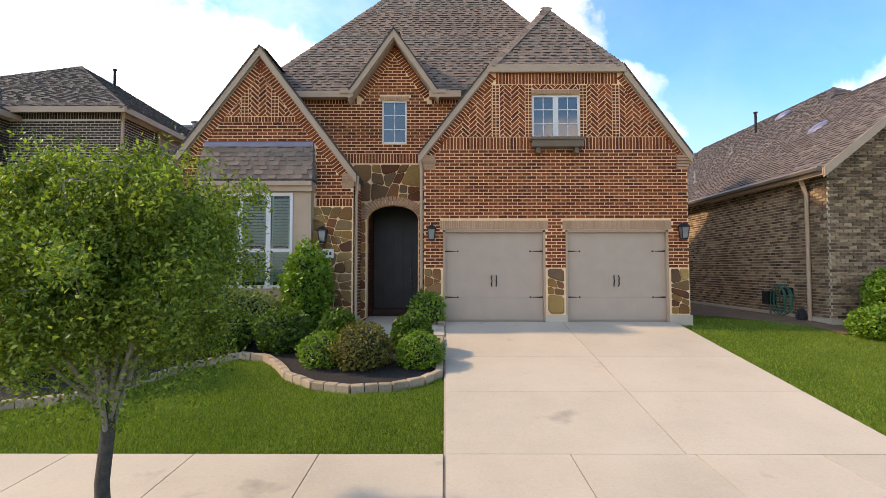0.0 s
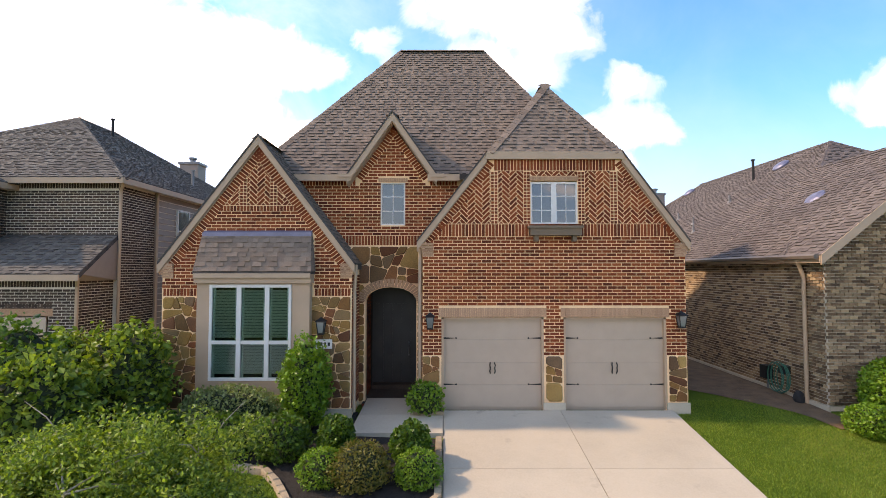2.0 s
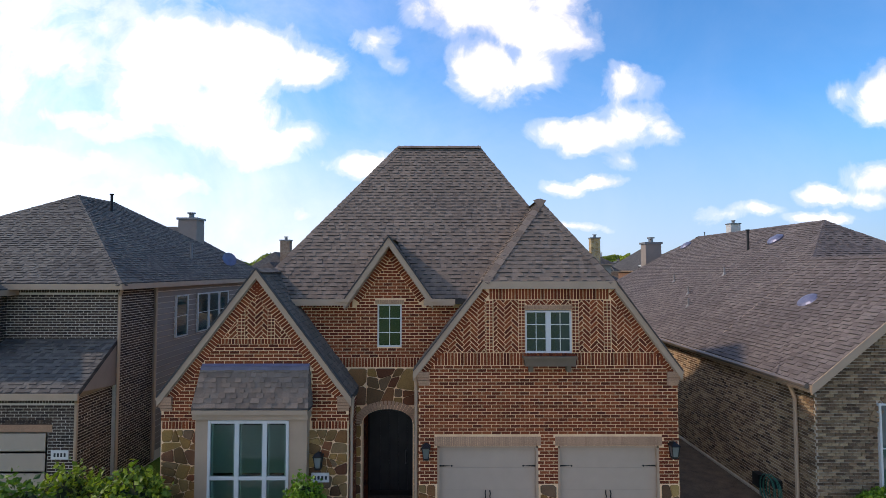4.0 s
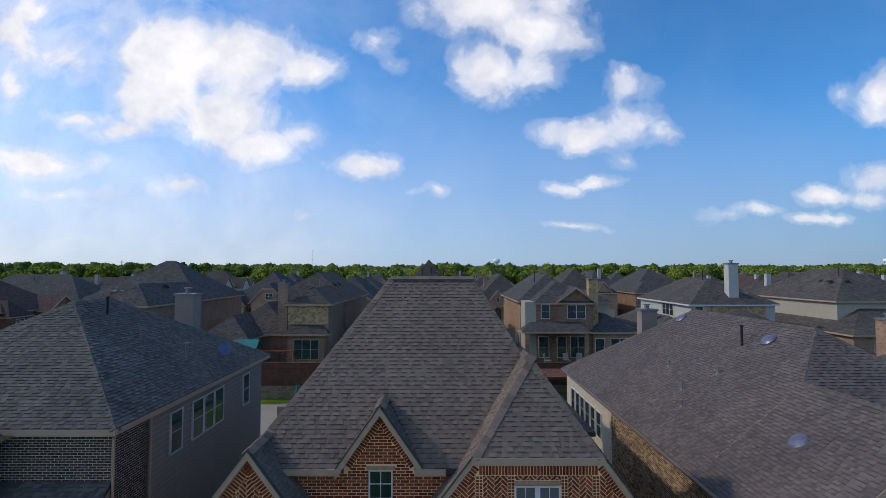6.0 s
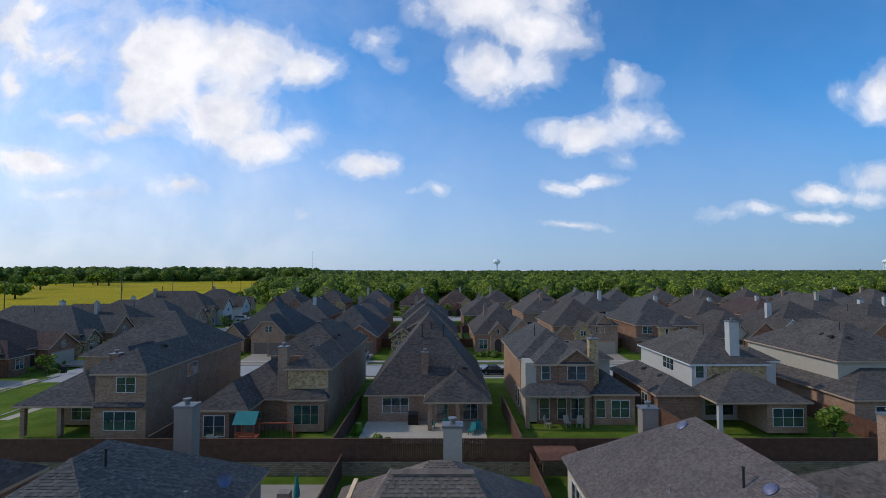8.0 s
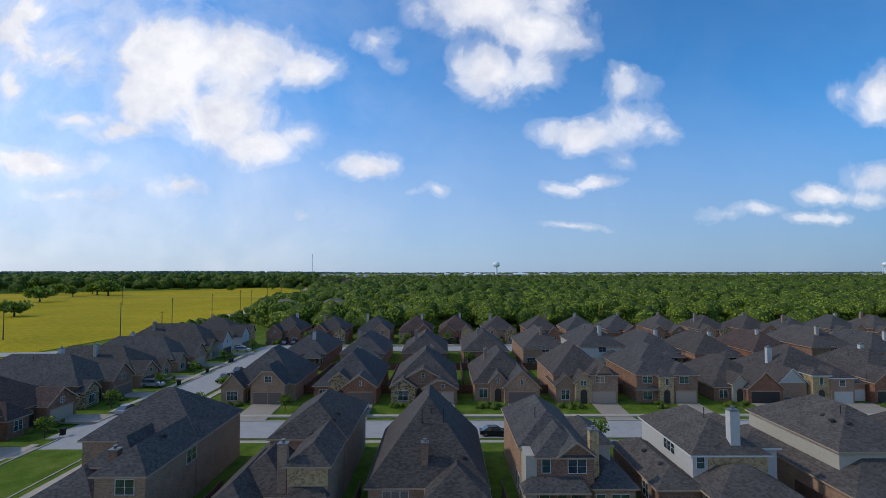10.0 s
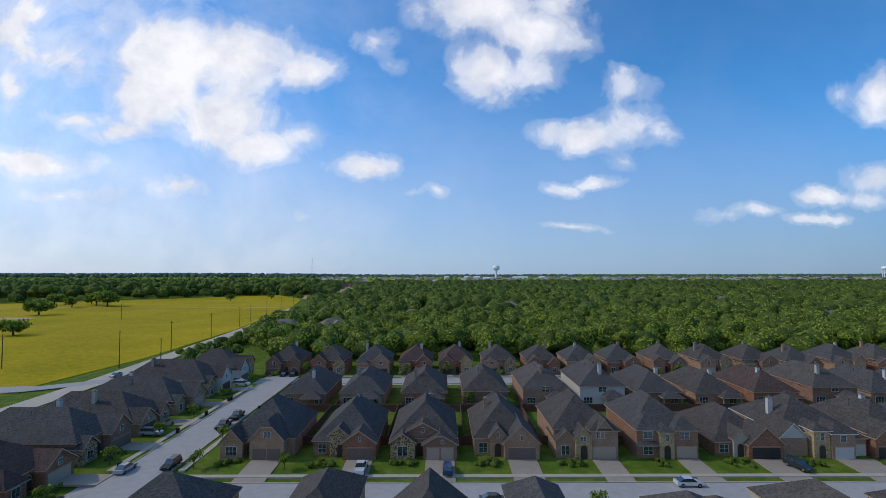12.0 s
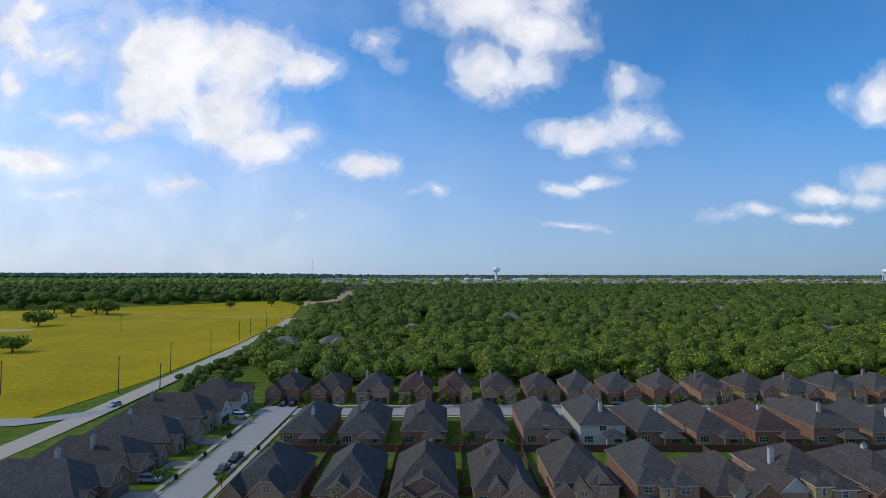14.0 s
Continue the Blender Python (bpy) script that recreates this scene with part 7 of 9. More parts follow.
# fifth row, facing the back street
for i, x in enumerate((-56.5, -40.5, -24.4, -9.2, 5.2, 21.0, 36.6, 51.0, 65.5, 82.0, 98.5, 114.5, 130.5, 146.5, 162.0, 178.0)):
    rf = MAT["roof_c"] if i in (3, 4) else ROOFS[(i * 2) % 5]
    wl = B[["brown", "red", "rose", "red", "red", "tan", "red", "tan", "red", "brown", "tan", "brown", "red", "tan", "red", "tan"][i]]
    plain_house("two-storey brick house with front gables near the woods", x, 164.0, 0.4, 0, 11.6, 17, 5.0 if i != 12 else 4.2, 36, wl, rf, RH, group="fifth row")
    drive_pad(x - 4.5, x + 4.5, 158.6, 163.9, 0.45, 0.42)
# row along the cross street, fronts towards it
for i, (y, tp) in enumerate(zip((38.0, 55.0, 71.5, 88.0, 104.5, 121.0, 138.0), (4.6, 3.8, 3.6, 4.4, 3.6, 3.6, 5.2))):
    rf = MAT["roof_c"] if i in (1, 2) else ROOFS[(i + 1) % 5]
    plain_house("brown brick house facing the cross street under a dark roof", -66.5, y, 0.7, 90, 13.0, 27, tp, 36, MAT["siding_white"] if i == 6 else B[WALLS[(i * 5 + 1) % 6]], rf, RH, group="cross street")
    m = Mesh()
    m.box(-66.4, y + 1.5, 0.5, -58.8, y + 6.0, 0.83)
    whole("driveway", m, MAT["drive_far"], "brownish concrete driveway in front of a garage", "driveway", "structure")
plain_house("white-sided house at the end of the cross street", -66.0, 158.0, 0.5, 90, 14.0, 20, 5.2, 34, MAT["siding_white"], MAT["roof_a"], RH, group="cross street")

# ---------------------------------------------------------------- fences and yard walls
def fence_run(a, b, z, hgt=1.85, posts_=True):
    fo = thing("fence", (a[0], a[1], z), "stained red-brown board fence between back yards", "fence", group="yard fences")
    m = Mesh()
    d = Vector((b[0] - a[0], b[1] - a[1], 0))
    L = d.length
    e = d.normalized()
    n = max(1, int(L / 0.15))
    nn = Vector((-e.y, e.x, 0))
    for i in range(n):
        p, q = e * (i * L / n + 0.004), e * ((i + 1) * L / n - 0.004)
        hh = hgt + RNG.uniform(-0.012, 0.012)
        off = nn * (0.012 + RNG.uniform(-0.004, 0.004))
        m.put([p - off, q - off, q + off, p + off] + [v + Vector((0, 0, hh)) for v in (p - off, q - off, q + off, p + off)],
              [(0, 1, 5, 4), (1, 2, 6, 5), (2, 3, 7, 6), (3, 0, 4, 7), (4, 5, 6, 7)])
    tagged(part("boarding", m, MAT["fence"], fo), kind="stuff")
    for zz in (0.3, 1.5):
        r = Mesh()
        r.bar(nn * -0.04 + Vector((0, 0, zz)), d + nn * -0.04 + Vector((0, 0, zz)), 0.04, 0.09)
        part("rail", r, MAT["fence"], fo)
    r = Mesh()
    r.bar(Vector((0, 0, hgt + 0.02)), d + Vector((0, 0, hgt + 0.02)), 0.12, 0.04)
    part("cap_rail", r, MAT["fence"], fo)


m = Mesh()
m.box(-62, 29.3, -0.2, 70, 29.68, 1.05)
whole("retaining_wall", m, MAT["stone_wall"], "stacked tan stone retaining wall under the back fence", "wall", "structure")
for xa, xb in ((-62, -24.8), (-24.8, -8.8), (-8.8, 7.2), (7.2, 23.8), (23.8, 40), (40, 60)):
    fence_run((xa, 29.5), (xb, 29.5), 1.04, 1.9)
for x in (-24.6, -8.9, 7.0, 22.6, 40.2, 59.0):
    fence_run((x, 29.7), (x, 44.0), 1.18)
for x in (-8.1, 7.6, 23.0):
    fence_run((x, 16.0), (x, 29.2), -0.05)
for x in (-28.5, -11.2, 5.0, 20.8, 36.4, 52.5, 68.0):
    fence_run((x, 92.6), (x, 117.0), 0.65)
    fence_run((x - 2.0, 92.4), (x + 2.0, 92.4), 0.65)
    fence_run((x + 0.8, 117.4), (x + 0.8, 130.0), 0.55)
fence_run((-45, 117.2), (60, 117.2), 0.6)
fence_run((60, 117.2), (150, 117.2), 0.6)

# ---------------------------------------------------------------- plants
def leaf_cloud(mesh_name, pts, size, mat, seed, spread=0.25, long=1.5):
    """Leaves as small folded blades, one round each point. pts: (n, 3)."""
    rng = np.random.default_rng(seed)
    n = len(pts)
    a = rng.normal(size=(n, 3))
    a /= np.linalg.norm(a, axis=1)[:, None]
    b = np.cross(a, rng.normal(size=(n, 3)))
    b /= np.linalg.norm(b, axis=1)[:, None]
    c = np.cross(a, b)
    s = size * rng.uniform(0.6, 1.35, n)[:, None]
    tip, side = a * s * long * 0.5, b * s * 0.5
    fold = c * s * 0.16
    v = np.stack([pts - tip, pts + side + fold, pts + tip, pts - side + fold], 1).reshape(-1, 3)
    k = np.arange(n)[:, None] * 4
    f = np.concatenate([k + np.array([[0, 1, 2]]), k + np.array([[0, 2, 3]])], 0)
    d = bpy.data.meshes.new(mesh_name)
    d.from_pydata(v.tolist(), [], f.tolist())
    d.materials.append(mat)
    d.update()
    return d


def lumpy(c, r, seed, seg=14, rings=9, amp=0.16, freq=2.2):
    """An uneven lump; inside a bush its dark colour stands for inner shade."""
    m = Mesh()
    off = Vector((seed * 3.1, seed * 1.7, seed * 0.9))
    for j in range(rings + 1):
        th = math.pi * j / rings
        for i in range(seg):
            ph = 2 * math.pi * i / seg
            d = Vector((math.sin(th) * math.cos(ph), math.sin(th) * math.sin(ph), math.cos(th)))
            k = 1 + amp * noise.noise(d * freq + off)
            m.v.append((c[0] + d.x * r[0] * k, c[1] + d.y * r[1] * k, c[2] + d.z * r[2] * k))
    for j in range(rings):
        for i in range(seg):
            m.f.append((j * seg + i, (j + 1) * seg + i, (j + 1) * seg + (i + 1) % seg, j * seg + (i + 1) % seg))
    return m


def shell_points(n, c, r, seed, amp=0.16, freq=2.2, inner=0.82, flat=0.0):
    rng = np.random.default_rng(seed)
    out = []
    off = Vector((seed * 3.1, seed * 1.7, seed * 0.9))
    while len(out) < n:
        d = Vector(rng.normal(size=3)).normalized()
        k = 1 + amp * noise.noise(d * freq + off) + amp * 0.6 * noise.noise(d * freq * 3 + off)
        t = rng.uniform(inner, 1.06)
        p = (c[0] + d.x * r[0] * k * t, c[1] + d.y * r[1] * k * t, c[2] + d.z * r[2] * k * t)
        if p[2] > c[2] - r[2] * 0.95:
            out.append(p)
    return np.array(out)


def bush(name, x, y, z, r, label, mat, n=2600, size=0.05, seed=1, amp=0.16, freq=2.2, inner=0.8):
    ob = thing(name, (x, y, z), label, "shrub", group="planting bed shrubs")
    # Dark core: shade between the leaves put into its colour.
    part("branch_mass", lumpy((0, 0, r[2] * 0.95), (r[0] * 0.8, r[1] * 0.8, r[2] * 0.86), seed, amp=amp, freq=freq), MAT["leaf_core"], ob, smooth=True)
    st = Mesh()
    for k in range(3):
        a = k * 2.1 + seed
        st.tube([(0.05 * math.cos(a), 0.05 * math.sin(a), -0.05), (0.2 * r[0] * math.cos(a), 0.2 * r[1] * math.sin(a), r[2] * 0.6)], [0.018, 0.01], 6)
    part("stem", st, MAT["bark"], ob)
    lv = new("foliage", leaf_cloud("foliage", shell_points(n, (0, 0, r[2] * 0.98), r, seed, amp, freq, inner), size, MAT[mat], seed))
    lv.parent = ob
    lv["kind"] = "stuff"
    return ob


bush("shrub", -3.15, -2.15, -0.38, (0.55, 0.5, 0.44), "rounded dark green clipped shrub in dark mulch", "leaf_shrub", seed=2)
bush("shrub", -2.10, -2.1, -0.38, (0.36, 0.36, 0.42), "glossy green rounded shrub beside the front path", "leaf_shrub", seed=3, size=0.06)
bush("shrub", -0.62, -2.35, -0.42, (0.36, 0.36, 0.42), "glossy green rounded shrub beside the driveway", "leaf_shrub", seed=4, size=0.06)
bush("shrub", -2.15, -2.95, -0.55, (0.46, 0.42, 0.34), "low clipped bright green shrub in dark mulch", "leaf_bright", seed=5, size=0.035)
bush("shrub", -1.45, -3.1, -0.55, (0.52, 0.48, 0.42), "bronze-green clipped round shrub in dark mulch", "leaf_red", 3400, seed=6, size=0.035)
bush("shrub", -0.45, -3.0, -0.55, (0.42, 0.4, 0.34), "low clipped bright green shrub near the driveway", "leaf_bright", seed=7, size=0.035)
bush("shrub", -4.6, -1.15, -0.2, (1.05, 0.65, 0.52), "broad pale variegated shrub under the bay window", "leaf_pale", 5200, seed=8, size=0.045, amp=0.1)
bush("shrub", -5.85, -2.0, -0.35, (0.62, 0.55, 0.46), "dark green rounded shrub near the corner of the house", "leaf_shrub", 3000, seed=19, size=0.05)
bush("shrub", -4.3, -2.1, -0.38, (0.58, 0.5, 0.44), "rounded green shrub before the bay window", "leaf_shrub", 2800, seed=18, size=0.05)
bush("tall_shrub", -3.02, -1.0, -0.15, (0.53, 0.5, 0.95), "tall upright bright green shrub by the bay window", "leaf_bright", 7000, seed=9, size=0.065, amp=0.28, freq=3.0, inner=0.6)
bush("planter_shrub", -0.42, -0.28, -0.08, (0.42, 0.32, 0.40), "loose bright green shrub in the stone planter", "leaf_bright", 1500, seed=10, size=0.07, amp=0.3, freq=3, inner=0.4)
bush("corner_shrub", -6.6, -1.5, -0.3, (0.85, 0.8, 1.2), "tall leafy shrub at the corner of the house", "leaf_oak", 7500, seed=11, size=0.09, amp=0.35, freq=2.6, inner=0.5)
bush("corner_shrub", -6.9, -3.4, -0.5, (0.8, 0.8, 1.25), "tall loose olive shrub at the edge of the lawn", "leaf_oak", 7500, seed=12, size=0.085, amp=0.35, freq=2.6, inner=0.5)
bush("corner_shrub", -8.1, -2.6, -0.45, (1.0, 0.9, 1.4), "tall loose green shrub at the edge of the lawn", "leaf_shrub", 7000, seed=13, size=0.085, amp=0.35, freq=2.6, inner=0.5)
bush("corner_shrub", -8.3, -0.9, -0.2, (0.7, 0.7, 1.1), "leafy shrub between the two houses", "leaf_oak", 4500, seed=14, size=0.085, amp=0.35, freq=2.6, inner=0.5)
bush("hedge_shrub", 10.3, -0.45, -0.25, (0.72, 0.45, 0.78), "dense bright green upright shrub against brick", "leaf_bright", 6000, seed=15, size=0.06, amp=0.15)
bush("hedge_shrub", 9.2, -1.15, -0.3, (0.52, 0.5, 0.36), "low rounded green shrub edged with stones", "leaf_bright", 3600, seed=16, size=0.045)
bush("hedge_shrub", 9.5, -2.45, -0.45, (0.5, 0.5, 0.4), "low rounded green shrub beside the lawn", "leaf_bright", 3600, seed=17, size=0.045)

# mulch beds and stone edging
def bed(poly, lift):
    m = Mesh()
    m.prism([(x, y, ground_z(y) + lift) for x, y in poly], (0, 0, -0.2))
    return whole("planting_bed", m, MAT["mulch"], "planting bed of dark brown mulch with uneven surface", "planting bed", "structure", fix=True)


EDGE = [(-8.6, -5.2), (-7.4, -4.95), (-6.35, -4.75), (-5.6, -4.5), (-5.0, -4.0), (-4.45, -3.1), (-3.84, -2.5), (-3.3, -2.62), (-2.95, -3.0), (-2.6, -3.55), (-2.07, -3.95), (-1.45, -4.12), (-0.83, -4.02), (-0.36, -3.76), (-0.1, -3.45), (-0.1, -2.5), (-0.1, -1.4)]
bed(EDGE + [(-2.0, -1.27), (-2.02, -0.02), (-8.6, -0.02)], 0.05)
bed([(-0.70, -0.33), (-0.06, -0.33), (-0.06, -0.03), (-0.70, -0.03)], 0.12)
edging = thing("bed_edging", (0, 0, 0), "row of tan limestone blocks round the mulch bed", "garden edging")
path_pts = []
for (ax, ay), (bx, by) in zip(EDGE, EDGE[1:]):
    n = max(1, round(math.hypot(bx - ax, by - ay) / 0.25))
    path_pts += [(ax + (bx - ax) * i / n, ay + (by - ay) * i / n) for i in range(n)]
path_pts.append(EDGE[-1])
for (ax, ay), (bx, by) in zip(path_pts, path_pts[1:]):
    m = Mesh()
    e = Vector((bx - ax, by - ay, 0)).normalized()
    nn = Vector((-e.y, e.x, 0)) * 0.065
    g = e * 0.006
    j = [RNG.uniform(-0.008, 0.008) for _ in range(4)]
    za, zb = ground_z(ay), ground_z(by)
    a, b = Vector((ax, ay, 0)) + g, Vector((bx, by, 0)) - g
    top = [a - nn + Vector((0, 0, za + 0.11 + j[0])), b - nn + Vector((0, 0, zb + 0.11 + j[1])), b + nn + Vector((0, 0, zb + 0.11 + j[2])), a + nn + Vector((0, 0, za + 0.11 + j[3]))]
    c = sum(top, Vector()) / 4
    cap = [c + (p - c) * 0.86 + Vector((0, 0, 0.015)) for p in top]
    low = [Vector((p.x, p.y, min(za, zb) - 0.1)) for p in top]
    m.put(cap + top + low, [(0, 1, 2, 3)] + [(i, 4 + i, 4 + (i + 1) % 4, (i + 1) % 4) for i in range(4)] + [(4 + i, 8 + i, 8 + (i + 1) % 4, 4 + (i + 1) % 4) for i in range(4)])
    part("edging_stone", m, MAT["edging"], edging, fix=True)
planter = Mesh()
for a in ((-0.76, -0.40, -0.70, 0.0), (-0.06, -0.40, 0.0, -0.02), (-0.70, -0.40, -0.06, -0.33)):
    planter.box(a[0], a[1], -0.4, a[2], a[3], 0.05)
whole("planter", planter, MAT["edging"], "low tan stone planter beside the garage", "planter")
m = Mesh()
ys = [-0.9, -0.3, 0.1, 0.7, 1.3, 1.5, 3.0, 16.0]
m.put([(x, y, ground_z(y) + 0.02) for y in ys for x in (float(np.interp(y, [-0.9, 0.1, 1.3, 3.0], [8.7, 8.35, 7.4, 6.0])), 9.19)], [(2 * i, 2 * i + 1, 2 * i + 3, 2 * i + 2) for i in range(len(ys) - 1)])
whole("bare_soil", m, MAT["soil"], "bare red-brown soil between the two houses", "soil", "structure", fix=True)
rocks = thing("rock_edging", (9.6, -0.9, -0.3), "loose tan rocks edging a bed by the neighbouring wall", "rocks")
for i in range(12):
    a = Mesh()
    q = lumpy((0, 0, 0), (RNG.uniform(0.08, 0.17), RNG.uniform(0.08, 0.14), RNG.uniform(0.05, 0.09)), i + 40, 8, 6, 0.5, 1.5)
    ob = part("rock", q, MAT["edging"], rocks)
    ob.location = (-0.5 - 0.075 * i + RNG.uniform(-0.08, 0.08), 1.1 - i * 0.19, -0.02 - 0.012 * i)

# lawn blades near the sidewalk
def lawn_patch(name, x0, x1, y0, y1, count, keep, seed):
    r = np.random.default_rng(seed)
    px, py = r.uniform(x0, x1, count), r.uniform(y0, y1, count)
    ok = np.array([keep(a, b) for a, b in zip(px, py)])
    px, py = px[ok], py[ok]
    n = len(px)
    pz = np.array([ground_z(b) for b in py])
    an, ht = r.uniform(0, 2 * math.pi, n), r.uniform(0.02, 0.055, n)
    lean = r.normal(0, 0.022, (n, 2))
    w_ = 0.007
    v = np.stack([np.stack([px - w_ * np.cos(an), py - w_ * np.sin(an), pz - 0.005], 1), np.stack([px + w_ * np.cos(an), py + w_ * np.sin(an), pz - 0.005], 1),
                  np.stack([px + lean[:, 0], py + lean[:, 1], pz + ht], 1)], 1).reshape(-1, 3)
    d = bpy.data.meshes.new(name)
    d.from_pydata(v.tolist(), [], (np.arange(n)[:, None] * 3 + np.array([[0, 1, 2]])).tolist())
    d.materials.append(MAT["blade"])
    tagged(new(name, d), "short blades of mown green grass on the lawn", "grass", kind="stuff")


def edge_y(x):
    for (ax, ay), (bx, by) in zip(EDGE, EDGE[1:]):
        if ax <= x <= bx:
            return ay + (by - ay) * (x - ax) / max(bx - ax, 1e-6)
    return -1.0


lawn_patch("grass_blades", -8.5, -0.04, -5.97, -2.4, 150000, lambda a, b: b < edge_y(a) - 0.08, 31)
lawn_patch("grass_blades", 5.46, 12.0, -5.97, 1.0, 90000, lambda a, b: a < np.interp(b, [-6, -0.9, 0.1, 1.3], [13, 8.7, 8.35, 7.6]), 32)
lawn_patch("grass_blades", -8.5, -0.5, -8.8, -7.28, 25000, lambda a, b: True, 33)

# the young tree by the sidewalk
def young_tree(x, y, z, label, hgt=3.4, crown=1.28, seed=3, n=15000, size=0.042, mat="leaf_oak", trunk_r=0.072, squash=1.0, detail=True):
    ob = thing("tree", (x, y, z), label, "tree")
    r = random.Random(seed)
    tm = Mesh()
    base = hgt * 0.31
    pth = [(0, 0, -0.1), (0.01, 0.0, 0.25), (-0.02, 0.01, base * 0.6), (0.03, -0.01, base), (0.02, 0.02, base * 1.3)]
    tm.tube(pth, [trunk_r * 1.35, trunk_r * 1.05, trunk_r, trunk_r * 0.95, trunk_r * 0.7], 12)
    part("trunk", tm, MAT["bark"], ob, "grey-brown furrowed trunk", smooth=True)
    ends = []
    for k in range(18 if detail else 7):
        lm = Mesh()
        a = k * 2.399 + r.uniform(-0.3, 0.3)
        up = r.uniform(0.15, 1.0)
        rad = crown * r.uniform(0.55, 0.95) * (1.0 - 0.35 * up)
        z0 = base * r.uniform(0.92, 1.25)
        z1 = base + (hgt - base) * (0.08 + 0.86 * up)
        p = [(0.02, 0, z0), (rad * 0.4 * math.cos(a), rad * 0.4 * math.sin(a), z0 + (z1 - z0) * 0.55), (rad * math.cos(a), rad * math.sin(a), z1)]
        lm.tube(p, [trunk_r * 0.42, trunk_r * 0.26, trunk_r * 0.08], 6)
        ends.append(p)
        for q in range(5 if detail else 2):
            t = r.uniform(0.35, 0.95)
            s = Vector(p[1]).lerp(Vector(p[2]), t)
            e = s + Vector((r.uniform(-1, 1), r.uniform(-1, 1), r.uniform(-0.2, 0.8))) * crown * 0.42
            lm.tube([s, (s + e) / 2 + Vector((0, 0, 0.05)), e], [trunk_r * 0.16, trunk_r * 0.1, trunk_r * 0.04], 5)
            ends.append([s, (s + e) / 2, e])
        part("limb", lm, MAT["twig"], ob, "pale grey limb with thin twigs")
    g = np.random.default_rng(seed)
    pts = []
    per = n // len(ends)
    zc, rz_ = base + (hgt - base) * 0.5, (hgt - base) * 0.56
    for p in ends:
        a, b = np.array(p[1]), np.array(p[2])
        t = g.uniform(0.1, 1.15, per)[:, None]
        q = a + (b - a) * t + g.normal(0, crown * 0.115, (per, 3)) * np.array([1, 1, 0.85])
        pts.append(q)
    extra = shell_points(n // 6, (0, 0, zc), (crown * 0.94, crown * 0.94, rz_ * 0.9), seed, 0.3, 2.4, 0.3)
    pts = np.concatenate(pts + [extra])
    pts = pts[pts[:, 2] > base * 0.85]
    rel = (pts - np.array([0, 0, zc])) / np.array([crown * 1.04, crown * 1.04, (hgt - base) * 0.53])
    far = np.linalg.norm(rel, axis=1)
    ok = [d < 0.95 + 0.42 * noise.noise(Vector(p) * 2.7) and noise.noise(Vector(p) * 3.6 + Vector((7, 3, 1))) > -0.22 - 0.2 * d for p, d in zip(pts, far)]
    pts = pts[np.array(ok)]
    lv = new("crown", leaf_cloud("crown", pts, size, MAT[mat], seed, long=1.9))
    lv.parent = ob
    lv["kind"] = "stuff"
    return ob


young_tree(-2.62, -7.9, -1.0, "young olive-green oak with a rounded crown beside the sidewalk", seed=3, n=150000, crown=1.2, size=0.0195, hgt=3.2, trunk_r=0.052)

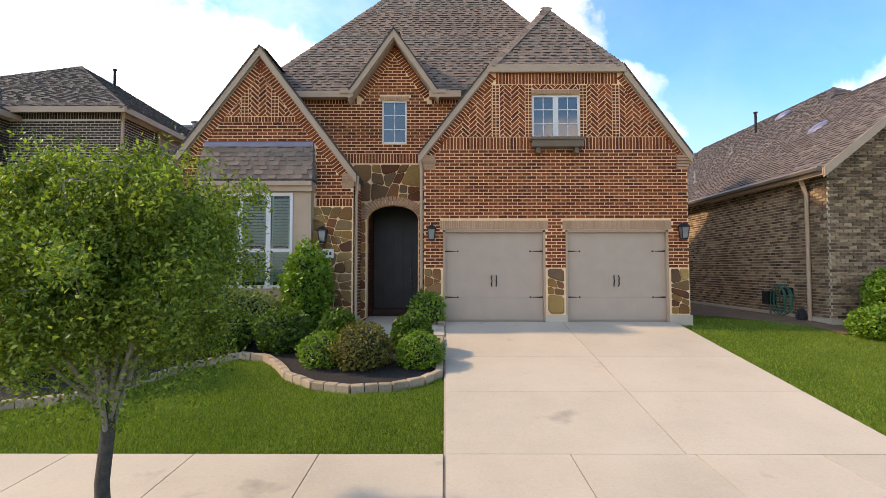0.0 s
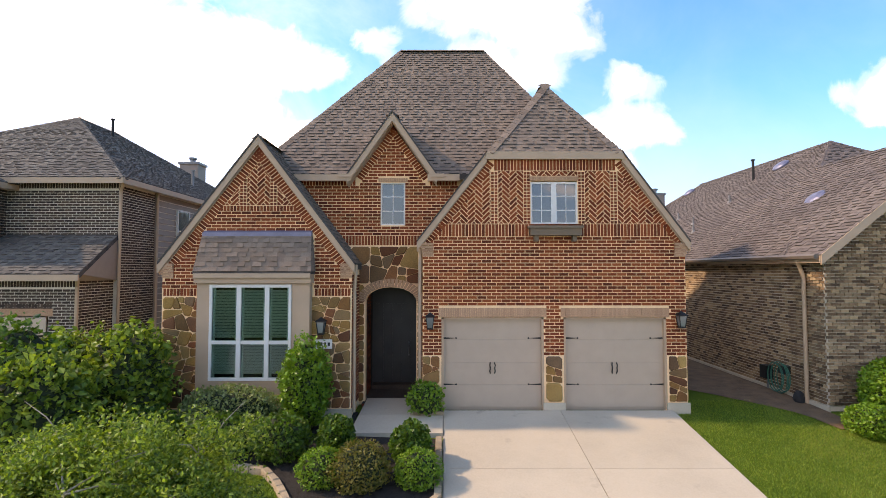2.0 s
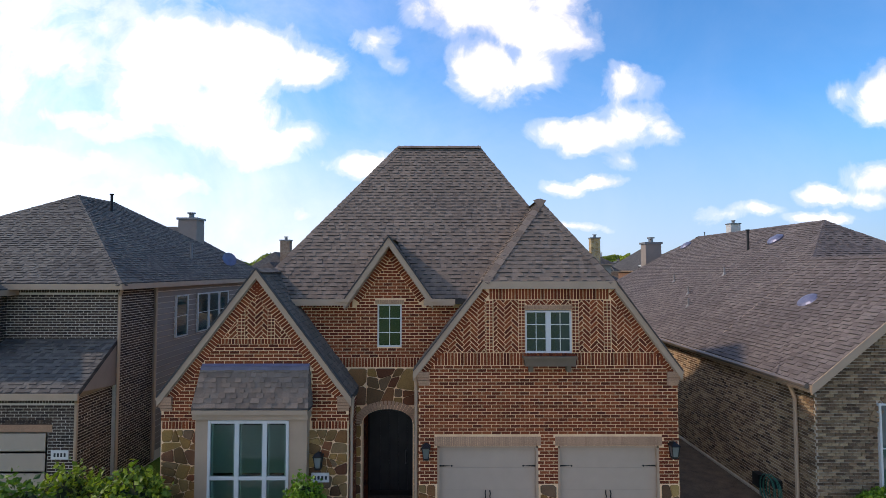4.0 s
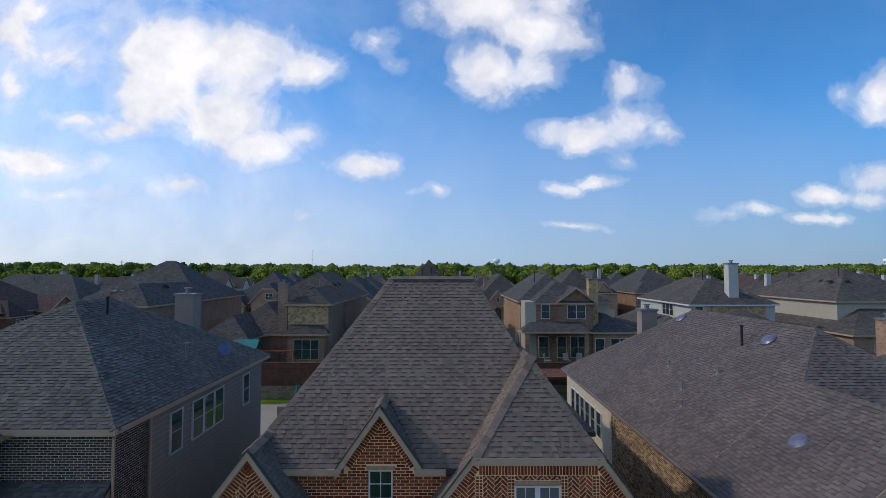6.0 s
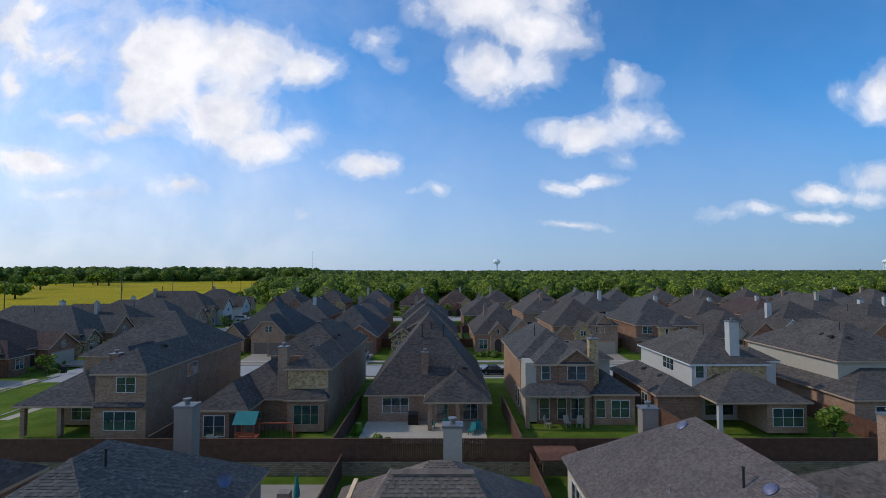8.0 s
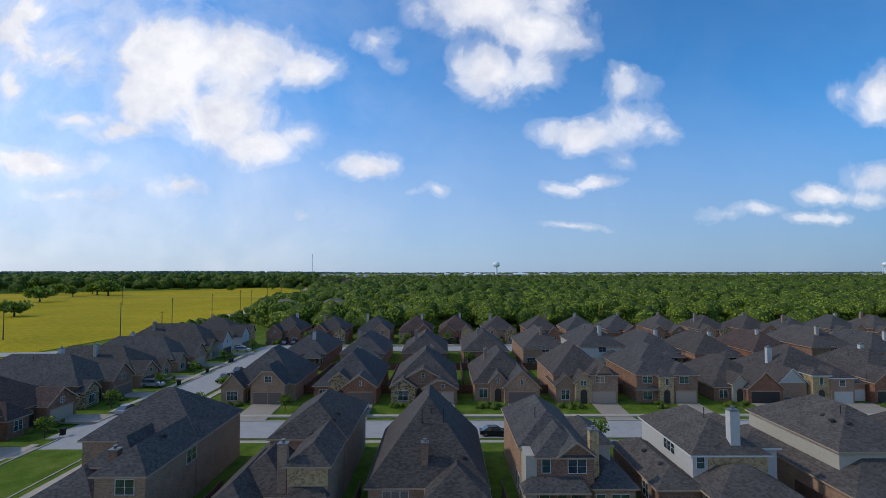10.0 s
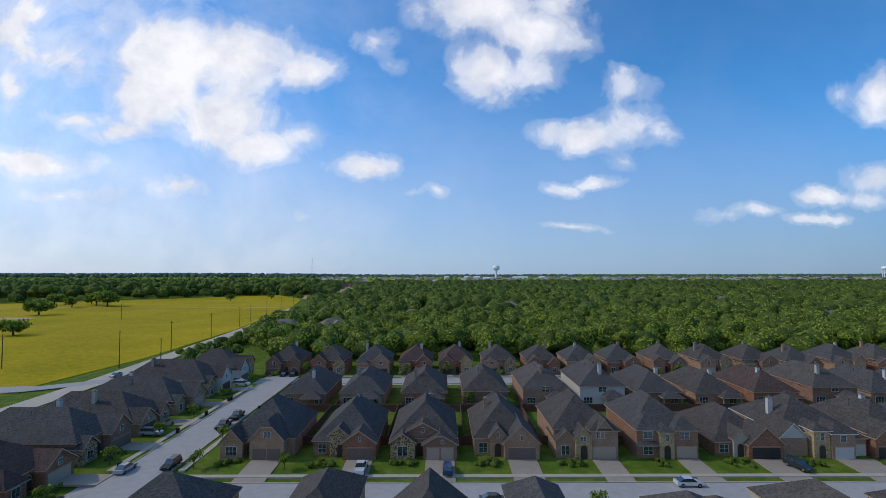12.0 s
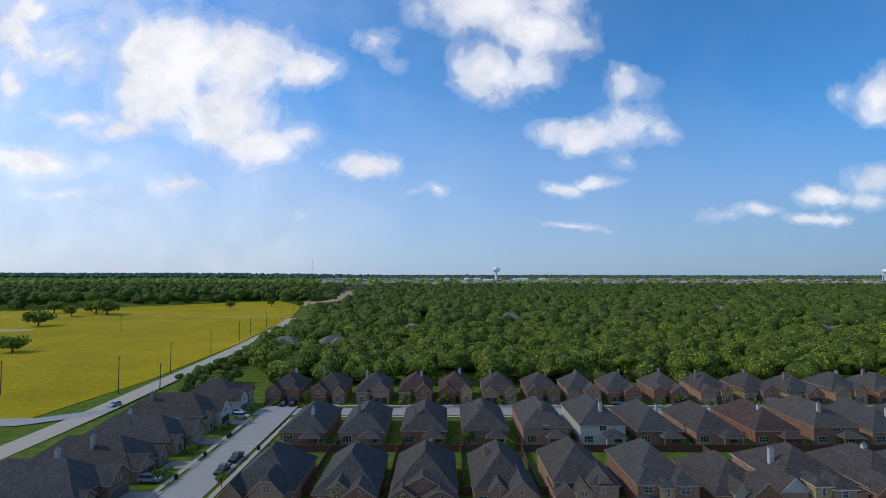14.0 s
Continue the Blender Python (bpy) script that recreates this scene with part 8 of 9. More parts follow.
# ---------------------------------------------------------------- woods, field trees and garden trees
def crown_batch(name, spots, seed, quads, core_seg, label, category, mat="wood_leaf"):
    """Many broad crowns as one mass. spots: x, y, ground, radius, height."""
    g = np.random.default_rng(seed)
    V, F, CV, CF = [], [], [], []
    vo = co = 0
    dirs = []
    rings = max(4, core_seg // 2)
    for j in range(rings + 1):
        for i in range(core_seg):
            th, ph = math.pi * 0.72 * j / rings, 2 * math.pi * i / core_seg
            dirs.append((math.sin(th) * math.cos(ph), math.sin(th) * math.sin(ph), math.cos(th)))
    dirs = np.array(dirs)
    cf = np.array([(j * core_seg + i, (j + 1) * core_seg + i, (j + 1) * core_seg + (i + 1) % core_seg, j * core_seg + (i + 1) % core_seg) for j in range(rings) for i in range(core_seg)])
    for x, y, z0, r, hh in spots:
        cz = z0 + hh - r * 0.75
        k = 1 + g.normal(0, 0.13, len(dirs))
        ph = g.uniform(0, 6.28, 3)
        k += 0.12 * np.sin(dirs[:, 0] * 4 + ph[0]) + 0.12 * np.sin(dirs[:, 1] * 4.5 + ph[1])
        c = dirs * k[:, None] * np.array([r, r, r * 0.8]) * 0.98 + np.array([x, y, cz])
        CV.append(c)
        CF.append(cf + co)
        co += len(dirs)
        if quads:
            d = g.normal(size=(quads, 3))
            d[:, 2] = np.abs(d[:, 2]) * 0.9 - 0.25
            d /= np.linalg.norm(d, axis=1)[:, None]
            kk = 1 + 0.14 * np.sin(d[:, 0] * 4 + ph[0]) + 0.14 * np.sin(d[:, 1] * 4.5 + ph[1])
            p = d * (kk * g.uniform(0.94, 1.09, quads))[:, None] * np.array([r, r, r * 0.8]) + np.array([x, y, cz])
            n_ = d + g.normal(0, 0.42, (quads, 3))
            a = np.cross(n_, g.normal(size=(quads, 3)))
            a /= np.linalg.norm(a, axis=1)[:, None] + 1e-9
            b = np.cross(n_, a)
            b /= np.linalg.norm(b, axis=1)[:, None] + 1e-9
            s = (r * g.uniform(0.06, 0.15, quads))[:, None]
            V.append(np.stack([p - a * s, p + b * s * 0.7, p + a * s, p - b * s * 0.7], 1).reshape(-1, 3))
            F.append(np.arange(quads * 4).reshape(-1, 4) + vo)
            vo += quads * 4
    d = bpy.data.meshes.new(name)
    d.from_pydata(np.concatenate(CV).tolist(), [], np.concatenate(CF).tolist())
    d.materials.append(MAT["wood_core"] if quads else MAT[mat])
    d.polygons.foreach_set("use_smooth", [True] * len(d.polygons))
    top = tagged(new(name, d), label, category, kind="stuff")
    if quads:
        d2 = bpy.data.meshes.new("foliage")
        d2.from_pydata(np.concatenate(V).tolist(), [], np.concatenate(F).tolist())
        d2.materials.append(MAT["wood_leaf"])
        lv = new("foliage", d2)
        lv.parent = top
        lv["kind"] = "stuff"
    return top


def scatter(n, x_of_y, y0, y1, rad, hgt, seed, keep, power=1.0):
    g = np.random.default_rng(seed)
    out = []
    for _ in range(n):
        y = y0 + (y1 - y0) * g.uniform() ** power
        xa, xb = x_of_y(y)
        x = g.uniform(xa, xb)
        if keep(x, y):
            out.append((x, y, 0.0, rad * g.uniform(0.65, 1.4), hgt * g.uniform(0.62, 1.42)))
    return out


def in_field(x, y):
    return in_poly(x, y, FIELD)


def in_poly(x, y, poly):
    c = False
    for i in range(len(poly)):
        (ax, ay), (bx, by) = poly[i], poly[(i + 1) % len(poly)]
        if (ay > y) != (by > y) and x < ax + (y - ay) / (by - ay) * (bx - ax):
            c = not c
    return c


def woods_left(y):
    """Left edge of the main woods."""
    return np.interp(y, [190, 240, 300, 380, 480, 560, 640, 760], [-60, -98, -108, -116, -126, -128, -128, -138])


GAPS = [(-20, 330, 16, 10), (60, 420, 20, 12), (150, 380, 26, 12), (300, 520, 26, 14), (380, 600, 22, 12), (205, 640, 20, 14), (-88, 262, 9, 8), (-62, 268, 9, 8), (-75, 400, 10, 10), (330, 410, 22, 12), (430, 760, 26, 14), (-15, 420, 5, 90), (270, 330, 16, 10), (120, 300, 10, 8)]


def open_wood(x, y):
    return x > woods_left(min(y, 760)) and not any(abs(x - a) < c and abs(y - b) < d for a, b, c, d in GAPS)


near = scatter(1250, lambda y: (woods_left(y), 60 + y * 1.05), 194, 330, 4.5, 9.2, 51, open_wood)
crown_batch("woods", near, 61, 260, 14, "dense green broadleaf woods behind the last row of houses", "woods")
midw = scatter(3000, lambda y: (woods_left(min(y, 760)), 80 + y * 1.05), 330, 760, 6.2, 9.8, 52, open_wood, 0.9)
crown_batch("woods", midw, 62, 95, 10, "broad green woodland canopy with scattered roofs", "woods")
farw = scatter(5200, lambda y: (-0.62 * y - 260, 0.98 * y + 160), 740, 1400, 8.5, 9.5, 53, lambda x, y: not in_field(x, y) and not (-165 - 0.16 * (y - 700) < x < -146 - 0.05 * (y - 740) and 740 < y), 0.9)
crown_batch("woods", farw, 63, 30, 9, "distant green woodland beyond the nearer woods", "woods")
sparse = scatter(900, lambda y: (-0.9 * y - 260, 0.98 * y + 160), 1380, 2500, 9.0, 8.0, 56, lambda x, y: not (-345 < x < -85 and y < 1330))
crown_batch("woods", sparse, 68, 0, 8, "scattered trees of a distant town", "woods")
left = scatter(2600, lambda y: (-1250 if y > 540 else -900, -130), 480, 1100, 6.5, 11.0, 54, lambda x, y: not in_field(x, y) and not in_field(x, y - 8) and not (-175 - 0.16 * (y - 700) < x < -90 and y > 700) and x < -170 - (y - 560) * 0.2, 1.0)
left = [(x, y, 2.0, r_, hh * 1.25) for x, y, z, r_, hh in left]
crown_batch("woods", left, 64, 75, 9, "line of green trees behind the yellow field", "woods")
hz = scatter(2500, lambda y: (-0.95 * y - 300, 0.98 * y + 300), 2500, 4600, 14.0, 5.0, 55, lambda x, y: True, 0.9)
hz = [(x, y, min(15.0, max(0.0, (-x / y - 0.08) * 45.0)), r_, hh) for x, y, z, r_, hh in hz]
crown_batch("woods", hz, 65, 0, 7, mat="far_leaf", label= "wooded horizon far away with haze in its colour", category="woods")
roadside = [(-92 + RNG.uniform(-6, 6), y_, 0.4, RNG.uniform(2.0, 3.4), RNG.uniform(4, 6.5)) for y_ in np.arange(172, 200, 2.0)] + [(-104 + RNG.uniform(-4, 4), y_, 0.4, RNG.uniform(1.6, 2.8), RNG.uniform(3.5, 5.5)) for y_ in np.arange(186, 255, 3.2)]
crown_batch("roadside_trees", roadside, 66, 110, 9, "leafy trees along the country road", "trees")


def broad_tree(x, y, z, r, hh, label, seed, quads=500):
    ob = thing("tree", (x, y, z), label, "tree")
    m = Mesh()
    m.tube([(0, 0, -0.2), (0.05, 0, hh * 0.3), (0, 0.05, hh * 0.6)], [r * 0.07, r * 0.055, r * 0.03], 8)
    for k in range(5):
        a = k * 1.26 + seed
        m.tube([(0, 0, hh * 0.3), (r * 0.5 * math.cos(a), r * 0.5 * math.sin(a), hh * 0.62)], [r * 0.05, r * 0.02], 6)
    part("trunk", m, MAT["bark"], ob)
    g = np.random.default_rng(seed)
    pts = []
    lobes = [(g.uniform(-0.55, 0.55) * r, g.uniform(-0.55, 0.55) * r, hh * g.uniform(0.45, 0.78), r * g.uniform(0.38, 0.6)) for _ in range(9)]
    for a, b, c, q in lobes:
        pts.append(shell_points(quads // 9, (a, b, c), (q, q, q * 0.7), int(g.integers(1, 9999)), 0.3, 2.5, 0.5))
    lv = new("crown", leaf_cloud("crown", np.concatenate(pts), r * 0.17, MAT["leaf_oak"], seed, long=1.3))
    lv.parent = ob
    lv["kind"] = "stuff"


FT = "lone dark green oak standing in the yellow field"
for i, (x, y, r, hh) in enumerate(((-246, 272, 8.0, 9.0), (-340, 405, 10.5, 13.0), (-375, 489, 8, 10.5), (-352, 508, 13, 17), (-372, 520, 11, 14), (-425, 530, 9, 12), (-395, 545, 9, 12), (-262, 600, 6, 8), (-150, 560, 6, 8), (-225, 640, 6, 9), (-180, 615, 5, 8), (-330, 180, 9, 7))):
    broad_tree(x, y, 0.4, r, hh, FT, 200 + i, 900)
# street trees and garden shrubs of the quarter
ST = "small young street tree with a thin crown"
for i, (x, y) in enumerate(((-46.0, 80.5), (-62.4, 66.0), (-62.6, 82.0), (-62.4, 98.0), (-62.3, 113.0), (-62.5, 130.0), (-47.0, 60.0), (-62.4, 50.0), (-62, 150), (24.0, 63.0), (-47.5, 96))):
    broad_tree(x, y, 0.7, 1.5, 3.8, ST, 300 + i, 420)
gs = []
for x0, x1 in ((-43, -38), (-25, -20), (-9.6, -4.8), (6.6, 12), (22.5, 27), (38.4, 43), (54, 59.5), (67, 72), (84, 90), (99, 105)):
    for k in range(9):
        gs.append((RNG.uniform(x0, x1), RNG.uniform(80.6, 83.2), 0.62, RNG.uniform(0.35, 0.75), RNG.uniform(0.5, 1.1)))
for x in (-56.5, -40.5, -24.4, -9.2, 5.2, 21.0, 36.6, 51.0, 65.5, 82.0, 98.5, 114.5, 130.5, 146.5):
    for k in range(5):
        gs.append((x + RNG.uniform(-6, 0.5), RNG.uniform(161.3, 163.0), 0.35, RNG.uniform(0.4, 1.1), RNG.uniform(0.6, 2.4)))
for y in (38, 55, 71.5, 88, 104.5, 121, 138):
    for k in range(6):
        gs.append((RNG.uniform(-65.6, -63.5), y + RNG.uniform(-6, 1), 0.6, RNG.uniform(0.35, 0.8), RNG.uniform(0.5, 1.3)))
for k in range(16):
    gs.append((RNG.uniform(-8, -4.5), RNG.uniform(30.2, 33.0), 1.2, RNG.uniform(0.35, 0.7), RNG.uniform(0.5, 1.2)))
crown_batch("garden_shrubs", gs, 67, 60, 8, "rounded green shrubs before the houses of the quarter", "shrubs")
for x, y, r, hh in ((36.3, 33.4, 1.7, 4.2), (-29, 80, 1.2, 3.2), (8.0, 122, 1.6, 4.5), (17.5, 115, 2.0, 4.5), (-12.5, 162, 1.6, 4.5), (2.0, 162, 1.7, 4.5), (84, 162, 1.8, 4.5), (-48, 163, 1.7, 5)):
    broad_tree(x, y, 0.7, r, hh, "bright green garden tree beside a house", int(abs(x * 7 + y)), 700)

# ---------------------------------------------------------------- cars
def car(kind, paint, x, y, z, rz, label):
    """kind: sedan, suv or pickup; 4.7 m long, nose along -y before turning."""
    ob = thing("car" if kind != "pickup" else "pickup_truck", (x, y, z), label, "car" if kind != "pickup" else "truck", rz=rz)
    L, W_ = (4.7, 0.9) if kind != "pickup" else (5.6, 0.98)
    hgt = {"sedan": 1.45, "suv": 1.72, "pickup": 1.85}[kind]
    belt = hgt * 0.60
    side = {"sedan": [(-0.5, 0.32), (-0.49, 0.62), (-0.30, 0.85), (0.5, 0.92), (0.5, 0.35)],
            "suv": [(-0.5, 0.36), (-0.49, 0.8), (-0.28, 1.02), (0.49, 1.06), (0.5, 0.4)],
            "pickup": [(-0.5, 0.45), (-0.5, 0.95), (-0.25, 1.12), (0.5, 1.1), (0.5, 0.5)]}[kind]
    roof_ = {"sedan": [(-0.26, 0.86), (-0.08, 1.43), (0.22, 1.43), (0.42, 0.92)], "suv": [(-0.25, 1.03), (-0.10, 1.68), (0.44, 1.70), (0.49, 1.06)],
             "pickup": [(-0.20, 1.11), (-0.08, 1.82), (0.16, 1.84), (0.20, 1.11)]}[kind]
    m = Mesh()
    def loft(prof, w0, w1):
        n = len(prof)
        zs = [p[1] for p in prof]
        lo, hi = min(zs), max(zs)
        pts = []
        for s in (-1, 1):
            for a, b in prof:
                t = (b - lo) / (hi - lo)
                pts.append((s * (w0 + (w1 - w0) * t), a * L, b))
        return pts, [tuple(range(n)), tuple(range(2 * n - 1, n - 1, -1))] + [(i, i + n, (i + 1) % n + n, (i + 1) % n) for i in range(n)]
    m.put(*loft(side, W_ * 0.98, W_ * 0.93))
    if kind == "pickup":
        m.box(-W_ * 0.93, 0.2 * L, 1.1, -W_ * 0.85, 0.5 * L, 1.16)
        m.box(W_ * 0.85, 0.2 * L, 1.1, W_ * 0.93, 0.5 * L, 1.16)
    body_ = part("body", m, PAINT[paint], ob, fix=True)
    m = Mesh()
    m.put(*loft(roof_, W_ * 0.88, W_ * 0.70))
    part("cabin_glass", m, MAT["glass"], ob, fix=True)
    m = Mesh()
    top = [p for p in roof_ if p[1] > hgt * 0.9]
    a, b = top[0][0] * L, top[-1][0] * L
    m.prism([(-W_ * 0.72, a - 0.03, hgt + 0.005), (W_ * 0.72, a - 0.03, hgt + 0.005), (W_ * 0.72, b + 0.05, hgt + 0.005), (-W_ * 0.72, b + 0.05, hgt + 0.005)], (0, 0, -0.06))
    part("roof", m, PAINT[paint], ob)
    for sx in (-1, 1):
        for fy in (-0.31, 0.30):
            m = Mesh()
            m.tube([(sx * (W_ - 0.2), fy * L, 0.34), (sx * (W_ + 0.01), fy * L, 0.34)], 0.34, 16)
            wh = part("wheel", m, MAT["rubber"], ob)
            m = Mesh()
            m.tube([(sx * (W_ - 0.02), fy * L, 0.34), (sx * (W_ + 0.025), fy * L, 0.34)], 0.21, 12)
            part("rim", m, MAT["metal"], wh)
        m = Mesh()
        m.box(sx * W_ * 0.72 - 0.14, -0.5 * L - 0.01, side[1][1] - 0.14, sx * W_ * 0.72 + 0.14, -0.5 * L + 0.12, side[1][1] - 0.02)
        part("headlight", m, MAT["lamp_glass"], ob)
    return ob


car("pickup", "white", -14.6, 79.0, 0.68, 180, "white pickup truck parked on a driveway")
car("suv", "blue", 1.3, 78.6, 0.66, 180, "dark blue car parked on a driveway")
car("sedan", "silver", -57.7, 79.0, 0.78, 180, "silver car parked at the kerb of the cross street")
car("suv", "black", -50.2, 80.6, 0.78, 0, "black car parked at the kerb of the cross street")
car("pickup", "black", -50.8, 104.0, 0.76, 0, "black pickup truck parked at the kerb")
car("pickup", "black", -50.8, 111.5, 0.76, 0, "black pickup truck parked behind another one")
car("suv", "silver", -64.5, 98.6, 0.85, 90, "silver car parked on a driveway beside the cross street")
car("suv", "white", -63.5, 146.0, 0.85, 90, "white car parked on a driveway")
car("sedan", "white", -66.5, 151.0, 0.8, 80, "white car parked across a driveway")
car("suv", "dark", 66.3, 79.8, 0.7, 20, "dark green car parked on a driveway")
car("sedan", "white", 42.7, 73.2, 0.42, 90, "white car parked at the kerb of the street")
car("sedan", "black", 8.6, 67.0, 0.42, 90, "black car parked at the kerb")
car("suv", "black", -55.0, 161.2, 0.5, 0, "black car parked before a garage")
car("suv", "black", -51.8, 161.2, 0.5, 0, "black car parked before a garage")
car("sedan", "white", 68.0, 161.0, 0.5, 90, "white car parked before a garage")
car("suv", "black", 62.5, 161.3, 0.5, 90, "black car parked before a garage")
car("sedan", "dark", 101.0, 160.8, 0.5, 90, "dark car parked before a garage")
car("sedan", "silver", -113.0, 160.0, 0.78, -5, "silver car on the country road")

# ---------------------------------------------------------------- poles, towers, far buildings
def utility_pole(x, y, z, hgt):
    ob = thing("utility_pole", (x, y, z), "weathered wooden utility pole beside the field", "pole", group="field poles")
    m = Mesh()
    m.tube([(0, 0, -0.3), (0, 0, hgt)], [0.2, 0.13], 8)
    part("shaft", m, MAT["pole"], ob)
    m = Mesh()
    m.box(-0.9, -0.06, hgt - 0.8, 0.9, 0.06, hgt - 0.65)
    part("crossarm", m, MAT["pole"], ob)


for x, y, hgt in ((-124.0, 178.5, 14.0), (-126.0, 218.5, 13.5), (-130.0, 267.0, 13.0), (-134.5, 317.0, 13.0), (-112.0, 185.5, 10.0), (-247.0, 369.0, 12.0), (-166.0, 175.0, 13.0), (-140.0, 350.0, 12.0), (-146, 400, 12), (-152, 455, 12), (-160, 520, 12)):
    utility_pole(x, y, 0.6, hgt)


def water_tower(x, y, hgt, r, label, legs=False):
    ob = thing("water_tower", (x, y, 0), label, "water tower")
    m = Mesh()
    if legs:
        for k in range(5):
            a = k * 1.257
            m2 = Mesh()
            m2.tube([(r * 0.8 * math.cos(a), r * 0.8 * math.sin(a), 0), (r * 0.7 * math.cos(a), r * 0.7 * math.sin(a), hgt - r)], 1.1, 8)
            part("leg", m2, MAT["water_white"], ob)
    else:
        m.tube([(0, 0, 0), (0, 0, 4), (0, 0, hgt * 0.55), (0, 0, hgt - r * 1.2)], [r * 0.55, r * 0.32, r * 0.26, r * 0.5], 16)
        part("stem", m, MAT["water_white"], ob, smooth=True)
    part("tank", lumpy((0, 0, hgt - r * 0.75), (r, r, r * 0.75), 1, 24, 14, 0.0), MAT["water_white"], ob, smooth=True)


water_tower(236.0, 2130.0, 63.0, 16.0, "white spheroid water tower on the horizon")
water_tower(1690.0, 1860.0, 55.0, 12.0, "white water tower on legs on the horizon", True)
m = Mesh()
for a in (0, 2.09, 4.19):
    m.tube([(0.6 * math.cos(a), 0.6 * math.sin(a), 0), (0.35 * math.cos(a), 0.35 * math.sin(a), 84)], 0.22, 6)
k = 0
for i in range(28):
    z = i * 3
    m.tube([(0.6 * math.cos(k), 0.6 * math.sin(k), z), (0.6 * math.cos(k + 2.09), 0.6 * math.sin(k + 2.09), z + 3)], 0.12, 4)
    k += 2.09
mast = whole("radio_mast", m, MAT["metal"], "thin grey lattice radio mast on the horizon", "mast")
mast.location = (-462, 1740, 0)
RF = random.Random(77)
for i in range(46):
    x, y = RF.uniform(-340, -190), RF.uniform(1010, 1320)
    hh = thing("far_house", (x, y, 0), "small distant house with a red-brown roof", "house", "far estate")
    wing(hh, -6.5, 6.5, 0, 12, 5.0, 36, BRICKS[RF.choice(("tan", "rose", "red"))], MAT[RF.choice(("roof_c", "roof_d"))])
m = Mesh()
m.put([(-186, 640, 0.3), (-140, 630, 0.3), (-148, 800, 0.3), (-172, 960, 0.3), (-205, 1320, 0.3), (-330, 1320, 0.3), (-275, 960, 0.3), (-215, 760, 0.3)], [(0, 1, 2, 3, 4, 5, 6, 7)])
whole("building_site", m, MAT["sand"], "pale bare earth of a distant building site", "ground", "structure")
for i, (gx_, gy_, gw, gd) in enumerate(GAPS[:11] + GAPS[12:]):
    hh = thing("far_house", (gx_, gy_ + 4, 1.5), "house with a pale roof among the trees of the woods", "house", "woodland houses", rz=RF.uniform(-40, 40))
    wing(hh, -8, 8, -5, 5, 5.5, 34, BRICKS[RF.choice(("tan", "rose", "buff"))], MAT["roof_pale"])
    wing(hh, -3, 4, -7.5, 0, 5.2, 38, BRICKS["buff"], MAT["roof_pale"], front="gable")
for i in range(70):
    x, y = RF.uniform(500, 2300), RF.uniform(1500, 2500)
    if x < y * 0.95:
        hh = thing("far_house", (x, y, 0.0), "tiny pale house of a distant estate", "house", "distant estate")
        m = Mesh()
        m.box(-9, -7, 0, 9, 7, 7)
        part("wall", m, MAT[RF.choice(("siding_white", "siding_light"))], hh)
        roof_planes(hh, hip_faces(-9, 9, -7, 7, 7, 32)[0], MAT["roof_d"])
town = Mesh()
for i in range(420):
    y = RF.uniform(1420, 2450)
    x = RF.uniform(-0.25 * y, 1.0 * y)
    a, b, hh_ = RF.uniform(6, 14), RF.uniform(5, 9), RF.uniform(4, 8)
    town.box(x - a, y - b, 0, x + a, y + b, hh_)
    town.put([(x - a - 0.6, y - b - 0.6, hh_), (x + a + 0.6, y - b - 0.6, hh_), (x + a + 0.6, y + b + 0.6, hh_), (x - a - 0.6, y + b + 0.6, hh_), (x - a * 0.5, y, hh_ + 3.5), (x + a * 0.5, y, hh_ + 3.5)],
             [(0, 1, 5, 4), (1, 2, 5), (2, 3, 4, 5), (3, 0, 4)])
whole("far_town", town, brick_pieces("far_town_tones", [(0.5, 0.45, 0.4), (0.24, 0.2, 0.18), (0.6, 0.56, 0.52), (0.36, 0.28, 0.23)]), "pale roofs and walls of a distant town", "town", "stuff")
for x, y, w_, z in ((330, 2050, 60, 12), (425, 2060, 22, 12), (150, 2080, 26, 14), (105, 2100, 18, 14), (20, 2100, 24, 12), (190, 2000, 40, 8)):
    m = Mesh()
    z = z * 0.4
    m.box(x - w_ / 2, y, 0, x + w_ / 2, y + 40, z + 6)
    m.prism([(x - w_ / 2 - 1, y - 1, z + 6), (x + w_ / 2 + 1, y - 1, z + 6), (x + w_ / 2, y + 20, z + 9), (x - w_ / 2, y + 20, z + 9)], (0, 0, -0.5))
    whole("far_building", m, MAT["water_white"], "long white flat building on the horizon", "building")

# ---------------------------------------------------------------- back yards
ps = thing("play_set", (-17.0, 31.8, 1.2), "orange wooden play set with a teal canopy, slide and swings", "play set")
for x in (-0.8, 0.8):
    for y in (-0.7, 0.7):
        m = Mesh()
        m.box(x - 0.05, y - 0.05, -0.02, x + 0.05, y + 0.05, 2.6)
        part("post", m, MAT["orange_wood"], ps)
m = Mesh()
m.box(-0.85, -0.75, 1.1, 0.85, 0.75, 1.18)
part("deck", m, MAT["orange_wood"], ps)
m = Mesh()
for z in (1.3, 1.5, 1.7):
    m.box(-0.86, -0.79, z, 0.86, -0.75, z + 0.12)
part("railing", m, MAT["orange_wood"], ps)
roof_planes(ps, [[(-1.0, -0.95, 2.5), (1.0, -0.95, 2.5), (1.0, 0, 3.4), (-1.0, 0, 3.4)], [(1.0, 0.95, 2.5), (-1.0, 0.95, 2.5), (-1.0, 0, 3.4), (1.0, 0, 3.4)]], MAT["teal"], "canopy", 0.03, "teal canvas canopy")
m = Mesh()
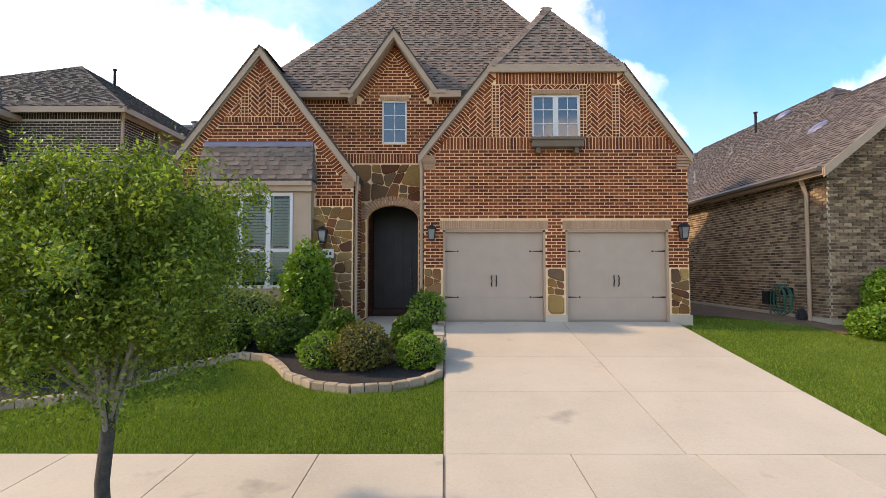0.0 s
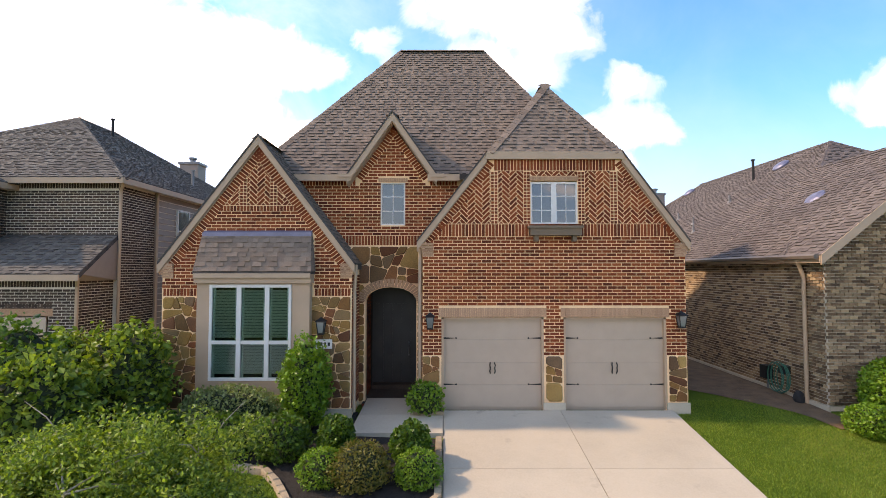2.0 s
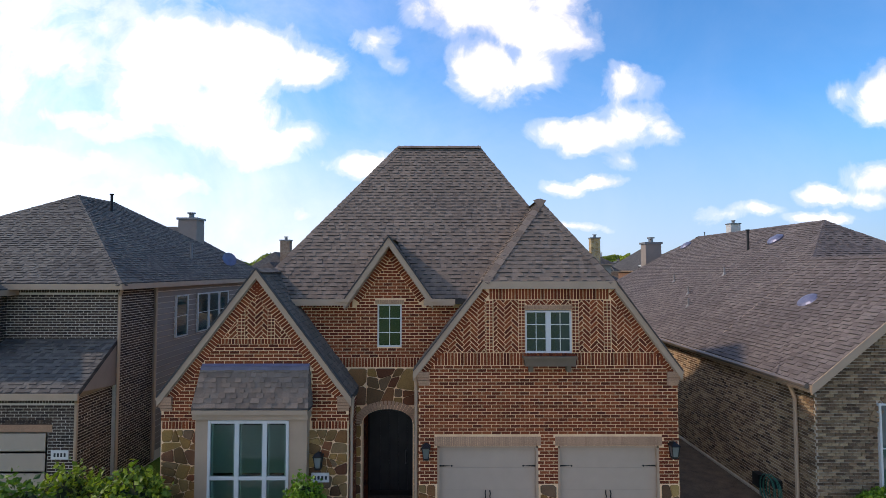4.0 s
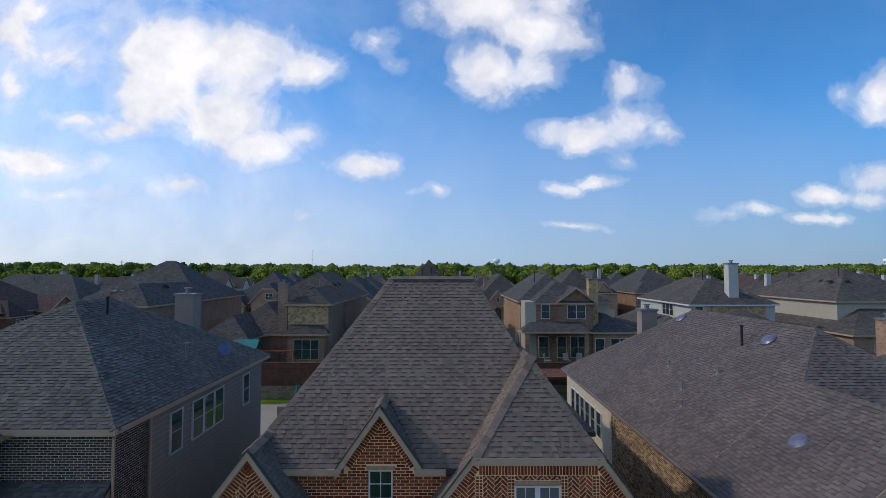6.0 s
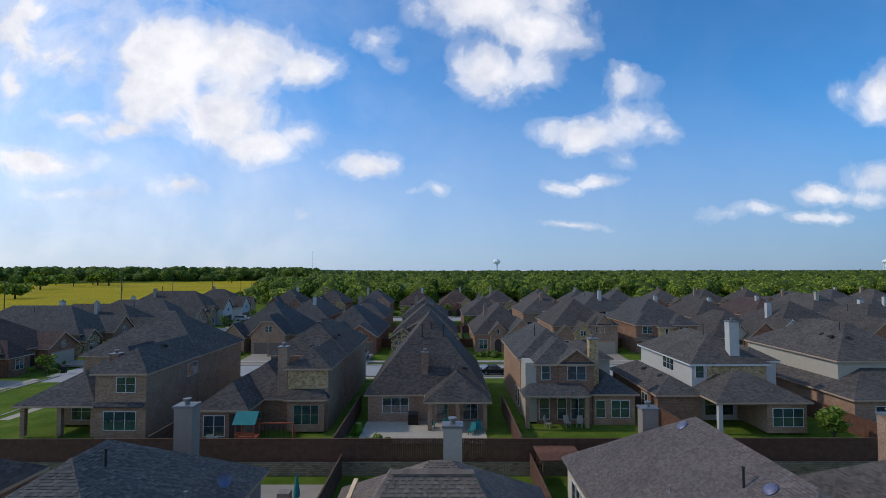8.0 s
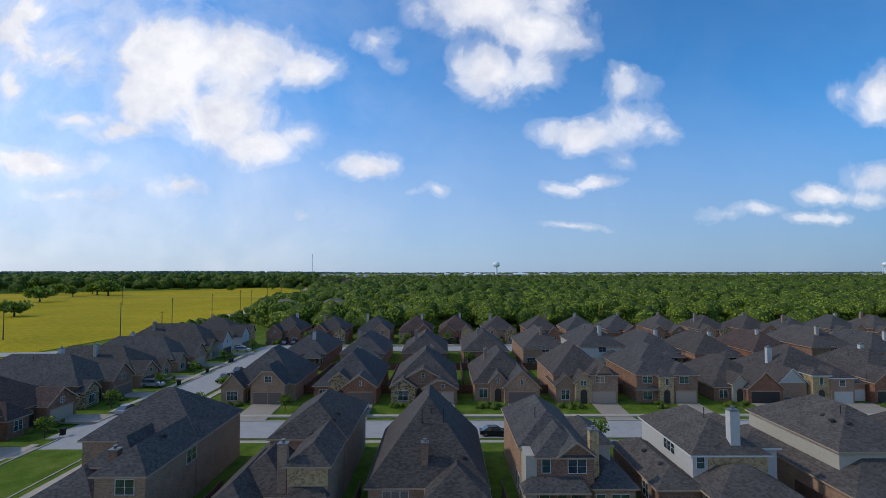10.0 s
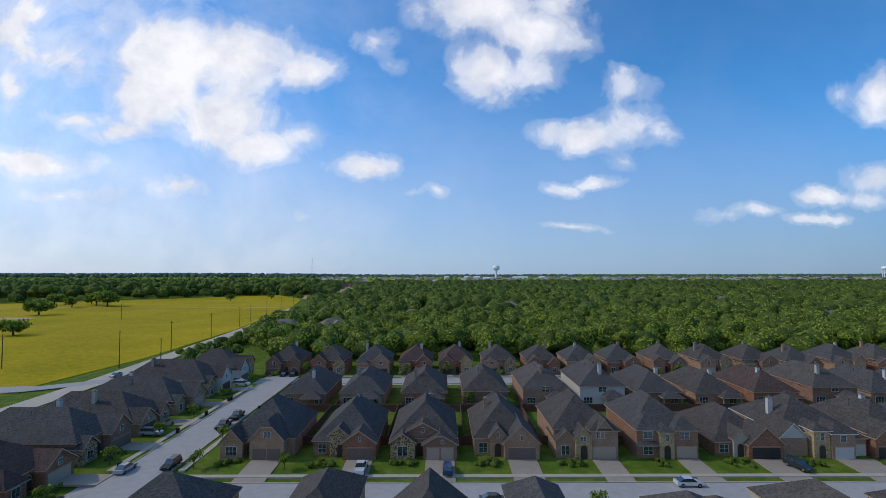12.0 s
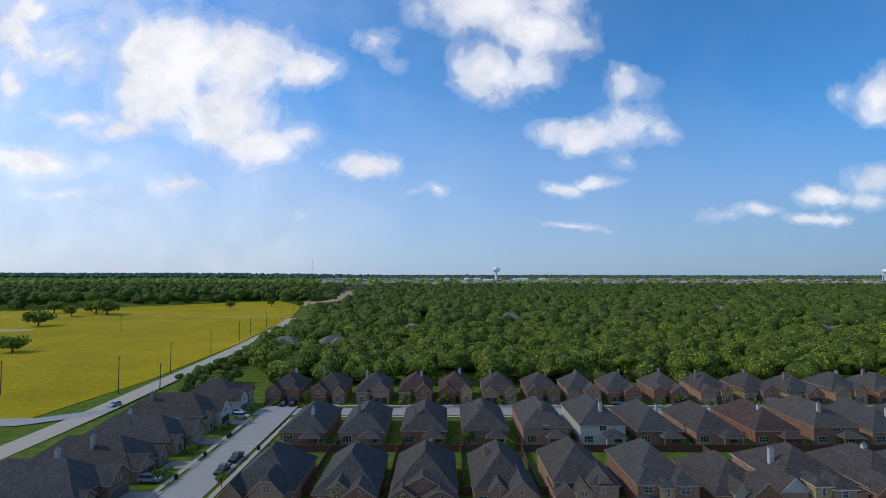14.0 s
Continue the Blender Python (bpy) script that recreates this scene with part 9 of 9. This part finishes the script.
m.prism([(-0.85, -0.25, 1.15), (-0.85, 0.25, 1.15), (-2.2, 0.25, 0.15), (-2.2, -0.25, 0.15)], (0, 0, -0.05))
part("slide", m, MAT["siding_light"], ps, fix=True)
m = Mesh()
m.bar((0.8, 0, 2.35), (4.0, 0, 2.35), 0.1, 0.12)
part("beam", m, MAT["orange_wood"], ps)
for y in (-0.8, 0.8):
    m = Mesh()
    m.bar((4.0, 0, 2.35), (4.2, y, 0), 0.09, 0.09, (0, 1, 0.2))
    part("leg", m, MAT["orange_wood"], ps)
for x in (1.7, 3.0):
    m = Mesh()
    m.tube([(x - 0.2, 0, 2.3), (x - 0.2, 0, 0.5), (x + 0.2, 0, 0.5), (x + 0.2, 0, 2.3)], 0.012, 5)
    m.box(x - 0.22, -0.1, 0.48, x + 0.22, 0.1, 0.52)
    part("swing", m, MAT["rubber"], ps)
um = thing("patio_umbrella", (-10.2, 23.6, -0.05), "closed teal patio umbrella on a pole", "umbrella")
m = Mesh()
m.tube([(0, 0, 0), (0, 0, 2.6)], 0.025, 8)
m.tube([(0, 0, 0), (0, 0, 0.08)], 0.3, 16)
part("pole", m, MAT["metal"], um)
m = Mesh()
m.tube([(0, 0, 0.9), (0, 0, 1.2), (0, 0, 1.9), (0, 0, 2.55)], [0.22, 0.24, 0.14, 0.03], 10)
part("canopy", m, MAT["teal"], um)
tb = Mesh()
tb.prism([(-10.9, 21.3, 0.4), (-9.9, 21.3, 0.35), (-9.8, 22.3, 0.5), (-10.8, 22.3, 0.45)], (0, 0, -0.4))
whole("covered_furniture", tb, MAT["blue"], "patio furniture under a crumpled blue cover", "cover", fix=True)
hot = Mesh()
hot.box(-11.9, 24.4, -0.05, -11.0, 25.2, 0.7)
whole("hot_tub", hot, MAT["siding"], "taupe square hot tub on a patio", "hot tub")
pg_ = thing("pergola", (9.3, 27.3, -0.05), "red-brown cedar pergola with a slatted roof", "pergola")
for x in (-1.2, 1.6):
    for y in (-1.2, 1.2):
        m = Mesh()
        m.box(x - 0.07, y - 0.07, -0.02, x + 0.07, y + 0.07, 2.5)
        part("post", m, MAT["cedar"], pg_)
for i in range(16):
    m = Mesh()
    m.box(-1.5, -1.5 + i * 0.2, 2.55, 1.9, -1.38 + i * 0.2, 2.62)
    part("slat", m, MAT["cedar"], pg_)
for y in (-1.2, 1.2):
    m = Mesh()
    m.box(-1.5, y - 0.05, 2.4, 1.9, y + 0.05, 2.55)
    part("beam", m, MAT["cedar"], pg_)
m = Mesh()
m.prism([(-16.5, 15.4, 0.0), (-8.25, 15.4, 0.0), (-8.25, 27.6, 0.0), (-16.5, 27.6, 0.0)], (0, 0, -0.1))
whole("patio", m, MAT["drive_far"], "grey concrete patio behind the neighbouring house", "patio", "structure")
m = Mesh()
m.prism([(-7.6, 33.2, 1.33), (4.5, 33.2, 1.33), (4.5, 39.5, 1.34), (-7.6, 39.5, 1.34)], (0, 0, -0.2))
whole("patio", m, MAT["concrete"], "pale concrete patio behind a house", "patio", "structure")


def patio_chair(x, y, z, rz, mat="blue", label="teal plastic patio chair"):
    ob = thing("patio_chair", (x, y, z), label, "chair", "patio chairs", rz=rz)
    for a in (-0.25, 0.25):
        for b in (-0.25, 0.25):
            m = Mesh()
            m.box(a - 0.03, b - 0.03, -0.01, a + 0.03, b + 0.03, 0.4)
            part("leg", m, MAT[mat], ob)
    m = Mesh()
    m.box(-0.3, -0.3, 0.4, 0.3, 0.3, 0.45)
    part("seat", m, MAT[mat], ob)
    m = Mesh()
    m.prism([(-0.3, 0.25, 0.45), (0.3, 0.25, 0.45), (0.28, 0.42, 1.05), (-0.28, 0.42, 1.05)], (0, 0.04, 0))
    part("backrest", m, MAT[mat], ob, fix=True)


for x, y, rz in ((3.9, 36.0, 20), (3.1, 35.5, -30), (-0.8, 37.4, 160), (0.6, 37.7, 200)):
    patio_chair(x, y, 1.33, rz, "teal")
for x, y, rz in ((13.0, 38.2, 10), (11.0, 38.0, 60), (14.2, 38.1, -20), (-20.6, 32.4, 30), (-19.6, 32.2, 80)):
    patio_chair(x, y, 1.2, rz, "siding_light", "pale metal patio chair")
gr = Mesh()
gr.box(-3.2, 38.3, 1.33, -2.2, 39.0, 2.3)
gr.tube([(-3.2, 38.65, 2.3), (-2.2, 38.65, 2.3)], 0.33, 12)
whole("barbecue", gr, MAT["black_iron"], "black barbecue under a cover on the patio", "barbecue")
tr = thing("garden_toy", (-7.9, 36.0, 1.18), "green plastic garden toy", "toy")
m = Mesh()
m.tube([(0, 0, 0), (0, 0, 0.4), (0, 0, 1.1)], [0.4, 0.45, 0.3], 10)
part("body", m, MAT["leaf_bright"], tr)


def bin_(x, y, z, rz=0):
    ob = thing("wheelie_bin", (x, y, z), "dark wheeled rubbish bin at the kerb", "bin", "kerb bins", rz=rz)
    m = Mesh()
    m.put([(-0.24, -0.26, 0.04), (0.24, -0.26, 0.04), (0.24, 0.26, 0.04), (-0.24, 0.26, 0.04), (-0.3, -0.36, 1.0), (0.3, -0.36, 1.0), (0.3, 0.36, 1.0), (-0.3, 0.36, 1.0)],
          [(3, 2, 1, 0), (4, 5, 6, 7), (0, 1, 5, 4), (1, 2, 6, 5), (2, 3, 7, 6), (3, 0, 4, 7)])
    part("body", m, MAT["rubber"], ob)
    m = Mesh()
    m.prism([(-0.32, -0.4, 1.0), (0.32, -0.4, 1.0), (0.32, 0.4, 1.08), (-0.32, 0.4, 1.08)], (0, 0, 0.05))
    part("lid", m, MAT["rubber"], ob, fix=True)
    for s in (-1, 1):
        m = Mesh()
        m.tube([(s * 0.2, 0.3, 0.11), (s * 0.27, 0.3, 0.11)], 0.11, 10)
        part("wheel", m, MAT["rubber"], ob)


for x, y in ((-59.4, 80.0), (-59.4, 100.0), (-59.4, 113.5), (-59.5, 127.0), (-59.5, 66.0), (-59.4, 128.2), (-47.6, 118)):
    bin_(x, y, 0.86, 90)

# hose reel and downpipe block by the neighbouring wall
hs = thing("garden_hose", (9.16, 1.5, -0.22), "coiled green garden hose hanging on brick", "hose")
for k in range(5):
    m = Mesh()
    r_ = 0.26 + 0.03 * (k % 3)
    m.tube([(-0.05 - 0.025 * k, r_ * math.cos(a) + 0.05 * k, 0.62 + (r_ + 0.1) * math.sin(a)) for a in [2 * math.pi * i / 20 for i in range(21)]], 0.014, 6)
    part("coil", m, MAT["hose"], hs)
m = Mesh()
m.box(-0.12, -0.1, 0.75, 0.09, 0.1, 0.95)
part("bracket", m, MAT["black_iron"], hs)
ut = thing("utility_box", (9.13, 2.25, -0.05), "dark utility meter box on a pipe against brick", "utility box")
m = Mesh()
m.box(-0.09, -0.14, 0.30, 0.11, 0.14, 0.66)
part("box", m, MAT["black_iron"], ut)
m = Mesh()
m.tube([(0.05, 0, -0.02), (0.05, 0, 0.30)], 0.03, 8)
part("pipe", m, MAT["metal"], ut)
whole("drain_cover", lumpy((9.05, 0.85, 0.03), (0.13, 0.13, 0.2), 5, 10, 8, 0.2), MAT["rubber"], "small black drain cap beside a downspout", "drain")

# ---------------------------------------------------------------- single bricks of the garage wall
brick_forms = {}
for u0, v0, u1, v1 in single:
    key = round(u1 - u0, 3)
    if key not in brick_forms:
        m = Mesh()
        L, hh = u1 - u0, v1 - v0
        m.prism([(0, -0.009, 0), (L, -0.009, 0), (L, -0.009, hh), (0, -0.009, hh)], (0, 0.013, 0), False)
        brick_forms[key] = m.data("brick", MAT["brick"])
    ob = new("brick", brick_forms[key])
    ob.parent = home
    ob.location = (u0, RNG.uniform(-0.003, 0.003), v0)
